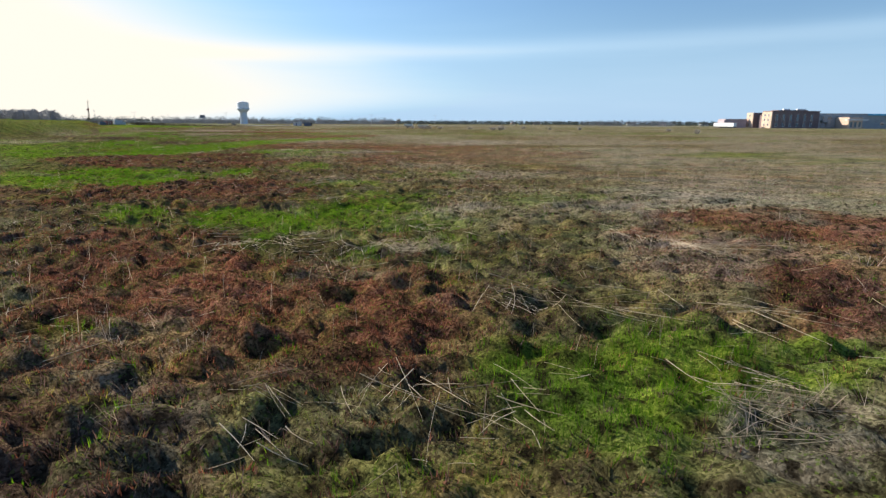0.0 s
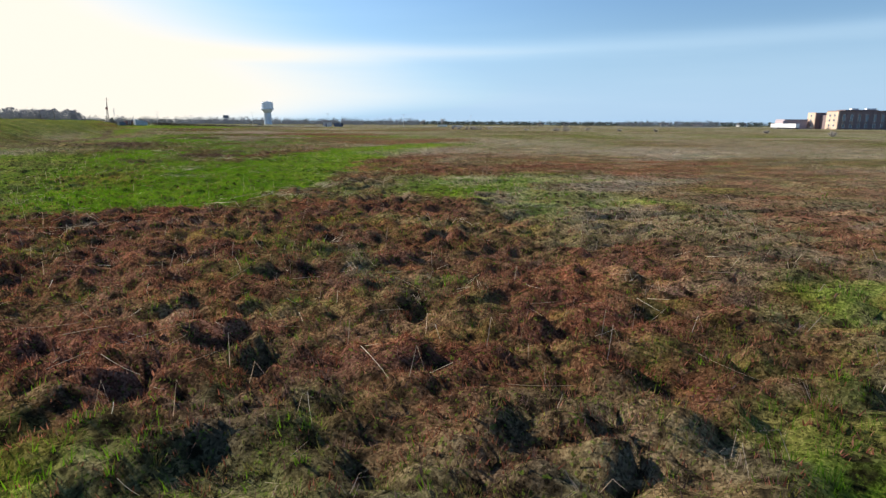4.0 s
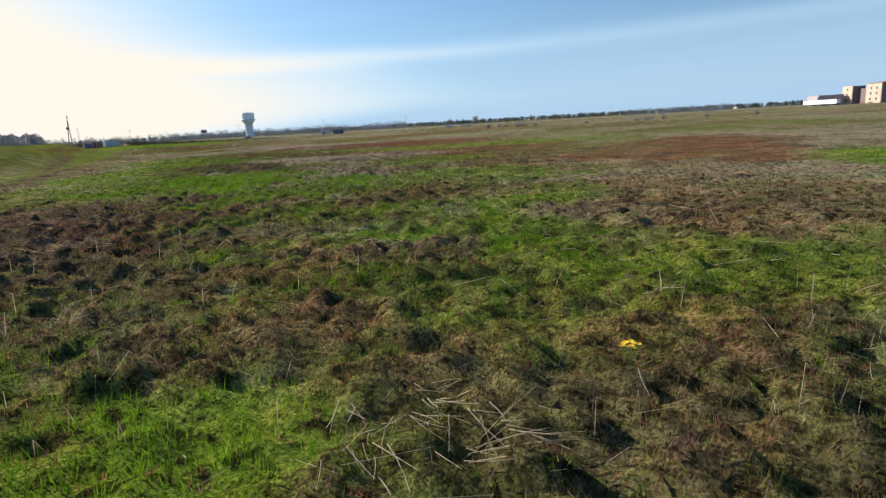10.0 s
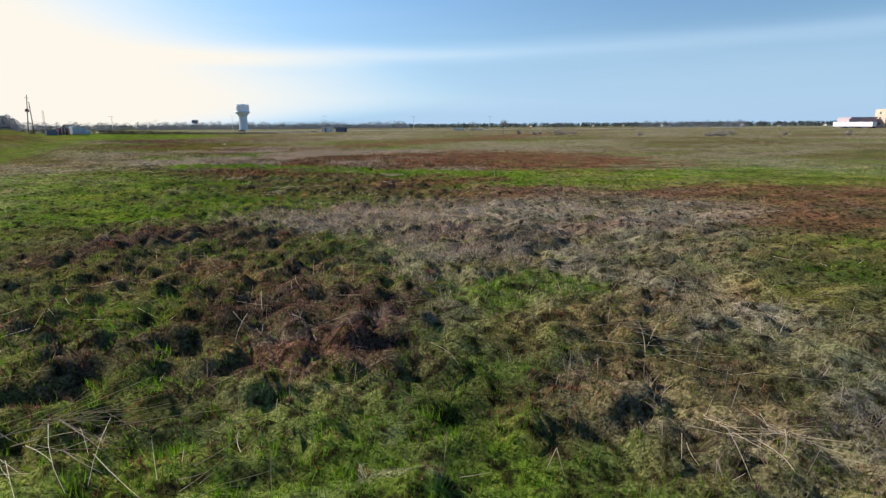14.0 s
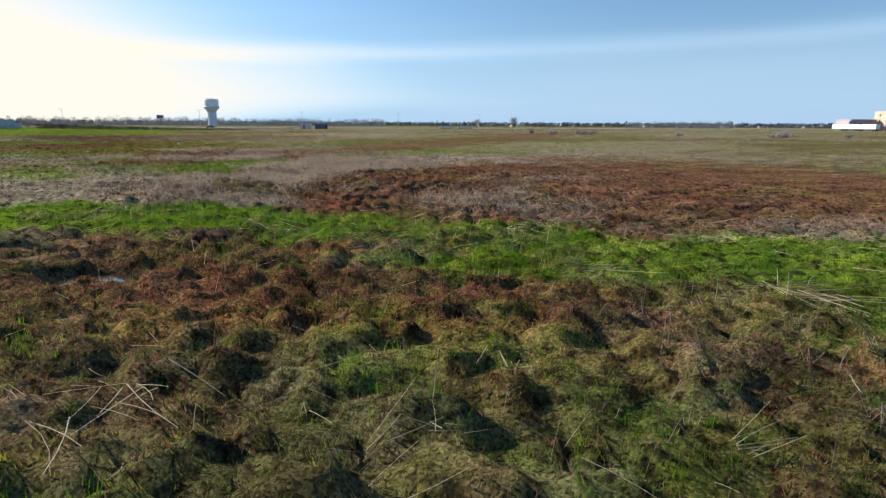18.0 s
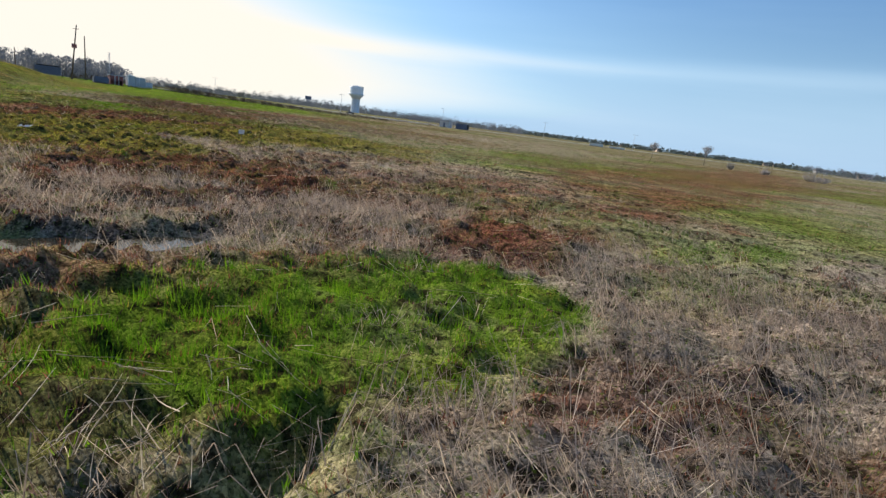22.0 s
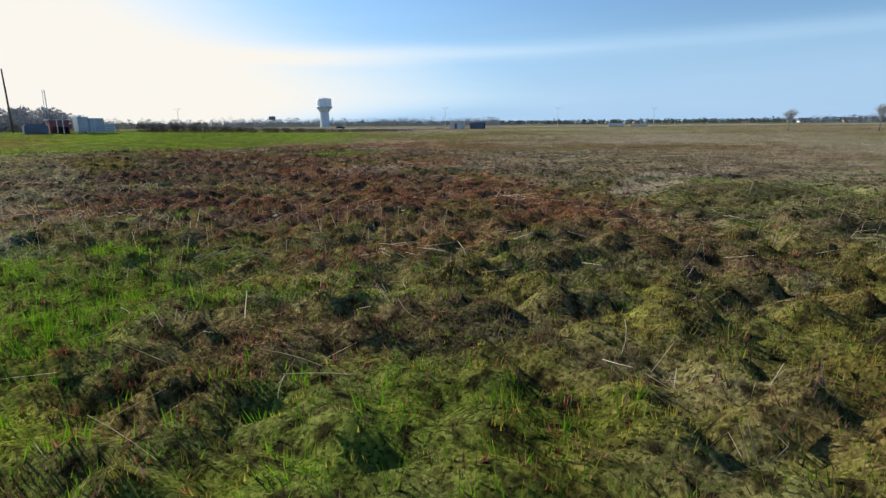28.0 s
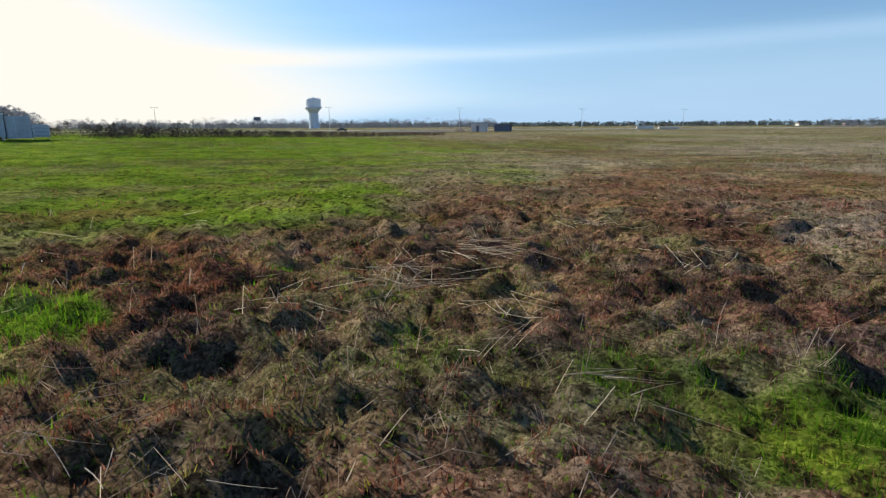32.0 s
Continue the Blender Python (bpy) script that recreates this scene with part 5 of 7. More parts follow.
def ditches(x, y):
    """Depth of the narrow ditches at each place."""
    deep = np.zeros_like(x)
    for half, depth, bends in DITCHES:
        bx, by = [b[0] for b in bends], [b[1] for b in bends]
        near = np.nonzero((x > min(bx) - 2) & (x < max(bx) + 2) & (y > min(by) - 2) & (y < max(by) + 2))[0]
        if not len(near):
            continue
        qx = x[near] + 0.30 * (vnoise(x[near], y[near], 0.6, 71) - 0.5)
        qy = y[near] + 0.30 * (vnoise(x[near], y[near], 0.6, 73) - 0.5)
        best = np.full(len(near), 1e9)
        for (x0, y0), (x1, y1) in zip(bends, bends[1:]):
            ll = (x1 - x0) ** 2 + (y1 - y0) ** 2
            f = np.clip(((qx - x0) * (x1 - x0) + (qy - y0) * (y1 - y0)) / ll, 0, 1)
            best = np.minimum(best, np.hypot(qx - x0 - f * (x1 - x0), qy - y0 - f * (y1 - y0)))
        cut = np.clip(1.5 - best / half, 0, 1) * (0.6 + 0.8 * vnoise(x[near], y[near], 1.1, 79))
        deep[near] = np.maximum(deep[near], depth * cut)
    return deep


RISE = np.array([0.115, 0.20, 0.15, 0.25, 0.235, 0.18])      # tussock height by kind
HOLES = np.array([0.40, 0.75, 0.40, 1.0, 0.25, 0.60])      # how deep the gaps between them are


def height(x, y, w=None):
    if w is None:
        w = cover(x, y)
    d, dx, dy, own = clumps(x + 0.24 * vnoise(x, y, 0.5, 43), y + 0.24 * vnoise(x, y, 0.5, 44), 0.47, 41)
    d2, ex, ey, own2 = clumps(x, y, 0.31, 47)
    amp, holes = w @ RISE, w @ HOLES
    rad = 0.21 + 0.14 * own
    top = np.clip(1 - (d / rad) ** 2, 0, 1) ** 0.75 * (0.35 + 0.8 * own)
    low = np.clip(1 - (d2 / 0.17) ** 2, 0, 1) * (0.2 + own2)
    wx, wy = x + 0.9 * vnoise(x, y, 0.45, 63), y + 0.9 * vnoise(x, y, 0.45, 65)
    d3, _, _, own3 = clumps(wx, wy * 1.25, 1.05, 61)
    pit = np.clip(1 - (d3 / (0.10 + 0.24 * own3)) ** 2, 0, 1) * (own3 > 0.25) * (0.5 + 0.5 * own3)
    z = amp * top - pit * holes * (0.03 + 1.15 * amp) + 0.5 * amp * low + 0.14 * (fbm(x, y, 3.0, 53, 3) - 0.5) + 0.25 * (fbm(x, y, 16.0, 59, 2) - 0.5)
    z = z + berm(x, y) - ditches(x, y)
    for px, py, a, b, turn in PUDDLES:
        near = np.nonzero((np.abs(x - px) < 2.6 * a) & (np.abs(y - py) < 2.6 * a))[0]
        if len(near):
            c, s = math.cos(radians(turn)), math.sin(radians(turn))
            ex, ey = x[near] - px, y[near] - py
            q = np.hypot((ex * c + ey * s) / a, (ey * c - ex * s) / b)
            m = np.clip((2.8 - q) / 1.3, 0, 1)
            z[near] = z[near] * (1 - m) + (-0.14) * m
    return z


def spaced(fine_from, fine_to, step, reach_lo, reach_hi, near_grow, near_reach, grow):
    """Grid lines: even where the flight passes, slowly wider beside it, and wider and wider out to the horizon."""
    mid = list(np.arange(fine_from, fine_to, step))
    up, s = [fine_to], step
    while up[-1] < reach_hi:
        s *= near_grow if up[-1] - fine_to < near_reach else grow
        up.append(up[-1] + s)
    down, s, at = [], step, fine_from
    while at > reach_lo:
        s *= near_grow if fine_from - at < near_reach else grow
        at -= s
        down.append(at)
    return np.array(down[::-1] + mid + up)


def sheet_mesh(name, u_lines, v_lines):
    U, V = np.meshgrid(u_lines, v_lines, indexing="ij")
    shift = drift(u_lines)[:, None] * np.clip(1.5 - np.abs(v_lines[None, :]) / 80, 0, 1)
    x, y = across(U.ravel(), (V + shift).ravel())
    w = cover(x, y)
    z = height(x, y, w)
    cell = np.maximum(np.gradient(u_lines)[:, None], np.gradient(v_lines)[None, :]).ravel()
    flat = np.clip(1.4 - cell / 0.9, 0, 1)
    z = z * flat + (berm(x, y) + 0.25 * (fbm(x, y, 16.0, 59, 2) - 0.5)) * (1 - flat)
    far = np.clip((np.hypot(x + 60, y - 110) - 260) / 60, 0, 1)
    z = z * (1 - far) - 0.05 * far
    n, m = U.shape
    idx = np.arange(n * m).reshape(n, m)
    quads = np.stack([idx[:-1, :-1], idx[:-1, 1:], idx[1:, 1:], idx[1:, :-1]], -1).reshape(-1, 4)
    me = bpy.data.meshes.new(name)
    me.vertices.add(n * m)
    me.vertices.foreach_set("co", np.stack([x, y, z], 1).astype(np.float32).ravel())
    me.loops.add(quads.size)
    me.loops.foreach_set("vertex_index", quads[:, ::-1].astype(np.int32).ravel())
    me.polygons.add(len(quads))
    me.polygons.foreach_set("loop_start", np.arange(0, quads.size, 4, dtype=np.int32))
    me.polygons.foreach_set("use_smooth", np.ones(len(quads), dtype=bool))
    # tuft shade is put into the strip's colour; farther out the sward is lightened
    tuft_shade = 0.86 + 0.22 * np.clip((np.abs(V.ravel() - 1.5) - 4.0) / 9.0, 0, 1)
    w = w * tuft_shade[:, None]
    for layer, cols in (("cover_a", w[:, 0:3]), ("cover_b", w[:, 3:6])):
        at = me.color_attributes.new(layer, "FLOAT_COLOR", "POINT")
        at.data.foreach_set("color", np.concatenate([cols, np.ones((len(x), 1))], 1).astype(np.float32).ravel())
    me.update(calc_edges=True)
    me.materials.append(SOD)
    return me


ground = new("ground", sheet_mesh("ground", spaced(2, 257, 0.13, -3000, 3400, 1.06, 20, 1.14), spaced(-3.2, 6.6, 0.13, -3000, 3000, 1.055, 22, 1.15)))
tagged(ground, "wide tussocky field of green, rusty and straw-coloured grass", "field", kind="structure")


# ---- grass: tufts of blades, long dry grass, fallen straw ----
rng = np.random.default_rng(7)


def mesh_of(name, co, tris, material):
    me = bpy.data.meshes.new(name)
    me.vertices.add(len(co))
    me.vertices.foreach_set("co", co.astype(np.float32).ravel())
    me.loops.add(tris.size)
    me.loops.foreach_set("vertex_index", tris.astype(np.int32).ravel())
    me.polygons.add(len(tris))
    me.polygons.foreach_set("loop_start", np.arange(0, tris.size, 3, dtype=np.int32))
    me.update(calc_edges=True)
    me.materials.append(material)
    return me


def blade_mesh(name, x, y, z, lx, ly, length, width, material, bent=False):
    """Blades from their feet, leaning by (lx, ly); bent ones arch over."""
    n = len(x)
    turn = rng.uniform(0, 6.3, n)
    px, py = np.cos(turn) * width / 2, np.sin(turn) * width / 2
    up = length * np.sqrt(np.clip(1 - (lx ** 2 + ly ** 2), 0.06, 1))
    foot_a, foot_b = np.stack([x - px, y - py, z - 0.02], 1), np.stack([x + px, y + py, z - 0.02], 1)
    if not bent:
        tip = np.stack([x + lx * length, y + ly * length, z + up], 1)
        co = np.stack([foot_a, foot_b, tip], 1).reshape(-1, 3)
        return mesh_of(name, co, np.arange(3 * n).reshape(-1, 3), material)
    mx, my, mz = x + lx * length * 0.45, y + ly * length * 0.45, z + up * 0.75
    mid_a, mid_b = np.stack([mx - px * 0.8, my - py * 0.8, mz], 1), np.stack([mx + px * 0.8, my + py * 0.8, mz], 1)
    side = rng.normal(0, 0.3, (2, n)) * length
    tip = np.stack([x + lx * length * 1.25 + side[0], y + ly * length * 1.25 + side[1], z + up * rng.uniform(-0.1, 0.8, n)], 1)
    co = np.stack([foot_a, foot_b, mid_a, mid_b, tip], 1).reshape(-1, 3)
    tris = (np.arange(n)[:, None, None] * 5 + np.array([[0, 1, 3], [0, 3, 2], [2, 3, 4]])[None]).reshape(-1, 3)
    return mesh_of(name, co, tris, material)


def strewn(n, lo, hi, u0=2.5, u1=262.0):
    u = rng.uniform(u0, u1, n)
    return across(u, drift(u) + rng.uniform(lo, hi, n))


LENGTH = np.array([0.125, 0.054, 0.26, 0.062, 0.048, 0.078])
WIDTH = np.array([0.0100, 0.0130, 0.0062, 0.0125, 0.0105, 0.0110])
LEAN = np.array([0.62, 0.84, 0.88, 0.78, 0.64, 0.74])
SPREAD = np.array([0.10, 0.10, 0.09, 0.10, 0.10, 0.10])
LABELS = {
    "green": "short lush spring-green grass", "rust": "matted rusty-brown bunch grass", "dry": "long pale dry grass bent over",
    "dark": "dark purple-brown dead grass tussocks", "moss": "yellow-green mossy grass on rounded hummocks",
    "mixed": "olive green grass mixed with dead blades"}
tx, ty, tn, ts = [], [], [], []
# tufts: how many, from where to where across and along the strip, blades in each, size
for count, lo, hi, u0, u1, blades_each, size in (
        (150000, -3.4, 6.4, 2.5, 257, 9, 0.9), (36000, 6.4, 15.0, 2.5, 262, 8, 1.3), (16000, -9.0, -3.4, 2.5, 262, 8, 1.3),
        (13000, -26.0, -9.0, 10, 270, 7, 2.0), (16000, 15.0, 40.0, 10, 270, 7, 2.0), (8000, -60.0, -26.0, 30, 300, 5, 2.8),
        (12000, 40.0, 120.0, 30, 300, 5, 3.2), (13000, -60.0, 60.0, 262, 360, 5, 2.4)):
    a, b = strewn(count, lo, hi, u0, u1)
    tx.append(a), ty.append(b), tn.append(np.full(count, blades_each)), ts.append(np.full(count, size))
tx, ty, tn, ts = (np.concatenate(q) for q in (tx, ty, tn, ts))
dry_land = ~in_pool(tx, ty) & (ditches(tx, ty) < 0.10)
tx, ty, tn, ts = tx[dry_land], ty[dry_land], tn[dry_land], ts[dry_land]
tw = cover(tx, ty)
tw[:, 2] *= np.clip(tw[:, 2] * 2.2, 0.12, 1)              # long dry grass keeps to its own stands
tw /= tw.sum(1, keepdims=True)
tkind = (np.cumsum(tw, 1) > rng.uniform(0, 1, len(tx))[:, None]).argmax(1)
for k, kind in enumerate(KINDS):
    s = np.nonzero(tkind == k)[0]
    rep = np.repeat(s, tn[s] if kind != "dry" else np.maximum(tn[s] - 4, 3))
    n = len(rep)
    size = ts[rep]
    away, r = rng.uniform(0, 6.283, n), np.sqrt(rng.uniform(0, 1, n)) * SPREAD[k] * size * (0.6 + 0.9 * lattice(rep, rep * 0, 3))
    bx, by = tx[rep] + np.cos(away) * r, ty[rep] + np.sin(away) * r
    bz = height(bx, by)
    lean = LEAN[k] * rng.uniform({"dry": 0.7, "green": 0.15, "moss": 0.2}.get(kind, 0.3), 1.05, n)
    if kind == "dry":
        away = away * 0.5 + 3.6 * lattice(rep, rep * 0, 8) + rng.normal(0, 0.5, n)     # combed over by the wind
    long = LENGTH[k] * rng.uniform(0.55, 1.45, n) * (0.75 + 0.5 * lattice(rep, rep * 0, 4)) * (1 + (size - 1) * 0.2)
    if kind == "green":
        long *= 0.45 + 0.55 * np.clip(tw[rep, 0] * 1.7, 0, 1)      # odd green tufts among dead growth stay short
    me = blade_mesh(kind + "_grass", bx, by, bz, np.cos(away) * lean, np.sin(away) * lean, long,
                    WIDTH[k] * size ** 0.8 * rng.uniform(0.6, 1.4, n), GRASS_MAT[kind], kind == "dry")
    tagged(new(kind + "_grass", me), LABELS[kind], "grass", kind="stuff")


# long bleached grass, lodged and curling, in the wet part of the field
lx, ly = strewn(60000, -4.0, 11.0, 150.0, 188.0)
lw = cover(lx, ly)[:, 2]
keep = (rng.uniform(0, 1, len(lx)) < np.clip(lw * 2.4 - 0.35, 0, 1) * 0.85) & ~in_pool(lx, ly)
lx, ly = lx[keep], ly[keep]
n = len(lx)
way = 2.6 * fbm(lx, ly, 1.1, 113, 2) * 2 + rng.normal(0, 0.7, n)
lean = rng.uniform(0.62, 0.95, n)
long_dry = new("long_dry_grass", blade_mesh("long_dry_grass", lx, ly, height(lx, ly), np.cos(way) * lean, np.sin(way) * lean, rng.uniform(0.30, 0.72, n),
                                            rng.uniform(0.004, 0.009, n), GRASS_MAT["dry"], True))
tagged(long_dry, "long bleached grass lodged and curling over wet ground", "grass", kind="stuff")


# thin dry seed stalks standing in loose groups above the rest
hx, hy = strewn(26000, -4.0, 16.0, 3.0, 262.0)
hw = cover(hx, hy)
keep = rng.uniform(0, 1, len(hx)) < (hw @ np.array([0.25, 0.25, 0.6, 0.12, 0.05, 0.55])) * np.clip(fbm(hx, hy, 5.0, 131, 3) * 5 - 2.1, 0.03, 1)
hx, hy = hx[keep], hy[keep]
n = len(hx)
way, lean = rng.normal(-0.4, 1.0, n), rng.uniform(0.05, 0.6, n)
stalks = new("dry_stalks", blade_mesh("dry_stalks", hx, hy, height(hx, hy), np.cos(way) * lean, np.sin(way) * lean, rng.uniform(0.22, 0.55, n),
                                      rng.uniform(0.004, 0.008, n), GRASS_MAT["dry"], True))
tagged(stalks, "thin pale seed stalks standing in the grass", "grass", kind="stuff")


def stalk_mesh(name, x, y, heading, length, width, lift, material):
    """Fallen straw: thin three-sided stalks with a slight bow, lying on the grass."""
    n, rows = len(x), 4
    co = np.zeros((n, rows, 3, 3))
    bow = rng.normal(0, 0.035, n) * length
    z0 = height(x, y)
    x1, y1 = x + np.cos(heading) * length, y + np.sin(heading) * length
    z1 = height(x1, y1)
    over = np.zeros(n)                      # it bridges the dips from tuft to tuft
    for f in (0.33, 0.67):
        over = np.maximum(over, height(x + (x1 - x) * f, y + (y1 - y) * f) - (z0 + (z1 - z0) * f))
    for i in range(rows):
        f = i / (rows - 1)
        cx = x + (x1 - x) * f - np.sin(heading) * bow * 4 * f * (1 - f)
        cy = y + (y1 - y) * f + np.cos(heading) * bow * 4 * f * (1 - f)
        cz = z0 + (z1 - z0) * f + 0.8 * over + 0.05 + lift * f
        wd = width * (1 - 0.6 * f)
        for j in range(3):
            a = 2.094 * j
            co[:, i, j] = np.stack([cx - np.sin(heading) * wd * math.cos(a), cy + np.cos(heading) * wd * math.cos(a), cz + wd * math.sin(a)], 1)
    tris = []
    for i in range(rows - 1):
        for j in range(3):
            a, b, c, d = i * 3 + j, i * 3 + (j + 1) % 3, (i + 1) * 3 + j, (i + 1) * 3 + (j + 1) % 3
            tris += [(a, b, d), (a, d, c)]
    tris = (np.arange(n)[:, None, None] * (rows * 3) + np.array(tris)[None]).reshape(-1, 3)
    return mesh_of(name, co.reshape(-1, 3), tris, material)


sx, sy = strewn(15000, -4.0, 12.0)
sw = cover(sx, sy)
keep = rng.uniform(0, 1, len(sx)) < sw @ np.array([0.35, 0.5, 0.9, 0.4, 0.06, 0.75]) * np.clip(fbm(sx, sy, 4.0, 97, 2) * 3.2 - 0.9, 0.05, 1)
sx, sy = sx[keep], sy[keep]
n = len(sx)
straw = new("fallen_straw", stalk_mesh("fallen_straw", sx, sy, rng.normal(-0.5, 0.8, n), rng.uniform(0.12, 0.30, n) + 0.5 * rng.uniform(0, 1, n) ** 3, rng.uniform(0.0022, 0.0046, n),
                                       rng.uniform(0, 0.10, n), STRAW_MAT))
tagged(straw, "pale broken straw stalks lying on the grass", "straw", kind="stuff")


def straw_bundle(x, y, heading, length, count, fan=0.55, spread=0.26):
    """A flattened sheaf of old grass stalks, fallen one way."""
    sheaf = new("straw_sheaf")
    tagged(sheaf, "flattened sheaf of bleached grass stalks on the ground", "straw", "straw sheaves")
    ground_z = float(height(np.array([x]), np.array([y]))[0])
    sheaf.matrix_world = pose(x, y, ground_z)
    h = radians(heading) + rng.normal(0, fan, count)
    bx, by = x + rng.normal(0, spread, count), y + rng.normal(0, spread, count)
    me = stalk_mesh("stalks", bx, by, h, length * rng.uniform(0.25, 1.0, count), rng.uniform(0.0024, 0.0058, count), rng.uniform(0, 0.09, count), STRAW_MAT)
    co = np.zeros(len(me.vertices) * 3, dtype=np.float32)
    me.vertices.foreach_get("co", co)
    bpy.data.meshes.remove(me)
    co = co.reshape(count, 12, 3) - np.array([x, y, ground_z])
    for k in range(count):
        one = mesh_of("stalk", co[k], STALK_TRIS, STRAW_MAT)
        ob = new("stalk", one)
        ob.parent = sheaf


STALK_TRIS = np.array([t for i in range(3) for j in range(3) for t in (
    (i * 3 + j, i * 3 + (j + 1) % 3, (i + 1) * 3 + (j + 1) % 3), (i * 3 + j, (i + 1) * 3 + (j + 1) % 3, (i + 1) * 3 + j))])
straw_bundle(0.39, 4.66, -54, 0.71, 19)
straw_bundle(-0.42, 5.00, -74, 1.26, 17)
straw_bundle(-1.51, 4.36, -40, 0.70, 17)
straw_bundle(5.47, 11.48, -14, 1.26, 22)
straw_bundle(4.76, 11.23, -73, 1.26, 22)
straw_bundle(3.92, 7.18, -36, 1.24, 17)
straw_bundle(1.03, 7.85, -60, 1.21, 22)
straw_bundle(1.94, 7.60, -45, 1.26, 13)
straw_bundle(2.99, 5.41, -56, 0.78, 17)
straw_bundle(2.71, 4.53, -9, 1.06, 19)
straw_bundle(4.17, 12.43, -74, 1.26, 15)
straw_bundle(-1.19, 11.24, -48, 0.70, 48)
straw_bundle(-1.74, 10.89, -39, 0.63, 22)
straw_bundle(-4.20, 11.42, -61, 1.26, 30)
straw_bundle(-3.29, 11.66, -58, 1.26, 22)
straw_bundle(-2.75, 10.34, -6, 0.48, 19)
straw_bundle(-4.87, 12.09, 53, 0.82, 13)
straw_bundle(-0.43, 13.67, -48, 0.92, 15)
straw_bundle(-5.97, 20.20, 53, 1.26, 22)
straw_bundle(-3.37, 20.76, 20, 1.26, 17)
straw_bundle(-4.14, 18.78, 38, 0.93, 17)
straw_bundle(-3.60, 18.60, -30, 0.52, 19)
straw_bundle(-4.91, 17.89, 25, 0.56, 15)
straw_bundle(-5.23, 23.35, 49, 1.26, 19)
straw_bundle(1.40, 30.37, -60, 1.26, 22)
straw_bundle(-21.54, 44.06, -44, 1.24, 15)
straw_bundle(-20.27, 45.95, -40, 1.26, 19)
straw_bundle(-14.62, 52.51, -34, 1.26, 26)
straw_bundle(-23.18, 40.12, -40, 1.09, 22)
straw_bundle(-17.03, 39.08, -33, 0.47, 8, 0.12, 0.06)
straw_bundle(-14.39, 41.36, -69, 0.62, 17)
straw_bundle(-20.23, 50.34, -26, 0.55, 22)
straw_bundle(-22.03, 46.25, 28, 0.98, 8, 0.12, 0.06)
straw_bundle(-22.12, 45.64, -51, 0.46, 11)
straw_bundle(-20.76, 47.96, 41, 1.03, 19)
straw_bundle(-20.75, 46.80, -24, 0.80, 19)
straw_bundle(-20.79, 46.01, -15, 0.65, 17)
straw_bundle(-17.81, 51.15, -20, 0.81, 22)
straw_bundle(-29.02, 57.19, 60, 1.26, 30)
straw_bundle(-28.79, 56.76, -20, 1.10, 17)
straw_bundle(-27.63, 53.35, -11, 0.95, 30)
straw_bundle(-27.85, 53.00, -37, 0.51, 15)
straw_bundle(-26.66, 58.04, -67, 1.16, 11)
straw_bundle(-26.40, 55.16, -27, 0.45, 6, 0.12, 0.06)
straw_bundle(-24.82, 55.01, 8, 0.79, 13)
straw_bundle(-26.36, 52.87, 49, 0.80, 17)
straw_bundle(-31.37, 64.26, -19, 0.61, 17)
straw_bundle(-29.96, 64.93, -40, 0.79, 19)
straw_bundle(-27.69, 64.64, -82, 0.91, 22)
straw_bundle(-31.24, 61.88, 13, 0.46, 8, 0.12, 0.06)
straw_bundle(-30.78, 62.33, -2, 0.45, 15)
straw_bundle(-29.34, 63.33, 4, 0.87, 13)
straw_bundle(-39.37, 73.36, -28, 0.98, 22)
straw_bundle(-37.50, 69.80, 4, 0.45, 13)
straw_bundle(-38.56, 69.74, 121, 1.26, 8, 0.12, 0.06)
straw_bundle(-35.29, 68.96, -46, 0.45, 17)
straw_bundle(-29.58, 75.87, -29, 0.67, 13)
straw_bundle(-39.21, 75.30, -36, 0.50, 17)
straw_bundle(-38.60, 74.63, -29, 0.62, 26)
straw_bundle(-39.75, 74.71, -60, 0.71, 11)
straw_bundle(-39.73, 75.05, -65, 0.50, 15)
straw_bundle(-43.58, 83.11, -23, 0.45, 13)
straw_bundle(-41.42, 83.63, -50, 0.60, 22)
straw_bundle(-40.91, 82.52, -2, 0.58, 13)
straw_bundle(-40.31, 82.00, -88, 0.76, 15)
straw_bundle(-47.26, 89.84, 8, 0.49, 13)
straw_bundle(-42.36, 90.30, -67, 0.99, 22)
straw_bundle(-44.12, 89.04, -71, 0.45, 13)
straw_bundle(-43.57, 89.42, -79, 0.45, 17)
straw_bundle(-52.72, 104.82, 7, 1.13, 26)
straw_bundle(-52.48, 104.55, -25, 1.26, 13)
straw_bundle(-50.91, 104.15, 59, 0.58, 11)
straw_bundle(-46.37, 104.66, -55, 0.58, 35)
straw_bundle(-46.67, 106.72, 7, 1.03, 15)
straw_bundle(-55.64, 126.05, -51, 1.26, 26)
straw_bundle(-55.90, 124.29, -15, 0.97, 26)
straw_bundle(-55.77, 123.79, -25, 0.76, 17)
straw_bundle(-51.49, 128.33, -35, 0.95, 19)
straw_bundle(-53.32, 123.66, -18, 0.45, 19)
straw_bundle(-52.03, 123.82, -68, 0.45, 17)
straw_bundle(-51.82, 133.70, -15, 1.21, 30)
straw_bundle(-54.48, 134.84, 17, 0.98, 17)
straw_bundle(-57.31, 130.01, 34, 0.47, 13)
straw_bundle(-59.68, 130.81, -44, 0.96, 17)
straw_bundle(-54.86, 129.85, 14, 0.58, 8, 0.12, 0.06)
straw_bundle(-53.89, 138.99, 10, 0.77, 17)
straw_bundle(-60.73, 138.48, 14, 0.45, 15)
straw_bundle(-60.29, 138.57, -54, 0.94, 17)
straw_bundle(-58.24, 136.93, 21, 0.54, 17)
straw_bundle(-54.90, 138.53, -53, 0.58, 15)
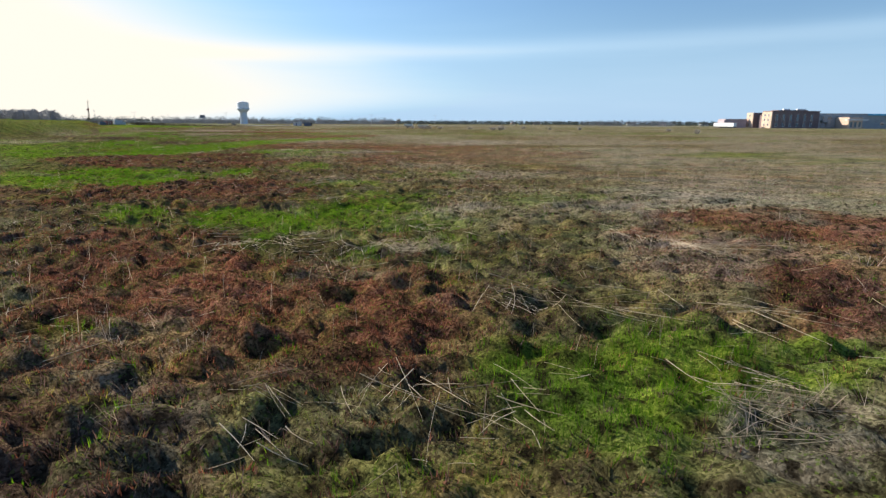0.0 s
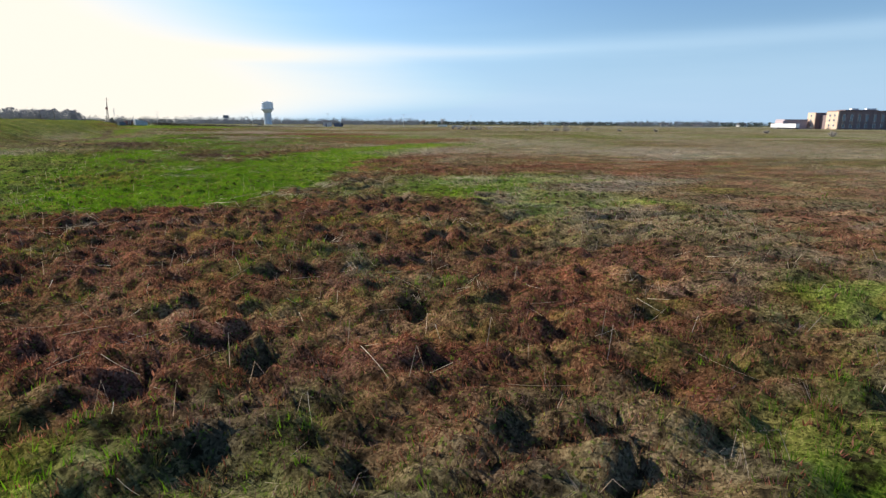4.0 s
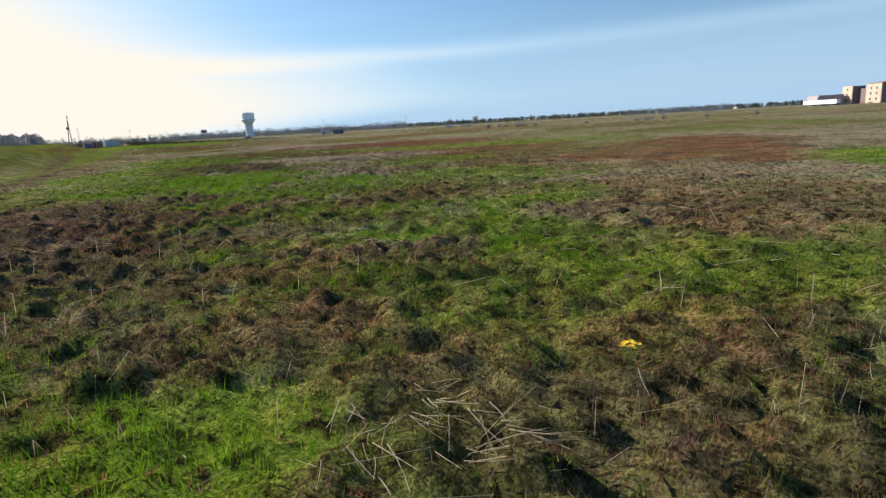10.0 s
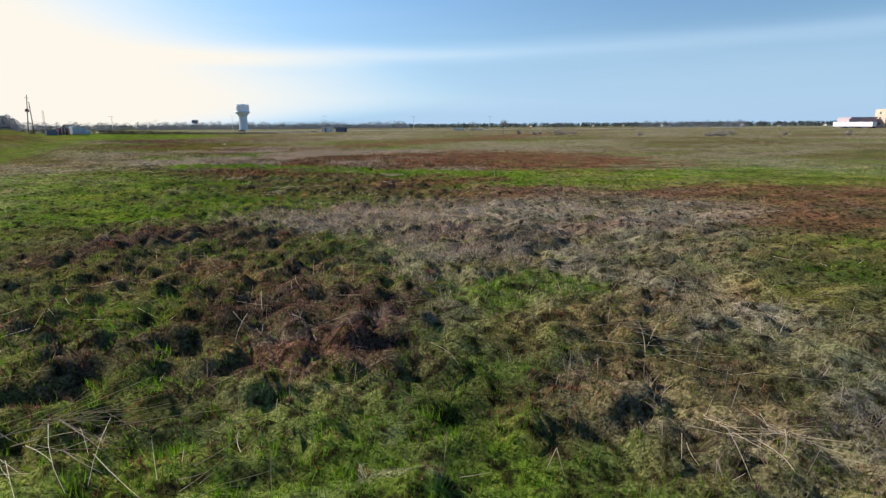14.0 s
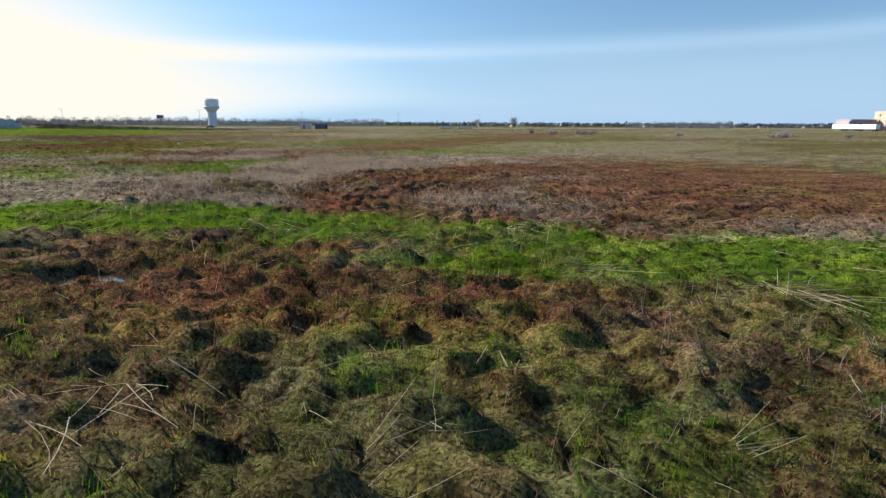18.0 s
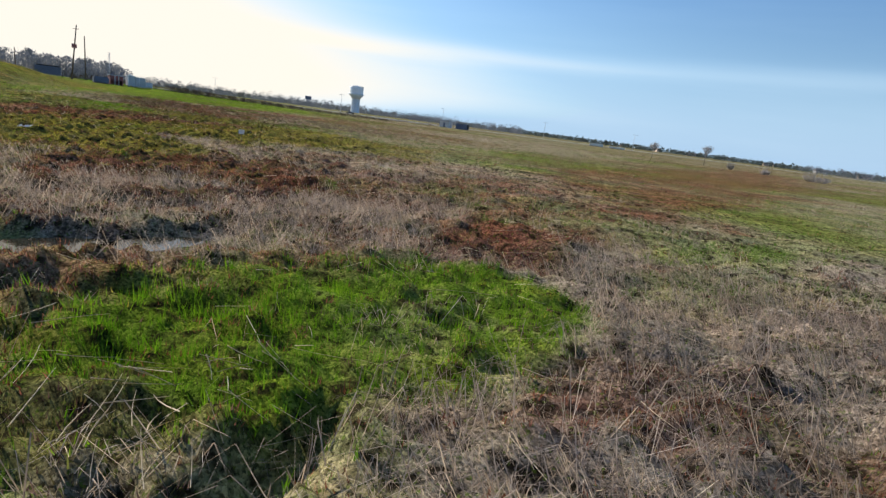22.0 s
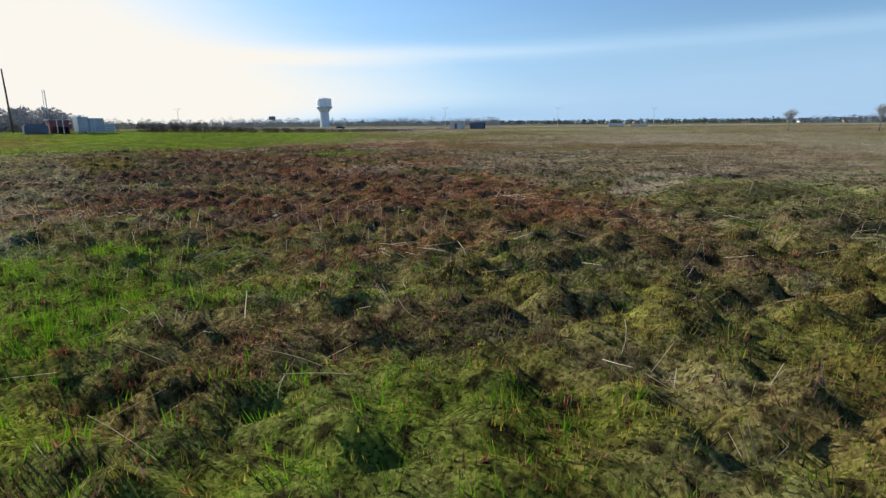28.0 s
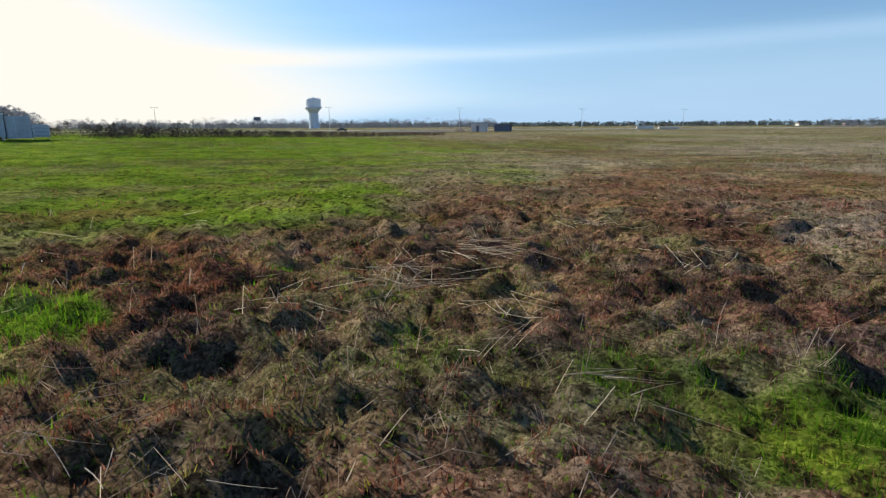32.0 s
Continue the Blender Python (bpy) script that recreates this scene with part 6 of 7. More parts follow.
straw_bundle(-56.25, 136.00, 6, 0.72, 11)
straw_bundle(-62.37, 144.32, 12, 0.64, 17)
straw_bundle(-62.23, 143.82, 55, 0.45, 17)
straw_bundle(-66.88, 159.36, -27, 0.73, 17)
straw_bundle(-66.97, 158.16, 106, 0.59, 22)
straw_bundle(-67.57, 158.62, 24, 0.55, 13)
straw_bundle(-97.64, 198.73, 29, 0.45, 17)
straw_bundle(-93.73, 205.83, -65, 1.19, 19)
straw_bundle(-95.47, 199.04, -73, 0.45, 6, 0.12, 0.06)
straw_bundle(-95.18, 199.10, -28, 0.61, 13)
straw_bundle(-101.38, 202.19, -30, 0.80, 17)
straw_bundle(-100.54, 201.97, -19, 0.45, 8, 0.12, 0.06)
straw_bundle(-98.40, 202.52, -49, 0.45, 8, 0.12, 0.06)
straw_bundle(-104.49, 211.10, -10, 0.45, 22)
straw_bundle(-104.85, 210.38, -23, 0.45, 13)
straw_bundle(-101.68, 210.36, 14, 0.56, 8, 0.12, 0.06)
straw_bundle(-98.07, 214.59, -93, 1.14, 19)
straw_bundle(-103.56, 209.75, -31, 0.45, 11)
straw_bundle(-106.39, 222.89, -16, 1.19, 8, 0.12, 0.06)
straw_bundle(-106.06, 216.98, 15, 0.53, 30)
straw_bundle(-103.83, 218.97, -94, 0.87, 17)
straw_bundle(-110.27, 229.72, -29, 1.13, 13)
straw_bundle(-104.52, 217.29, -71, 0.45, 11)
straw_bundle(-111.16, 228.24, -53, 1.08, 35)
straw_bundle(-111.13, 227.61, 39, 0.75, 26)
straw_bundle(-110.34, 229.64, -29, 1.26, 17)
straw_bundle(-108.12, 232.26, -38, 0.85, 19)
straw_bundle(-110.23, 225.75, 3, 0.45, 11)
straw_bundle(-109.91, 226.74, -57, 0.66, 15)
straw_bundle(-110.64, 223.88, 14, 0.45, 13)
straw_bundle(-107.17, 229.40, -71, 0.62, 17)
straw_bundle(-109.43, 225.08, 16, 0.76, 13)
straw_bundle(-112.62, 224.16, 28, 0.45, 15)
straw_bundle(-112.32, 226.83, -38, 0.73, 15)


# ---- building helpers ----
def part(name, bm, material, parent=None, label=""):
    me = bpy.data.meshes.new(name)
    bm.to_mesh(me)
    bm.free()
    me.materials.append(material)
    ob = new(name, me)
    if parent is not None:
        ob.parent = parent
    if label:
        tagged(ob, label)
    return ob


def thing(name, m, label, category, group="", kind=""):
    ob = new(name)
    ob.matrix_world = m
    return tagged(ob, label, category, group, kind)


def box(bm, x0, y0, z0, x1, y1, z1, bevel=0.0):
    m = Matrix.LocRotScale(((x0 + x1) / 2, (y0 + y1) / 2, (z0 + z1) / 2), None, (x1 - x0, y1 - y0, z1 - z0))
    made = bmesh.ops.create_cube(bm, size=1.0, matrix=m)
    if bevel:
        edges = list({e for v in made["verts"] for e in v.link_edges})
        bmesh.ops.bevel(bm, geom=edges, offset=bevel, segments=2, affect="EDGES")
    return bm


def cube(x0, y0, z0, x1, y1, z1, bevel=0.0):
    return box(bmesh.new(), x0, y0, z0, x1, y1, z1, bevel)


def lathe(profile, sides=32, flute=0.0):
    """A round body from (radius, height) pairs; flute: depth of upright ribs."""
    bm = bmesh.new()
    rings = []
    for r, z in profile:
        ring = []
        for k in range(sides):
            rr = r * (1 - flute * (k % 2))
            ring.append(bm.verts.new((rr * math.cos(2 * math.pi * k / sides), rr * math.sin(2 * math.pi * k / sides), z)))
        rings.append(ring)
    for a, b in zip(rings, rings[1:]):
        for k in range(sides):
            f = bm.faces.new((a[k], a[(k + 1) % sides], b[(k + 1) % sides], b[k]))
            f.smooth = flute == 0
    bm.faces.new(rings[0][::-1])
    bm.faces.new(rings[-1])
    return bm


def rod(bm, p, q, r0, r1, sides=6):
    """A tapered round bar from p to q."""
    p, q = Vector(p), Vector(q)
    m = (q - p).to_track_quat("Z", "Y").to_matrix()
    rings = []
    for at, r in ((p, r0), (q, r1)):
        rings.append([bm.verts.new(at + m @ Vector((r * math.cos(2 * math.pi * k / sides), r * math.sin(2 * math.pi * k / sides), 0))) for k in range(sides)])
    for k in range(sides):
        bm.faces.new((rings[0][k], rings[0][(k + 1) % sides], rings[1][(k + 1) % sides], rings[1][k])).smooth = True
    bm.faces.new(rings[0][::-1])
    bm.faces.new(rings[1])
    return bm


def floor_z(x, y):
    far = min(max((math.hypot(x + 60, y - 110) - 260) / 60, 0), 1)
    near = float(berm(np.array([x]), np.array([y]))[0] + 0.25 * (fbm(np.array([x]), np.array([y]), 16.0, 59, 2)[0] - 0.5))
    return near * (1 - far) - 0.05 * far


TANK_PAINT = surface("pale_blue_tank_paint", (0.60, 0.66, 0.72), 0.5, scale=0.5, vary=0.10)
TANK_TOP = surface("white_tank_paint", (0.80, 0.82, 0.84), 0.5, scale=0.5, vary=0.08)
TAN_BRICK = surface("tan_brick", (0.60, 0.44, 0.33), 0.85, scale=2.0)
BROWN_BRICK = surface("dark_red_brown_brick", (0.205, 0.15, 0.15), 0.85, scale=2.0)
GREY_PANEL = surface("grey_wall_panel", (0.34, 0.355, 0.37), 0.6, scale=1.0)
BLUE_ROOF = surface("blue_metal_roof", (0.10, 0.42, 0.66), 0.35, scale=1.0)
WHITE_METAL = surface("white_painted_metal", (0.80, 0.80, 0.80), 0.35, scale=2.0, vary=0.08)
GREY_METAL = surface("dull_grey_metal", (0.42, 0.45, 0.49), 0.45, scale=2.0)
DARK_METAL = surface("dark_blue_steel", (0.11, 0.13, 0.18), 0.5, scale=3.0)
SUNLIT_STEEL = surface("sunlit_white_steel", (0.90, 0.90, 0.90), 0.25, metal=0.0, scale=2.0, vary=0.05, bump=0.05)
MAROON = surface("dark_maroon_panel", (0.28, 0.10, 0.10), 0.6, scale=3.0)
BLACK = surface("black_rubber_and_shade", (0.02, 0.02, 0.022), 0.7, scale=5.0)
CONCRETE = surface("pale_concrete", (0.48, 0.46, 0.42), 0.9, scale=1.0)
WOOD_POLE = surface("weathered_pole_wood", (0.12, 0.09, 0.07), 0.9, scale=8.0)
BARK = surface("grey_brown_bark", (0.17, 0.145, 0.13), 0.95, scale=4.0)
TWIG = surface("brown_bare_twigs", (0.30, 0.27, 0.25), 0.95, scale=5.0)
BRUSH = surface("dark_brown_brush", (0.085, 0.060, 0.045), 0.95, scale=3.0)
CEDAR = surface("dark_cedar_green", (0.025, 0.045, 0.025), 0.9, scale=5.0)
ROOFING = surface("grey_shingle", (0.14, 0.13, 0.13), 0.9, scale=3.0)
SIDING = surface("pale_siding", (0.62, 0.60, 0.56), 0.7, scale=2.0)
LITTER = surface("white_plastic_film", (0.66, 0.65, 0.63), 0.7, scale=12.0, vary=0.06)
PETAL = surface("yellow_petal", (0.85, 0.55, 0.02), 0.6, scale=30.0)
LEAF = surface("weed_leaf", (0.09, 0.17, 0.02), 0.6, scale=20.0)


def glass(name, tint):
    m, nt, out = mat_base(name)
    b = nt.nodes.new("ShaderNodeBsdfPrincipled")
    b.inputs["Base Color"].default_value = (*tint, 1)
    b.inputs["Roughness"].default_value = 0.08
    b.inputs["Specular IOR Level"].default_value = 0.8
    nt.links.new(b.outputs[0], out.inputs[0])
    return m


WINDOW_GLASS = glass("window_glass", (0.10, 0.13, 0.16))


def water_material():
    m, nt, out = mat_base("shallow_water")
    b = nt.nodes.new("ShaderNodeBsdfPrincipled")
    b.inputs["Base Color"].default_value = (0.03, 0.028, 0.02, 1)
    b.inputs["Roughness"].default_value = 0.06
    n = nt.nodes.new("ShaderNodeTexNoise")
    n.inputs["Scale"].default_value = 9.0
    co = nt.nodes.new("ShaderNodeTexCoord")
    nt.links.new(co.outputs["Object"], n.inputs["Vector"])
    bp = nt.nodes.new("ShaderNodeBump")
    bp.inputs["Strength"].default_value, bp.inputs["Distance"].default_value = 0.12, 0.02
    nt.links.new(n.outputs["Fac"], bp.inputs["Height"])
    nt.links.new(bp.outputs["Normal"], b.inputs["Normal"])
    nt.links.new(b.outputs[0], out.inputs[0])
    return m


WATER = water_material()

# ---- pools between the tussocks ----
for k, (px, py, a, b, turn) in enumerate(PUDDLES):
    bm = bmesh.new()
    rim = []
    for j in range(28):
        q = 2 * math.pi * j / 28
        r = 1.32 + 0.20 * noise.noise(Vector((math.cos(q) * 1.7, math.sin(q) * 1.7, k * 3.1)))
        rim.append(bm.verts.new((a * r * math.cos(q), b * r * math.sin(q), 0)))
    bm.faces.new(rim)
    pool = part("water", bm, WATER)
    pool.matrix_world = pose(px, py, -0.035, 0, 0, turn)
    tagged(pool, "shallow rain puddle between wet tussocks", "puddle", "puddles", "structure")

# ---- water tower ----
tower = thing("water_tower", pose(-271.3, 782.1, 0), "pale blue-grey water tower with a wide white-topped drum", "water tower")
part("stem", lathe([(5.4, -1), (4.9, 1.5), (4.7, 8), (4.7, 15.0)], 48, 0.03), TANK_PAINT, tower, "fluted pale blue stem")
part("bowl", lathe([(4.7, 15.0), (5.6, 16.8), (7.4, 18.6), (8.1, 19.4)], 36), TANK_PAINT, tower)
part("rim", lathe([(8.1, 19.4), (8.5, 19.7), (8.5, 20.6), (7.6, 20.9)], 36), TANK_PAINT, tower)
part("drum", lathe([(7.6, 20.9), (7.6, 27.6), (7.3, 28.1)], 48, 0.015), TANK_TOP, tower, "white ribbed drum")
part("roof", lathe([(7.3, 28.1), (4.0, 28.9), (0.6, 29.3)], 36), TANK_TOP, tower)
part("vent", lathe([(0.6, 29.3), (0.6, 29.9), (0.2, 30.1)], 12), TANK_TOP, tower)
part("door", cube(-0.6, -5.35, 0, 0.6, -4.85, 2.3), GREY_METAL, tower)
bm = bmesh.new()
for k in range(24):
    q, q2 = 2 * math.pi * k / 24, 2 * math.pi * (k + 1) / 24
    rod(bm, (7.2 * math.cos(q), 7.2 * math.sin(q), 28.1), (7.2 * math.cos(q), 7.2 * math.sin(q), 29.1), 0.05, 0.05, 4)
    rod(bm, (7.2 * math.cos(q), 7.2 * math.sin(q), 29.1), (7.2 * math.cos(q2), 7.2 * math.sin(q2), 29.1), 0.05, 0.05, 4)
part("railing", bm, GREY_METAL, tower)


# ---- school on the east side ----
def window(parent, x, y, z, w, h, facing="south"):
    """A window set in a wall that faces south or west."""
    if facing == "south":
        fr = cube(x - w / 2 - 0.15, y - 0.10, z - 0.15, x + w / 2 + 0.15, y + 0.05, z + h + 0.15)
        gl = cube(x - w / 2, y - 0.14, z, x + w / 2, y - 0.06, z + h)
    else:
        fr = cube(x - 0.10, y - w / 2 - 0.15, z - 0.15, x + 0.05, y + w / 2 + 0.15, z + h + 0.15)
        gl = cube(x - 0.14, y - w / 2, z, x - 0.06, y + w / 2, z + h)
    win = part("window", fr, SIDING, parent, "tall window in a pale frame")
    part("pane", gl, WINDOW_GLASS, win)


school = thing("school_building", pose(263, 465, -0.05), "three-storey brown and tan brick school with a flat roof", "building")
part("main_wing", cube(0.3, 0.3, -0.5, 38.5, 13.9, 13.0), BROWN_BRICK, school, "dark brown brick wing with tall windows")
part("corner_wall", cube(0, 0, -0.5, 0.9, 14, 13.0), TAN_BRICK, school, "tan brick end wall")
part("parapet", cube(0.5, -0.15, 13.0, 38.7, 14.1, 13.7), BROWN_BRICK, school)
part("raised_roof", cube(6.0, 2.0, 13.7, 30.0, 12.0, 14.3), BROWN_BRICK, school)
part("stair_tower", cube(0.2, 27, -0.5, 9, 37, 12.6), BROWN_BRICK, school)
part("stair_wall", cube(-0.5, 26.9, -0.5, 0.2, 37, 12.7), TAN_BRICK, school, "tan brick stair wall")
part("link", cube(4, 13.9, -0.5, 9, 27, 10.5), BROWN_BRICK, school)
part("rear_wing", cube(41.5, 8, -0.5, 83, 34, 12.0), GREY_PANEL, school, "long grey panelled rear wing")
part("gym_wing", cube(83, 10, -0.5, 130, 34, 10.4), GREY_PANEL, school)
part("rear_roof", cube(83, 8, 10.4, 132, 36, 11.9), BLUE_ROOF, school, "bright blue metal roof")
part("entrance_block", cube(57, -8, -0.5, 68, 8, 8.8), TAN_BRICK, school, "tan brick entrance block")
part("entrance_canopy", cube(54, -10, 6.4, 71, -8.004, 7.1), WHITE_METAL, school)
for k, w in ((11.0, 5.0), (22.0, 7.0)):
    part("roof_unit", cube(k, 3, 14.3, k + w, 6, 15.3, 0.15), WHITE_METAL, school, "white rooftop air unit")
for z, h in ((6.0, 4.6), (1.4, 2.4)):
    for k in range(6):
        window(school, 4.5 + k * 5.6, 0.3, z, 1.7, h)
for z in (2.0, 5.8, 9.4):
    window(school, 0, 4.0, z, 1.8, 1.6, "west")
    window(school, 0, 9.5, z, 1.8, 1.6, "west")
    window(school, -0.5, 32.0, z, 1.6, 1.6, "west")
for k in range(6):
    window(school, 46 + k * 6.2, 8, 7.2, 3.2, 2.4)
for k in range(3):
    window(school, 59 + k * 3.4, -8, 1.0, 1.8, 4.2)
low_hall = thing("low_building", pose(241, 497, -0.05), "low mauve-grey building behind the white truck trailers", "building")
part("wall", cube(0, 0, -0.5, 19, 12, 6.4), surface("mauve_brick", (0.44, 0.36, 0.38), 0.85), low_hall)
part("roof", cube(0.8, -0.4, 6.4, 19.4, 12.4, 7.4), surface("mauve_roof_panel", (0.38, 0.32, 0.34), 0.7), low_hall)


def truck_trailer(x, y, turn):
    t = thing("truck_trailer", pose(x, y, -0.05, 0, 0, turn), "white box truck trailer parked before the school", "trailer", "white truck trailers")
    part("box_body", cube(-6.6, -1.3, 1.1, 6.6, 1.3, 4.0, 0.06), WHITE_METAL, t)
    part("chassis", cube(-6.2, -0.5, 0.75, 6.2, 0.5, 1.1), BLACK, t)
    for wx in (-5.2, -4.0, 4.6):
        for wy in (-1.1, 1.1):
            bm = bmesh.new()
            rod(bm, (wx, wy - 0.18, 0.5), (wx, wy + 0.18, 0.5), 0.5, 0.5, 16)
            part("wheel", bm, BLACK, t)
    part("landing_leg", cube(2.6, -0.7, 0.0, 2.8, 0.7, 1.0), GREY_METAL, t)


for k in range(3):
    truck_trailer(235.0 + 1.1 * k, 471.6 + k * 13.9, 86)


# ---- bare trees and shrubs ----
def bare_tree(bm, base, h, spread, depth, seed, r=None, twiggy=4):
    """A leafless tree: a tapered trunk that forks again and again into fine twigs."""
    rnd = random.Random(seed)

    def grow(p, way, length, rad, level):
        q = p + way * length
        rod(bm, p, q, rad, rad * 0.62, 6 if level > 1 else 3)
        if level == 0:
            return
        for _ in range(twiggy if level < depth else twiggy + 1):
            w = (way + Vector((rnd.uniform(-1, 1), rnd.uniform(-1, 1), rnd.uniform(-0.25, 0.7))) * spread).normalized()
            grow(p + way * length * rnd.uniform(0.45, 1.0), w, length * rnd.uniform(0.55, 0.8), rad * 0.55, level - 1)

    grow(Vector(base), Vector((rnd.uniform(-0.08, 0.08), rnd.uniform(-0.08, 0.08), 1)).normalized(), h * 0.34, r or h * 0.025, depth)
    return bm


def tree_thing(x, y, h, spread, seed, label, name="bare_tree", category="tree", depth=4):
    t = thing(name, pose(x, y, floor_z(x, y) - 0.1), label, category, "bare trees and shrubs on the field")
    bm = bmesh.new()
    rod(bm, (0, 0, 0), (0.015 * h, 0, h * 0.34), h * 0.022, h * 0.014, 8)
    part("trunk", bm, BARK, t)
    bm = bmesh.new()
    rnd = random.Random(seed)
    for k in range(5):
        q = 6.283 * k / 5 + rnd.uniform(-0.4, 0.4)
        bare_tree(bm, (0.010 * h, 0, h * rnd.uniform(0.16, 0.32)), h * rnd.uniform(0.85, 1.05), spread, depth, seed * 7 + k, h * 0.009, 4)
    part("crown", bm, TWIG, t, "crown of fine bare twigs")


def shrub(x, y, w, h, seed, label="low leafless grey-brown shrub on the field"):
    t = thing("shrub", pose(x, y, floor_z(x, y) - 0.05), label, "shrub", "bare trees and shrubs on the field")
    bm = bmesh.new()
    rnd = random.Random(seed)
    for k in range(int(26 + w * 8)):
        q, r = rnd.uniform(0, 6.283), w * 0.5 * math.sqrt(rnd.random())
        p = Vector((math.cos(q) * r, math.sin(q) * r, 0))
        top = p * 1.25 + Vector((rnd.uniform(-0.2, 0.2), rnd.uniform(-0.2, 0.2), h * rnd.uniform(0.5, 1.0) * (1.1 - 0.5 * r / (w * 0.5))))
        rod(bm, p * 0.5, top, 0.034, 0.016, 3)
        for _ in range(5):
            m = p * 0.5 + (top - p * 0.5) * rnd.uniform(0.35, 1.0)
            rod(bm, m, m + Vector((rnd.uniform(-0.5, 0.5), rnd.uniform(-0.5, 0.5), rnd.uniform(-0.1, 0.5))) * h * 0.35, 0.024, 0.012, 3)
    part("crown", bm, TWIG, t)


tree_thing(-24.2, 303.3, 5.0, 0.85, 3, "small leafless tree standing alone on the dry field")
tree_thing(-34.3, 315.1, 4.6, 1.1, 5, "wide leafless young tree on the dry field")
for k, (x, y, h) in enumerate(((301.5, 462.0, 7.5), (308.0, 466.0, 6.0), (322.0, 459.0, 5.0), (343.0, 452.0, 5.5), (362.0, 455.0, 5.0))):
    tree_thing(x, y, h, 0.9, 41 + k, "leafless grey ornamental tree before the school")
for k, (x, y) in enumerate(((259.0, 468.5), (258.0, 490.0), (311.0, 461.0), (327.0, 452.5))):
    shrub(x, y, 4.0, 1.9, 90 + k, "dark clipped shrub at the foot of the school")
for k, (x, y, w, h) in enumerate(((24.2, 244.5, 4.2, 2.2), (20.5, 243.0, 3.0, 1.5), (-9.8, 279.7, 3.0, 2.2), (-7.5, 281.0, 3.2, 1.4), (-16.0, 287.0, 2.0, 1.6),
                                  (-19.0, 300.0, 1.8, 1.8), (-2.0, 292.0, 2.6, 1.3), (73.9, 168.1, 1.6, 1.7), (36.0, 262.0, 2.4, 1.6), (47.0, 255.0, 2.0, 1.4),
                                  (58.0, 246.0, 1.8, 1.5), (12.0, 268.0, 2.0, 1.2), (88.0, 225.0, 2.2, 1.4), (-12.5, 296.0, 1.6, 1.3))):
    shrub(x, y, w, h, 20 + k)


# ---- site trailers, shed, containers and poles by the bank ----
def ribbed(parent, material, x0, y0, z0, x1, y1, z1, step=0.3, deep=0.04):
    """A steel box body with upright ribs on its front."""
    body = part("body", cube(x0, y0, z0, x1, y1, z1, 0.02), material, parent)
    k = x0 + step / 2
    while k < x1 - 0.08:
        part("rib", cube(k - 0.06, y0 - deep, z0 + 0.1, k + 0.06, y0 - 0.002, z1 - 0.1), material, body)
        k += step
    return body


row = pose(-154.7, 270.9, floor_z(-156, 270), 0, 0, 52) @ Matrix.Scale(0.8, 4)
cabin = thing("site_cabin", row, "white ribbed metal site cabin on blocks", "cabin")
ribbed(cabin, GREY_METAL, 0, 0, 0.35, 1.7, 2.5, 2.9)
# The sun's glare on this end is put into the panel's brighter white.
part("end_panel", cube(-0.12, 0.0, 0.3, -0.004, 2.5, 2.9), SUNLIT_STEEL, cabin, "white end panel, coloured bright as if sunlit")
for k in range(8):
    part("rib", cube(-0.15, 0.08, 0.42 + k * 0.31, -0.121, 2.42, 0.47 + k * 0.31), GREY_METAL, cabin)
part("roof", cube(-0.2, -0.12, 2.9, 1.8, 2.62, 3.02), WHITE_METAL, cabin)
part("door", cube(0.5, -0.06, 0.4, 1.3, -0.045, 2.4), GREY_METAL, cabin)
for bx in (0.2, 1.3):
    part("block", cube(bx, 0.2, -0.1, bx + 0.3, 2.3, 0.35), CONCRETE, cabin)
part("roof_box", cube(0.3, 0.6, 3.02, 0.9, 1.3, 3.30), WHITE_METAL, cabin)
part("roof_pipe", rod(bmesh.new(), (1.3, 1.0, 3.02), (1.3, 1.0, 3.4), 0.06, 0.06, 8), GREY_METAL, cabin)
cabin2 = thing("storage_container", row @ pose(1.85, 0.3, 0), "grey steel storage container beside the white cabin", "container")
ribbed(cabin2, GREY_METAL, 0, 0, 0.15, 2.5, 2.4, 2.75, 0.25)
part("door", cube(0.15, -0.09, 0.3, 1.15, -0.045, 2.6), GREY_METAL, cabin2)
part("lock_bar", rod(bmesh.new(), (0.9, -0.11, 0.3), (0.9, -0.11, 2.6), 0.025, 0.025, 6), WHITE_METAL, cabin2)
cabin3 = thing("equipment_box", row @ pose(4.4, 0.4, 0) @ Matrix.Scale(0.85, 4), "low pale metal equipment box with rails", "equipment")
part("body", cube(0, 0, 0.3, 2.1, 2.0, 2.1, 0.05), GREY_METAL, cabin3)
for z in (0.7, 1.2, 1.7):
    part("rail", rod(bmesh.new(), (-0.1, -0.15, z), (2.2, -0.15, z), 0.04, 0.04, 6), WHITE_METAL, cabin3)
for bx in (0.1, 2.0):
    part("post", rod(bmesh.new(), (bx, -0.15, -0.1), (bx, -0.15, 1.8), 0.04, 0.04, 6), WHITE_METAL, cabin3)

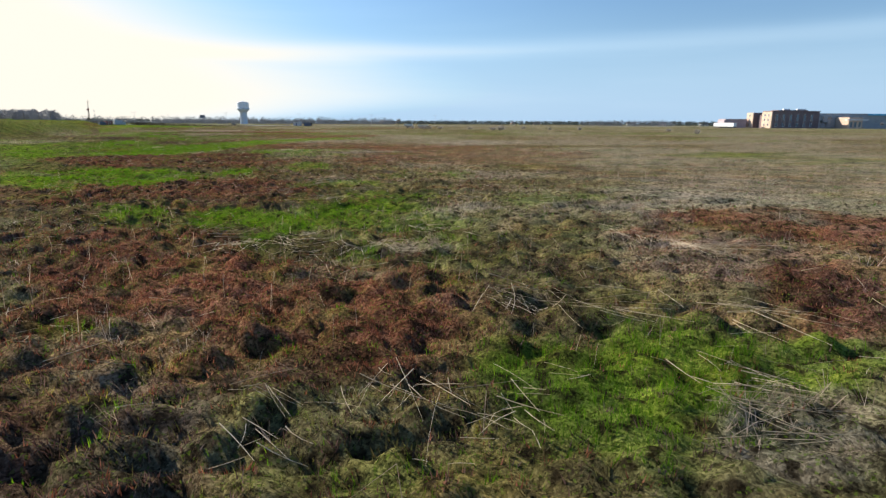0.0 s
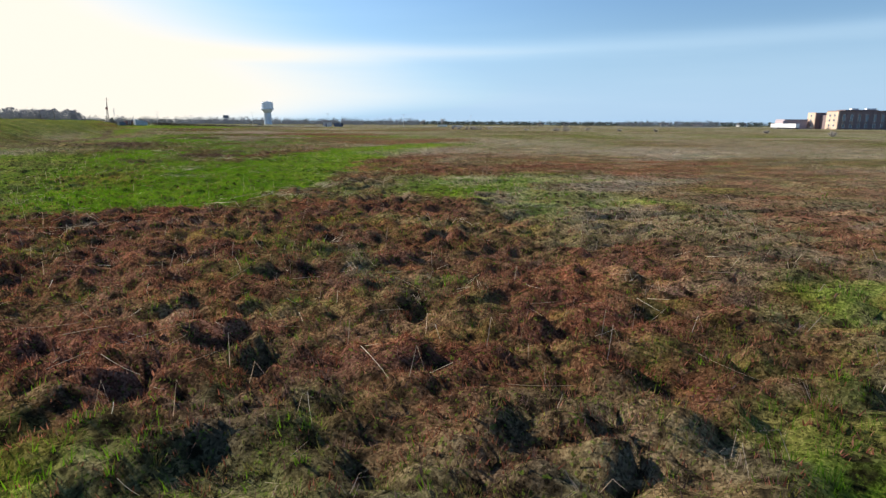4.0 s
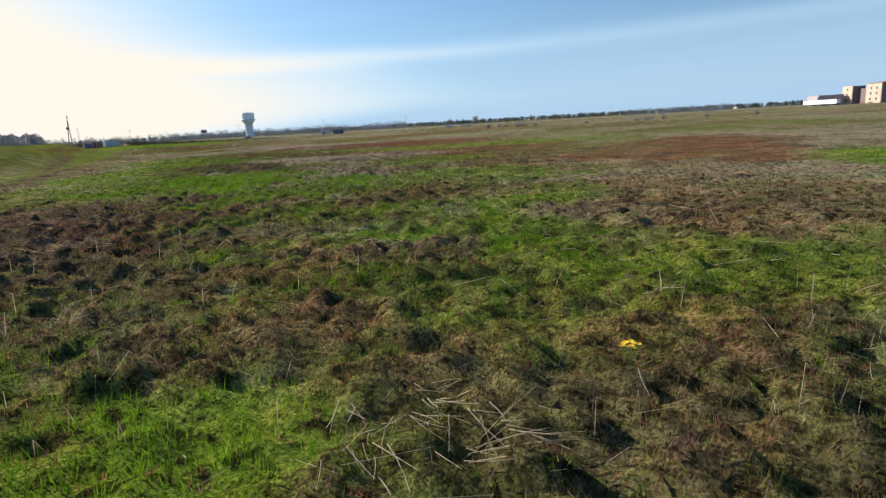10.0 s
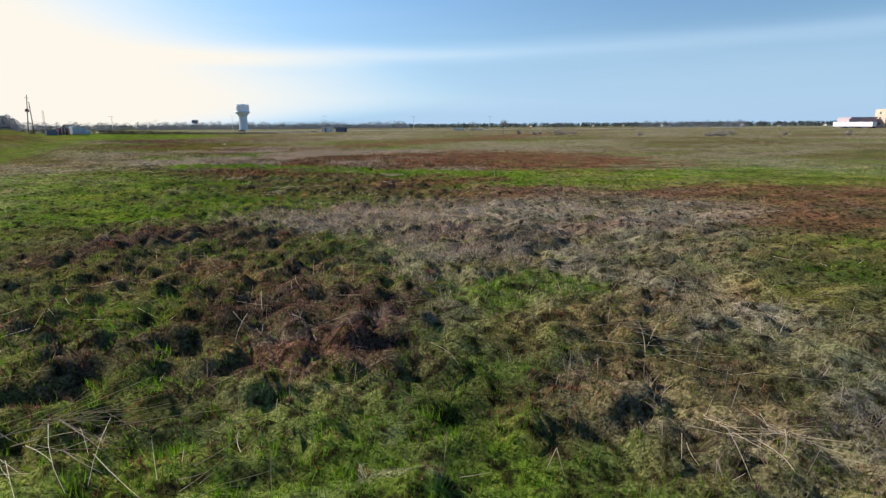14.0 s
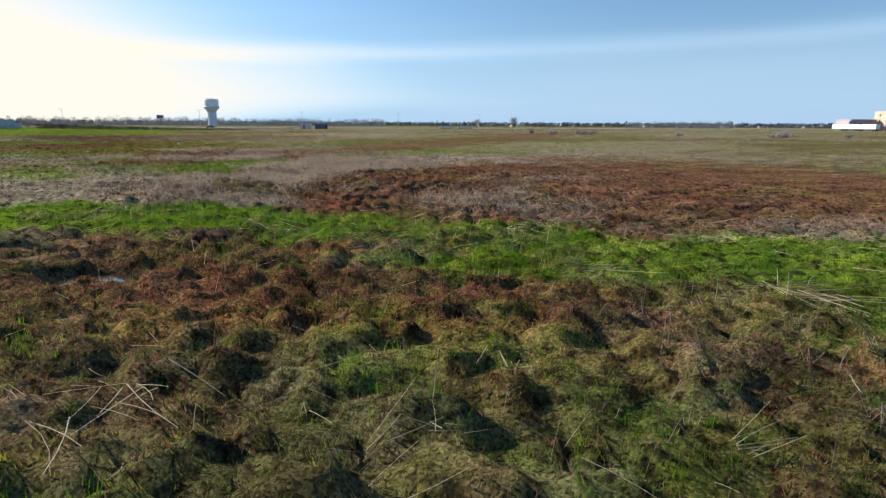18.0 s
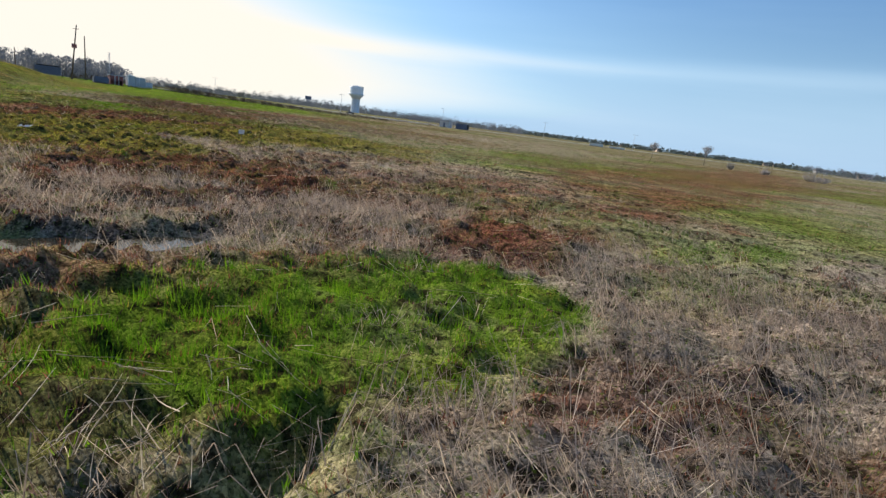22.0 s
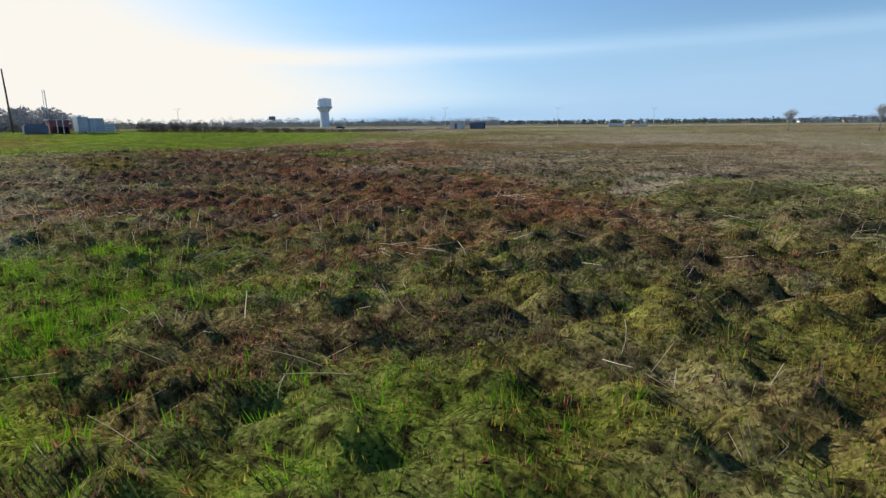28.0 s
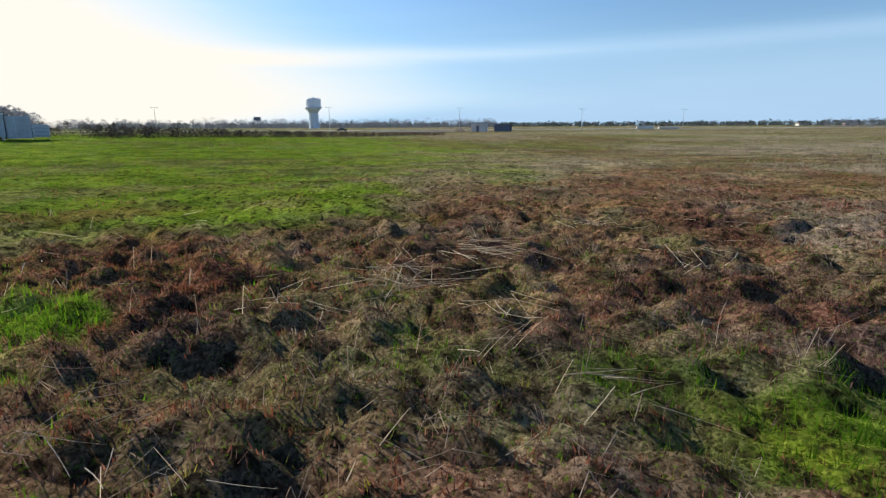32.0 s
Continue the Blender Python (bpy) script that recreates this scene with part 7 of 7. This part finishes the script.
shed = thing("open_shed", row @ pose(-3.9, 1.9, 0), "open-fronted dark maroon shed with a grey roof", "shed")
part("back_wall", cube(0, 2.6, -0.1, 2.9, 2.75, 2.4), MAROON, shed)
part("side_wall", cube(-0.12, 0, -0.1, 0.0, 2.75, 2.4), MAROON, shed)
part("side_wall", cube(2.9, 0, -0.1, 3.02, 2.75, 2.4), MAROON, shed)
part("front_board", cube(0.0, 0.02, 1.2, 2.9, 0.08, 2.4), MAROON, shed)
part("roof", cube(-0.3, -0.4, 2.4, 3.2, 3.0, 2.55), GREY_METAL, shed)
for bx in (0.05, 1.0, 1.95, 2.85):
    part("post", cube(bx - 0.07, -0.14, -0.1, bx + 0.07, 0.0, 2.4), WHITE_METAL if bx in (1.0, 1.95) else MAROON, shed)
pallet_stack = thing("covered_stack", row @ pose(-8.0, 1.0, 0), "dark covered stack of building material", "stack")
part("cover", cube(0, 0, 0, 3.6, 2.2, 1.7, 0.25), DARK_METAL, pallet_stack)
part("board", cube(-0.1, -0.1, -0.1, 3.7, 2.3, 0.12), WOOD_POLE, pallet_stack)

skip = thing("waste_container", pose(-178.8, 275.3, floor_z(-178.8, 275.3) + 0.35, 0, 0, 40) @ Matrix.Scale(0.78, 4), "dark blue steel waste container by the bank", "container")
ribbed(skip, DARK_METAL, -3.2, -1.2, 0.2, 3.2, 1.2, 2.3, 0.8, 0.1)
part("rim", cube(-3.3, -1.3, 2.3, 3.3, 1.3, 2.45), DARK_METAL, skip)
part("tarp", cube(-2.9, -1.1, 2.45, 2.9, 1.1, 2.7, 0.1), BLACK, skip)


def utility_pole(x, y, h, lean_x, label, fittings=0, box_at=0.0):
    """A wooden pole; lean_x: metres its top stands out of plumb."""
    g = floor_z(x, y)
    p = thing("utility_pole", pose(x, y, g), label, "pole", "poles by the bank")
    top = Vector((-lean_x * 0.80, -lean_x * 0.60, h))
    part("mast", rod(bmesh.new(), (0, 0, -0.5), top, 0.17, 0.10, 10), WOOD_POLE, p)
    for k in range(fittings):
        at = top * (0.93 - 0.09 * k)
        part("cross_arm", rod(bmesh.new(), at + Vector((-0.45, -0.35, 0)), at + Vector((0.45, 0.35, 0)), 0.05, 0.05, 6), WOOD_POLE, p)
    if box_at:
        part("control_box", box(bmesh.new(), top.x * box_at / h - 0.40, top.y * box_at / h - 0.30, box_at, top.x * box_at / h + 0.40, top.y * box_at / h + 0.30, box_at + 0.85, 0.04), MAROON, p, "dark control box on the mast")


utility_pole(-164.2, 265.8, 11.2, -1.0, "tall dark pole with a box hung half way up", 1, 6.5)
utility_pole(-168.6, 274.8, 9.6, 0.2, "bare leaning wooden pole")
utility_pole(-223.0, 275.0, 16.0, 2.6, "tall leaning wooden pole beyond the bank", 1)
utility_pole(-193.6, 276.4, 7.0, 0.6, "short wooden pole beyond the bank")
utility_pole(-231.4, 318.3, 8.0, 0.3, "short wooden pole beyond the bank")
mast = thing("lattice_mast", pose(-176, 291, floor_z(-176, 291)), "slim steel lattice mast", "mast")
for dx, dy in ((-0.25, 0), (0.25, 0), (0, 0.4)):
    part("leg", rod(bmesh.new(), (dx, dy, -0.2), (dx * 0.8, dy * 0.8, 7.6), 0.04, 0.04, 6), GREY_METAL, mast)
for k in range(12):
    s = 1 if k % 2 else -1
    part("brace", rod(bmesh.new(), (-0.24 * s, 0, k * 0.62), (0.24 * s, 0, k * 0.62 + 0.62), 0.025, 0.025, 4), GREY_METAL, mast)


def cedar(x, y, h, seed):
    t = thing("cedar_bush", pose(x, y, floor_z(x, y)), "small dark upright evergreen bush", "shrub", "evergreens beyond the bank")
    rnd = random.Random(seed)
    part("trunk", rod(bmesh.new(), (0, 0, -0.2), (0, 0, h * 0.4), 0.08, 0.05, 6), BARK, t)
    bm = bmesh.new()
    for k in range(240):
        f = rnd.random()
        r = (1 - f) * h * 0.28 * math.sqrt(rnd.random()) + 0.05
        q = rnd.uniform(0, 6.283)
        c = Vector((math.cos(q) * r, math.sin(q) * r, 0.1 + f * h))
        s = [bm.verts.new(c + Vector((rnd.uniform(-1, 1), rnd.uniform(-1, 1), rnd.uniform(-1, 1))) * 0.22) for _ in range(3)]
        bm.faces.new(s)
    part("foliage", bm, CEDAR, t)


for k, (x, y) in enumerate(((-216.5, 274.0), (-212.5, 276.5), (-206.0, 279.0))):
    cedar(x, y, 3.6 - 0.5 * k, 60 + k)

# ---- sheds, car, lamps and billboard along the road ----
hut = thing("pump_house", pose(-107.0, 430.0, -0.05, 0, 0, -18), "pale block pump house beside a dark container", "hut")
part("wall", cube(-5.2, -1.6, -0.3, 0, 1.6, 2.8), SIDING, hut)
part("roof", cube(-5.5, -1.9, 2.8, 0.2, 1.9, 3.1), GREY_METAL, hut)
part("door", cube(-3.2, -1.68, 0, -2.2, -1.603, 2.1), DARK_METAL, hut)
dark_box = thing("dark_container", pose(-101.0, 428.0, -0.05, 0, 0, -18), "dark steel container beside the pump house", "container")
ribbed(dark_box, DARK_METAL, -2.9, -1.3, 0, 2.9, 1.3, 2.5, 0.4)
part("door", cube(2.9, -1.1, 0.1, 2.95, 1.1, 2.4), BLACK, dark_box)
for x, y, w, h in ((-31.0, 499.0, 7.5, 1.7), (-18.5, 504.0, 9.0, 1.1)):
    block = thing("white_pallet_load", pose(x, y, -0.05, 0, 0, -10), "low white wrapped load on a far gravel yard", "building material", "white loads on the yard")
    part("wrap", cube(-w / 2, -1.2, 0.15, w / 2, 1.2, h, 0.12), SIDING, block)
    part("pallet", cube(-w / 2 - 0.1, -1.3, -0.1, w / 2 + 0.1, 1.3, 0.146), WOOD_POLE, block)
shrub(-116.5, 428.5, 3.4, 1.7, 77, "low dark shrub beside the pump house")

car = thing("parked_car", pose(-165.4, 453.2, 0.02, 0, 0, 15), "small dark car on the far road", "car")
bm = cube(-2.2, -0.88, 0.35, 2.2, 0.88, 0.85, 0.12)
part("body", bm, BLACK, car)
part("cabin", cube(-1.2, -0.78, 0.85, 1.1, 0.78, 1.42, 0.18), WINDOW_GLASS, car)
for wx in (-1.35, 1.35):
    for wy in (-0.8, 0.8):
        part("wheel", rod(bmesh.new(), (wx, wy - 0.12, 0.32), (wx, wy + 0.12, 0.32), 0.32, 0.32, 14), BLACK, car)


def street_lamp(x, y, h):
    p = thing("street_lamp", pose(x, y, -0.05), "tall grey street lamp beside the far road", "lamp", "street lamps")
    part("mast", rod(bmesh.new(), (0, 0, -0.3), (0, 0, h), 0.14, 0.08, 8), GREY_METAL, p)
    part("arm", rod(bmesh.new(), (-1.0, 0, h), (1.0, 0, h), 0.05, 0.05, 6), GREY_METAL, p)
    for s in (-1, 1):
        part("head", cube(s * 1.1 - 0.4, -0.15, h - 0.1, s * 1.1 + 0.4, 0.15, h + 0.06, 0.03), GREY_METAL, p)


for x, y in ((-169.1, 448.4), (-236.0, 440.0), (-118.0, 470.0), (-62.0, 492.0), (-8.0, 515.0)):
    street_lamp(x, y, 9.5)
board = thing("billboard", pose(-343.0, 819.8, -0.05, 0, 0, 22), "dark billboard on a single post", "billboard")
part("post", rod(bmesh.new(), (0, 0, -0.5), (0, 0, 9.5), 0.45, 0.4, 10), DARK_METAL, board)
part("panel", cube(-3.6, -0.3, 8.2, 3.6, 0.3, 12.0), DARK_METAL, board)
part("catwalk", cube(-3.8, -0.9, 7.9, 3.8, -0.3, 8.1), GREY_METAL, board)

# the far road and a gravel pad
bm = bmesh.new()
lanes = [(-900, 560), (-420, 470), (-190, 462), (0, 530), (300, 640), (1200, 900)]
left, right = [], []
for k, (x, y) in enumerate(lanes):
    x0, y0 = lanes[max(k - 1, 0)]
    x1, y1 = lanes[min(k + 1, len(lanes) - 1)]
    d = Vector((x1 - x0, y1 - y0, 0)).normalized()
    n = Vector((-d.y, d.x, 0)) * 6.0
    left.append(bm.verts.new(Vector((x, y, 0.10)) + n))
    right.append(bm.verts.new(Vector((x, y, 0.10)) - n))
for k in range(len(lanes) - 1):
    bm.faces.new((right[k], right[k + 1], left[k + 1], left[k]))
ext = bmesh.ops.extrude_face_region(bm, geom=bm.faces[:])
bmesh.ops.translate(bm, verts=[v for v in ext["geom"] if isinstance(v, bmesh.types.BMVert)], vec=(0, 0, 0.12))
road = part("road", bm, CONCRETE)
tagged(road, "pale concrete road across the far side of the field", "road", kind="structure")
pad = part("gravel_pad", cube(-150, 434, -0.3, -112, 440, 0.12), CONCRETE)
tagged(pad, "pale gravel pad beside the pump house", "gravel", kind="structure")


def house(x, y, turn, w, d, h, wall, seed):
    t = thing("house", pose(x, y, -0.05, 0, 0, turn), "far single-storey house with a grey gable roof", "house", "houses along the horizon")
    part("wall", cube(-w / 2, -d / 2, -0.3, w / 2, d / 2, h), wall, t)
    bm = bmesh.new()
    v = [bm.verts.new(q) for q in ((-w / 2 - 0.6, -d / 2 - 0.6, h), (w / 2 + 0.6, -d / 2 - 0.6, h), (w / 2 + 0.6, d / 2 + 0.6, h),
                                   (-w / 2 - 0.6, d / 2 + 0.6, h), (-w / 2 - 0.3, 0, h + d * 0.36), (w / 2 + 0.3, 0, h + d * 0.36))]
    for f in ((0, 1, 5, 4), (2, 3, 4, 5), (0, 4, 3), (1, 2, 5), (3, 2, 1, 0)):
        bm.faces.new([v[k] for k in f])
    part("roof", bm, ROOFING, t)
    for k in range(3):
        win = part("window", cube(-w * 0.32 + k * w * 0.32 - 0.8, -d / 2 - 0.06, 0.9, -w * 0.32 + k * w * 0.32 + 0.8, -d / 2 - 0.004, 2.3), WINDOW_GLASS, t)


rnd = random.Random(4)
for k in range(15):
    az = radians(2 - k * 3.2 + rnd.uniform(-0.5, 0.5))
    D = rnd.uniform(980, 1300)
    house(-70 + math.sin(-az) * D, 130 + math.cos(az) * D, rnd.choice((0, 0, 90)) + rnd.uniform(-8, 8), rnd.uniform(11, 16), rnd.uniform(8, 10),
          rnd.uniform(2.6, 3.4), rnd.choice((SIDING, SIDING, TAN_BRICK, WHITE_METAL)), k)

# ---- woods on the horizon ----
def wood_row(name, label, spots, seed, material, bushy, flake=0.045, stems=1):
    """Far trees, too many to count: trunks, limbs and ragged clumps of twigs."""
    rr = np.random.default_rng(seed)
    co, tris = [], []
    base = 0
    for x, y, h in spots:
        n = bushy
        # limbs and twig clumps: thin slivers and ragged flakes
        g = floor_z(x, y)
        f = rr.uniform(0.0, 1, n) ** 0.9
        wide = h * 0.55 * np.sqrt(np.clip(1.02 - f ** 2.2, 0, 1))
        q = rr.uniform(0, 6.283, n)
        r = wide * np.sqrt(rr.uniform(0, 1, n))
        c = np.stack([x + np.cos(q) * r, y + np.sin(q) * r, g + f * h], 1)
        s = h * flake * rr.uniform(0.4, 1.4, n)
        a = c + rr.normal(0, 1, (n, 3)) * s[:, None]
        b = c + rr.normal(0, 1, (n, 3)) * s[:, None] * 0.7
        d = c + rr.normal(0, 1, (n, 3)) * s[:, None] * np.array([0.7, 0.7, 1.1])
        co.append(np.stack([a, b, d], 1).reshape(-1, 3))
        # stems and upright boughs, broad at the foot, fine at the top
        sx0, sy0 = x + rr.normal(0, 0.22, stems) * h, y + rr.normal(0, 0.22, stems) * h
        foot, top = h * (0.007 if stems == 1 else 0.022) * rr.uniform(0.6, 1.4, stems), h * rr.uniform(0.5, 0.98, stems)
        lean = rr.normal(0, 0.05, stems) * h
        co.append(np.stack([np.stack([sx0 - foot, sy0, np.full(stems, g - 0.5)], 1), np.stack([sx0 + foot, sy0, np.full(stems, g - 0.5)], 1),
                            np.stack([sx0 + lean, sy0, g + top], 1)], 1).reshape(-1, 3))
        cnt = n + stems
        tris.append(base + np.arange(cnt * 3).reshape(-1, 3))
        base += cnt * 3
    ob = new(name, mesh_of(name, np.concatenate(co), np.concatenate(tris), material))
    tagged(ob, label, "woods", kind="stuff")


def arc(n, az0, az1, d0, d1, h0, h1, seed, cx=-60, cy=110):
    rr = np.random.default_rng(seed)
    az = np.radians(rr.uniform(az0, az1, n))
    d = rr.uniform(d0, d1, n)
    return np.stack([cx - np.sin(az) * d, cy + np.cos(az) * d, rr.uniform(h0, h1, n)], 1)


# Haze over the distant woods is put into this blue-grey twig colour.
HAZED_TWIG = blades("hazed_bare_twigs", (0.115, 0.13, 0.165), (0.165, 0.182, 0.22), (0.215, 0.232, 0.27), 0.3, 0.9)
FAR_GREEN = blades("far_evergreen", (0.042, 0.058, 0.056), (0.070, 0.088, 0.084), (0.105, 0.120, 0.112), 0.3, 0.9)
wood_row("near_woods", "bare grey-brown woods beyond the bank, hazed blue-grey", arc(560, 35, 90, 400, 520, 7.5, 12.0, 2), 3, HAZED_TWIG, 300, 0.042, 8)
wood_row("west_woods", "row of leafless trees on the horizon", arc(560, 2, 42, 780, 980, 6.0, 11.0, 5), 6, HAZED_TWIG, 130, 0.036, 5)
wood_row("single_trees", "scattered tall leafless trees on the horizon", np.concatenate([arc(26, 8, 34, 720, 900, 8, 11, 7), np.array([(-386, 789, 11), (-378, 792, 12), (-394, 786, 10), (-247, 1142, 16), (-240, 1140, 14)])]), 8, HAZED_TWIG, 190, 0.022, 9)
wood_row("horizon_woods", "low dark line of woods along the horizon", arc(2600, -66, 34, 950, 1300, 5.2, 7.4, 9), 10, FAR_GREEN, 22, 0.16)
wood_row("east_woods", "brown bare woods beside the school, hazed blue-grey", arc(160, -30, -21, 580, 720, 4, 7.5, 11), 12, HAZED_TWIG, 60)
hedge_at = np.linspace(0, 1, 480)
wood_row("hedge", "dark brown leafless hedge beside the cabins", np.stack([-152 + 34 * hedge_at + rng.normal(0, 0.7, 480), 281 + 75 * hedge_at + rng.normal(0, 0.7, 480), (1.25 - 0.70 * hedge_at) * rng.uniform(0.8, 1.1, 480)], 1), 14, BRUSH, 80, 0.065)
wood_row("bramble", "dark brush round the site cabins", np.stack([rng.uniform(-188, -152, 60), rng.uniform(284, 296, 60), rng.uniform(0.9, 1.7, 60)], 1), 15, BRUSH, 150, 0.06)

# ---- small things on the field ----
sign = thing("stake_sign", pose(-77.6, 179.0, float(height(np.array([-77.6]), np.array([179.0]))[0]) - 0.03, 0, 0, 24), "small white marker sign on a thin stake", "sign")
part("stake", cube(-0.012, -0.012, -0.2, 0.012, 0.012, 0.55), WOOD_POLE, sign)
part("panel", cube(-0.12, -0.018, 0.42, 0.12, -0.013, 0.60), LITTER, sign, "plain white panel")


def film_scrap(x, y, size, turn, seed):
    """A crumpled scrap of plastic film."""
    bm = bmesh.new()
    bmesh.ops.create_grid(bm, x_segments=14, y_segments=10, size=size / 2)
    for v in bm.verts:
        v.co.y *= 0.55
        v.co.z = 0.10 * size * noise.noise(v.co * (6 / size) + Vector((seed, 0, 0))) + 0.06 * abs(noise.noise(v.co * (13 / size)))
        v.co.x *= 1 + 0.25 * noise.noise(v.co * (3 / size) + Vector((0, seed, 0)))
    bmesh.ops.solidify(bm, geom=bm.faces[:], thickness=0.003)
    ob = part("plastic_scrap", bm, LITTER)
    ob.matrix_world = pose(x, y, float(height(np.array([x]), np.array([y]))[0]) + 0.05, 8, -6, turn)
    tagged(ob, "crumpled scrap of white plastic lying in the grass", "litter", "plastic scraps")


film_scrap(-82.4, 173.0, 0.42, 30, 2.0)
film_scrap(-109.5, 217.9, 0.30, 60, 5.0)


def flower_clump(x, y, heads, seed):
    rnd = random.Random(seed)
    t = thing("flower_clump", pose(x, y, float(height(np.array([x]), np.array([y]))[0])), "clump of yellow wild flowers in the grass", "flower", "wild flowers")
    for k in range(heads):
        dx, dy, h = rnd.uniform(-0.08, 0.08), rnd.uniform(-0.08, 0.08), rnd.uniform(0.14, 0.22)
        stem = part("stem", rod(bmesh.new(), (dx * 0.4, dy * 0.4, -0.02), (dx, dy, h), 0.003, 0.002, 4), LEAF, t)
        bm = bmesh.new()
        c = Vector((dx, dy, h))
        for j in range(8):
            q, q2 = 6.283 * j / 8, 6.283 * (j + 0.8) / 8
            vs = [bm.verts.new(c), bm.verts.new(c + Vector((math.cos(q) * 0.028, math.sin(q) * 0.028, 0.008))), bm.verts.new(c + Vector((math.cos(q2) * 0.028, math.sin(q2) * 0.028, 0.008)))]
            bm.faces.new(vs)
        part("flower_head", bm, PETAL, stem)


flower_clump(-37.34, 75.81, 11, 3)
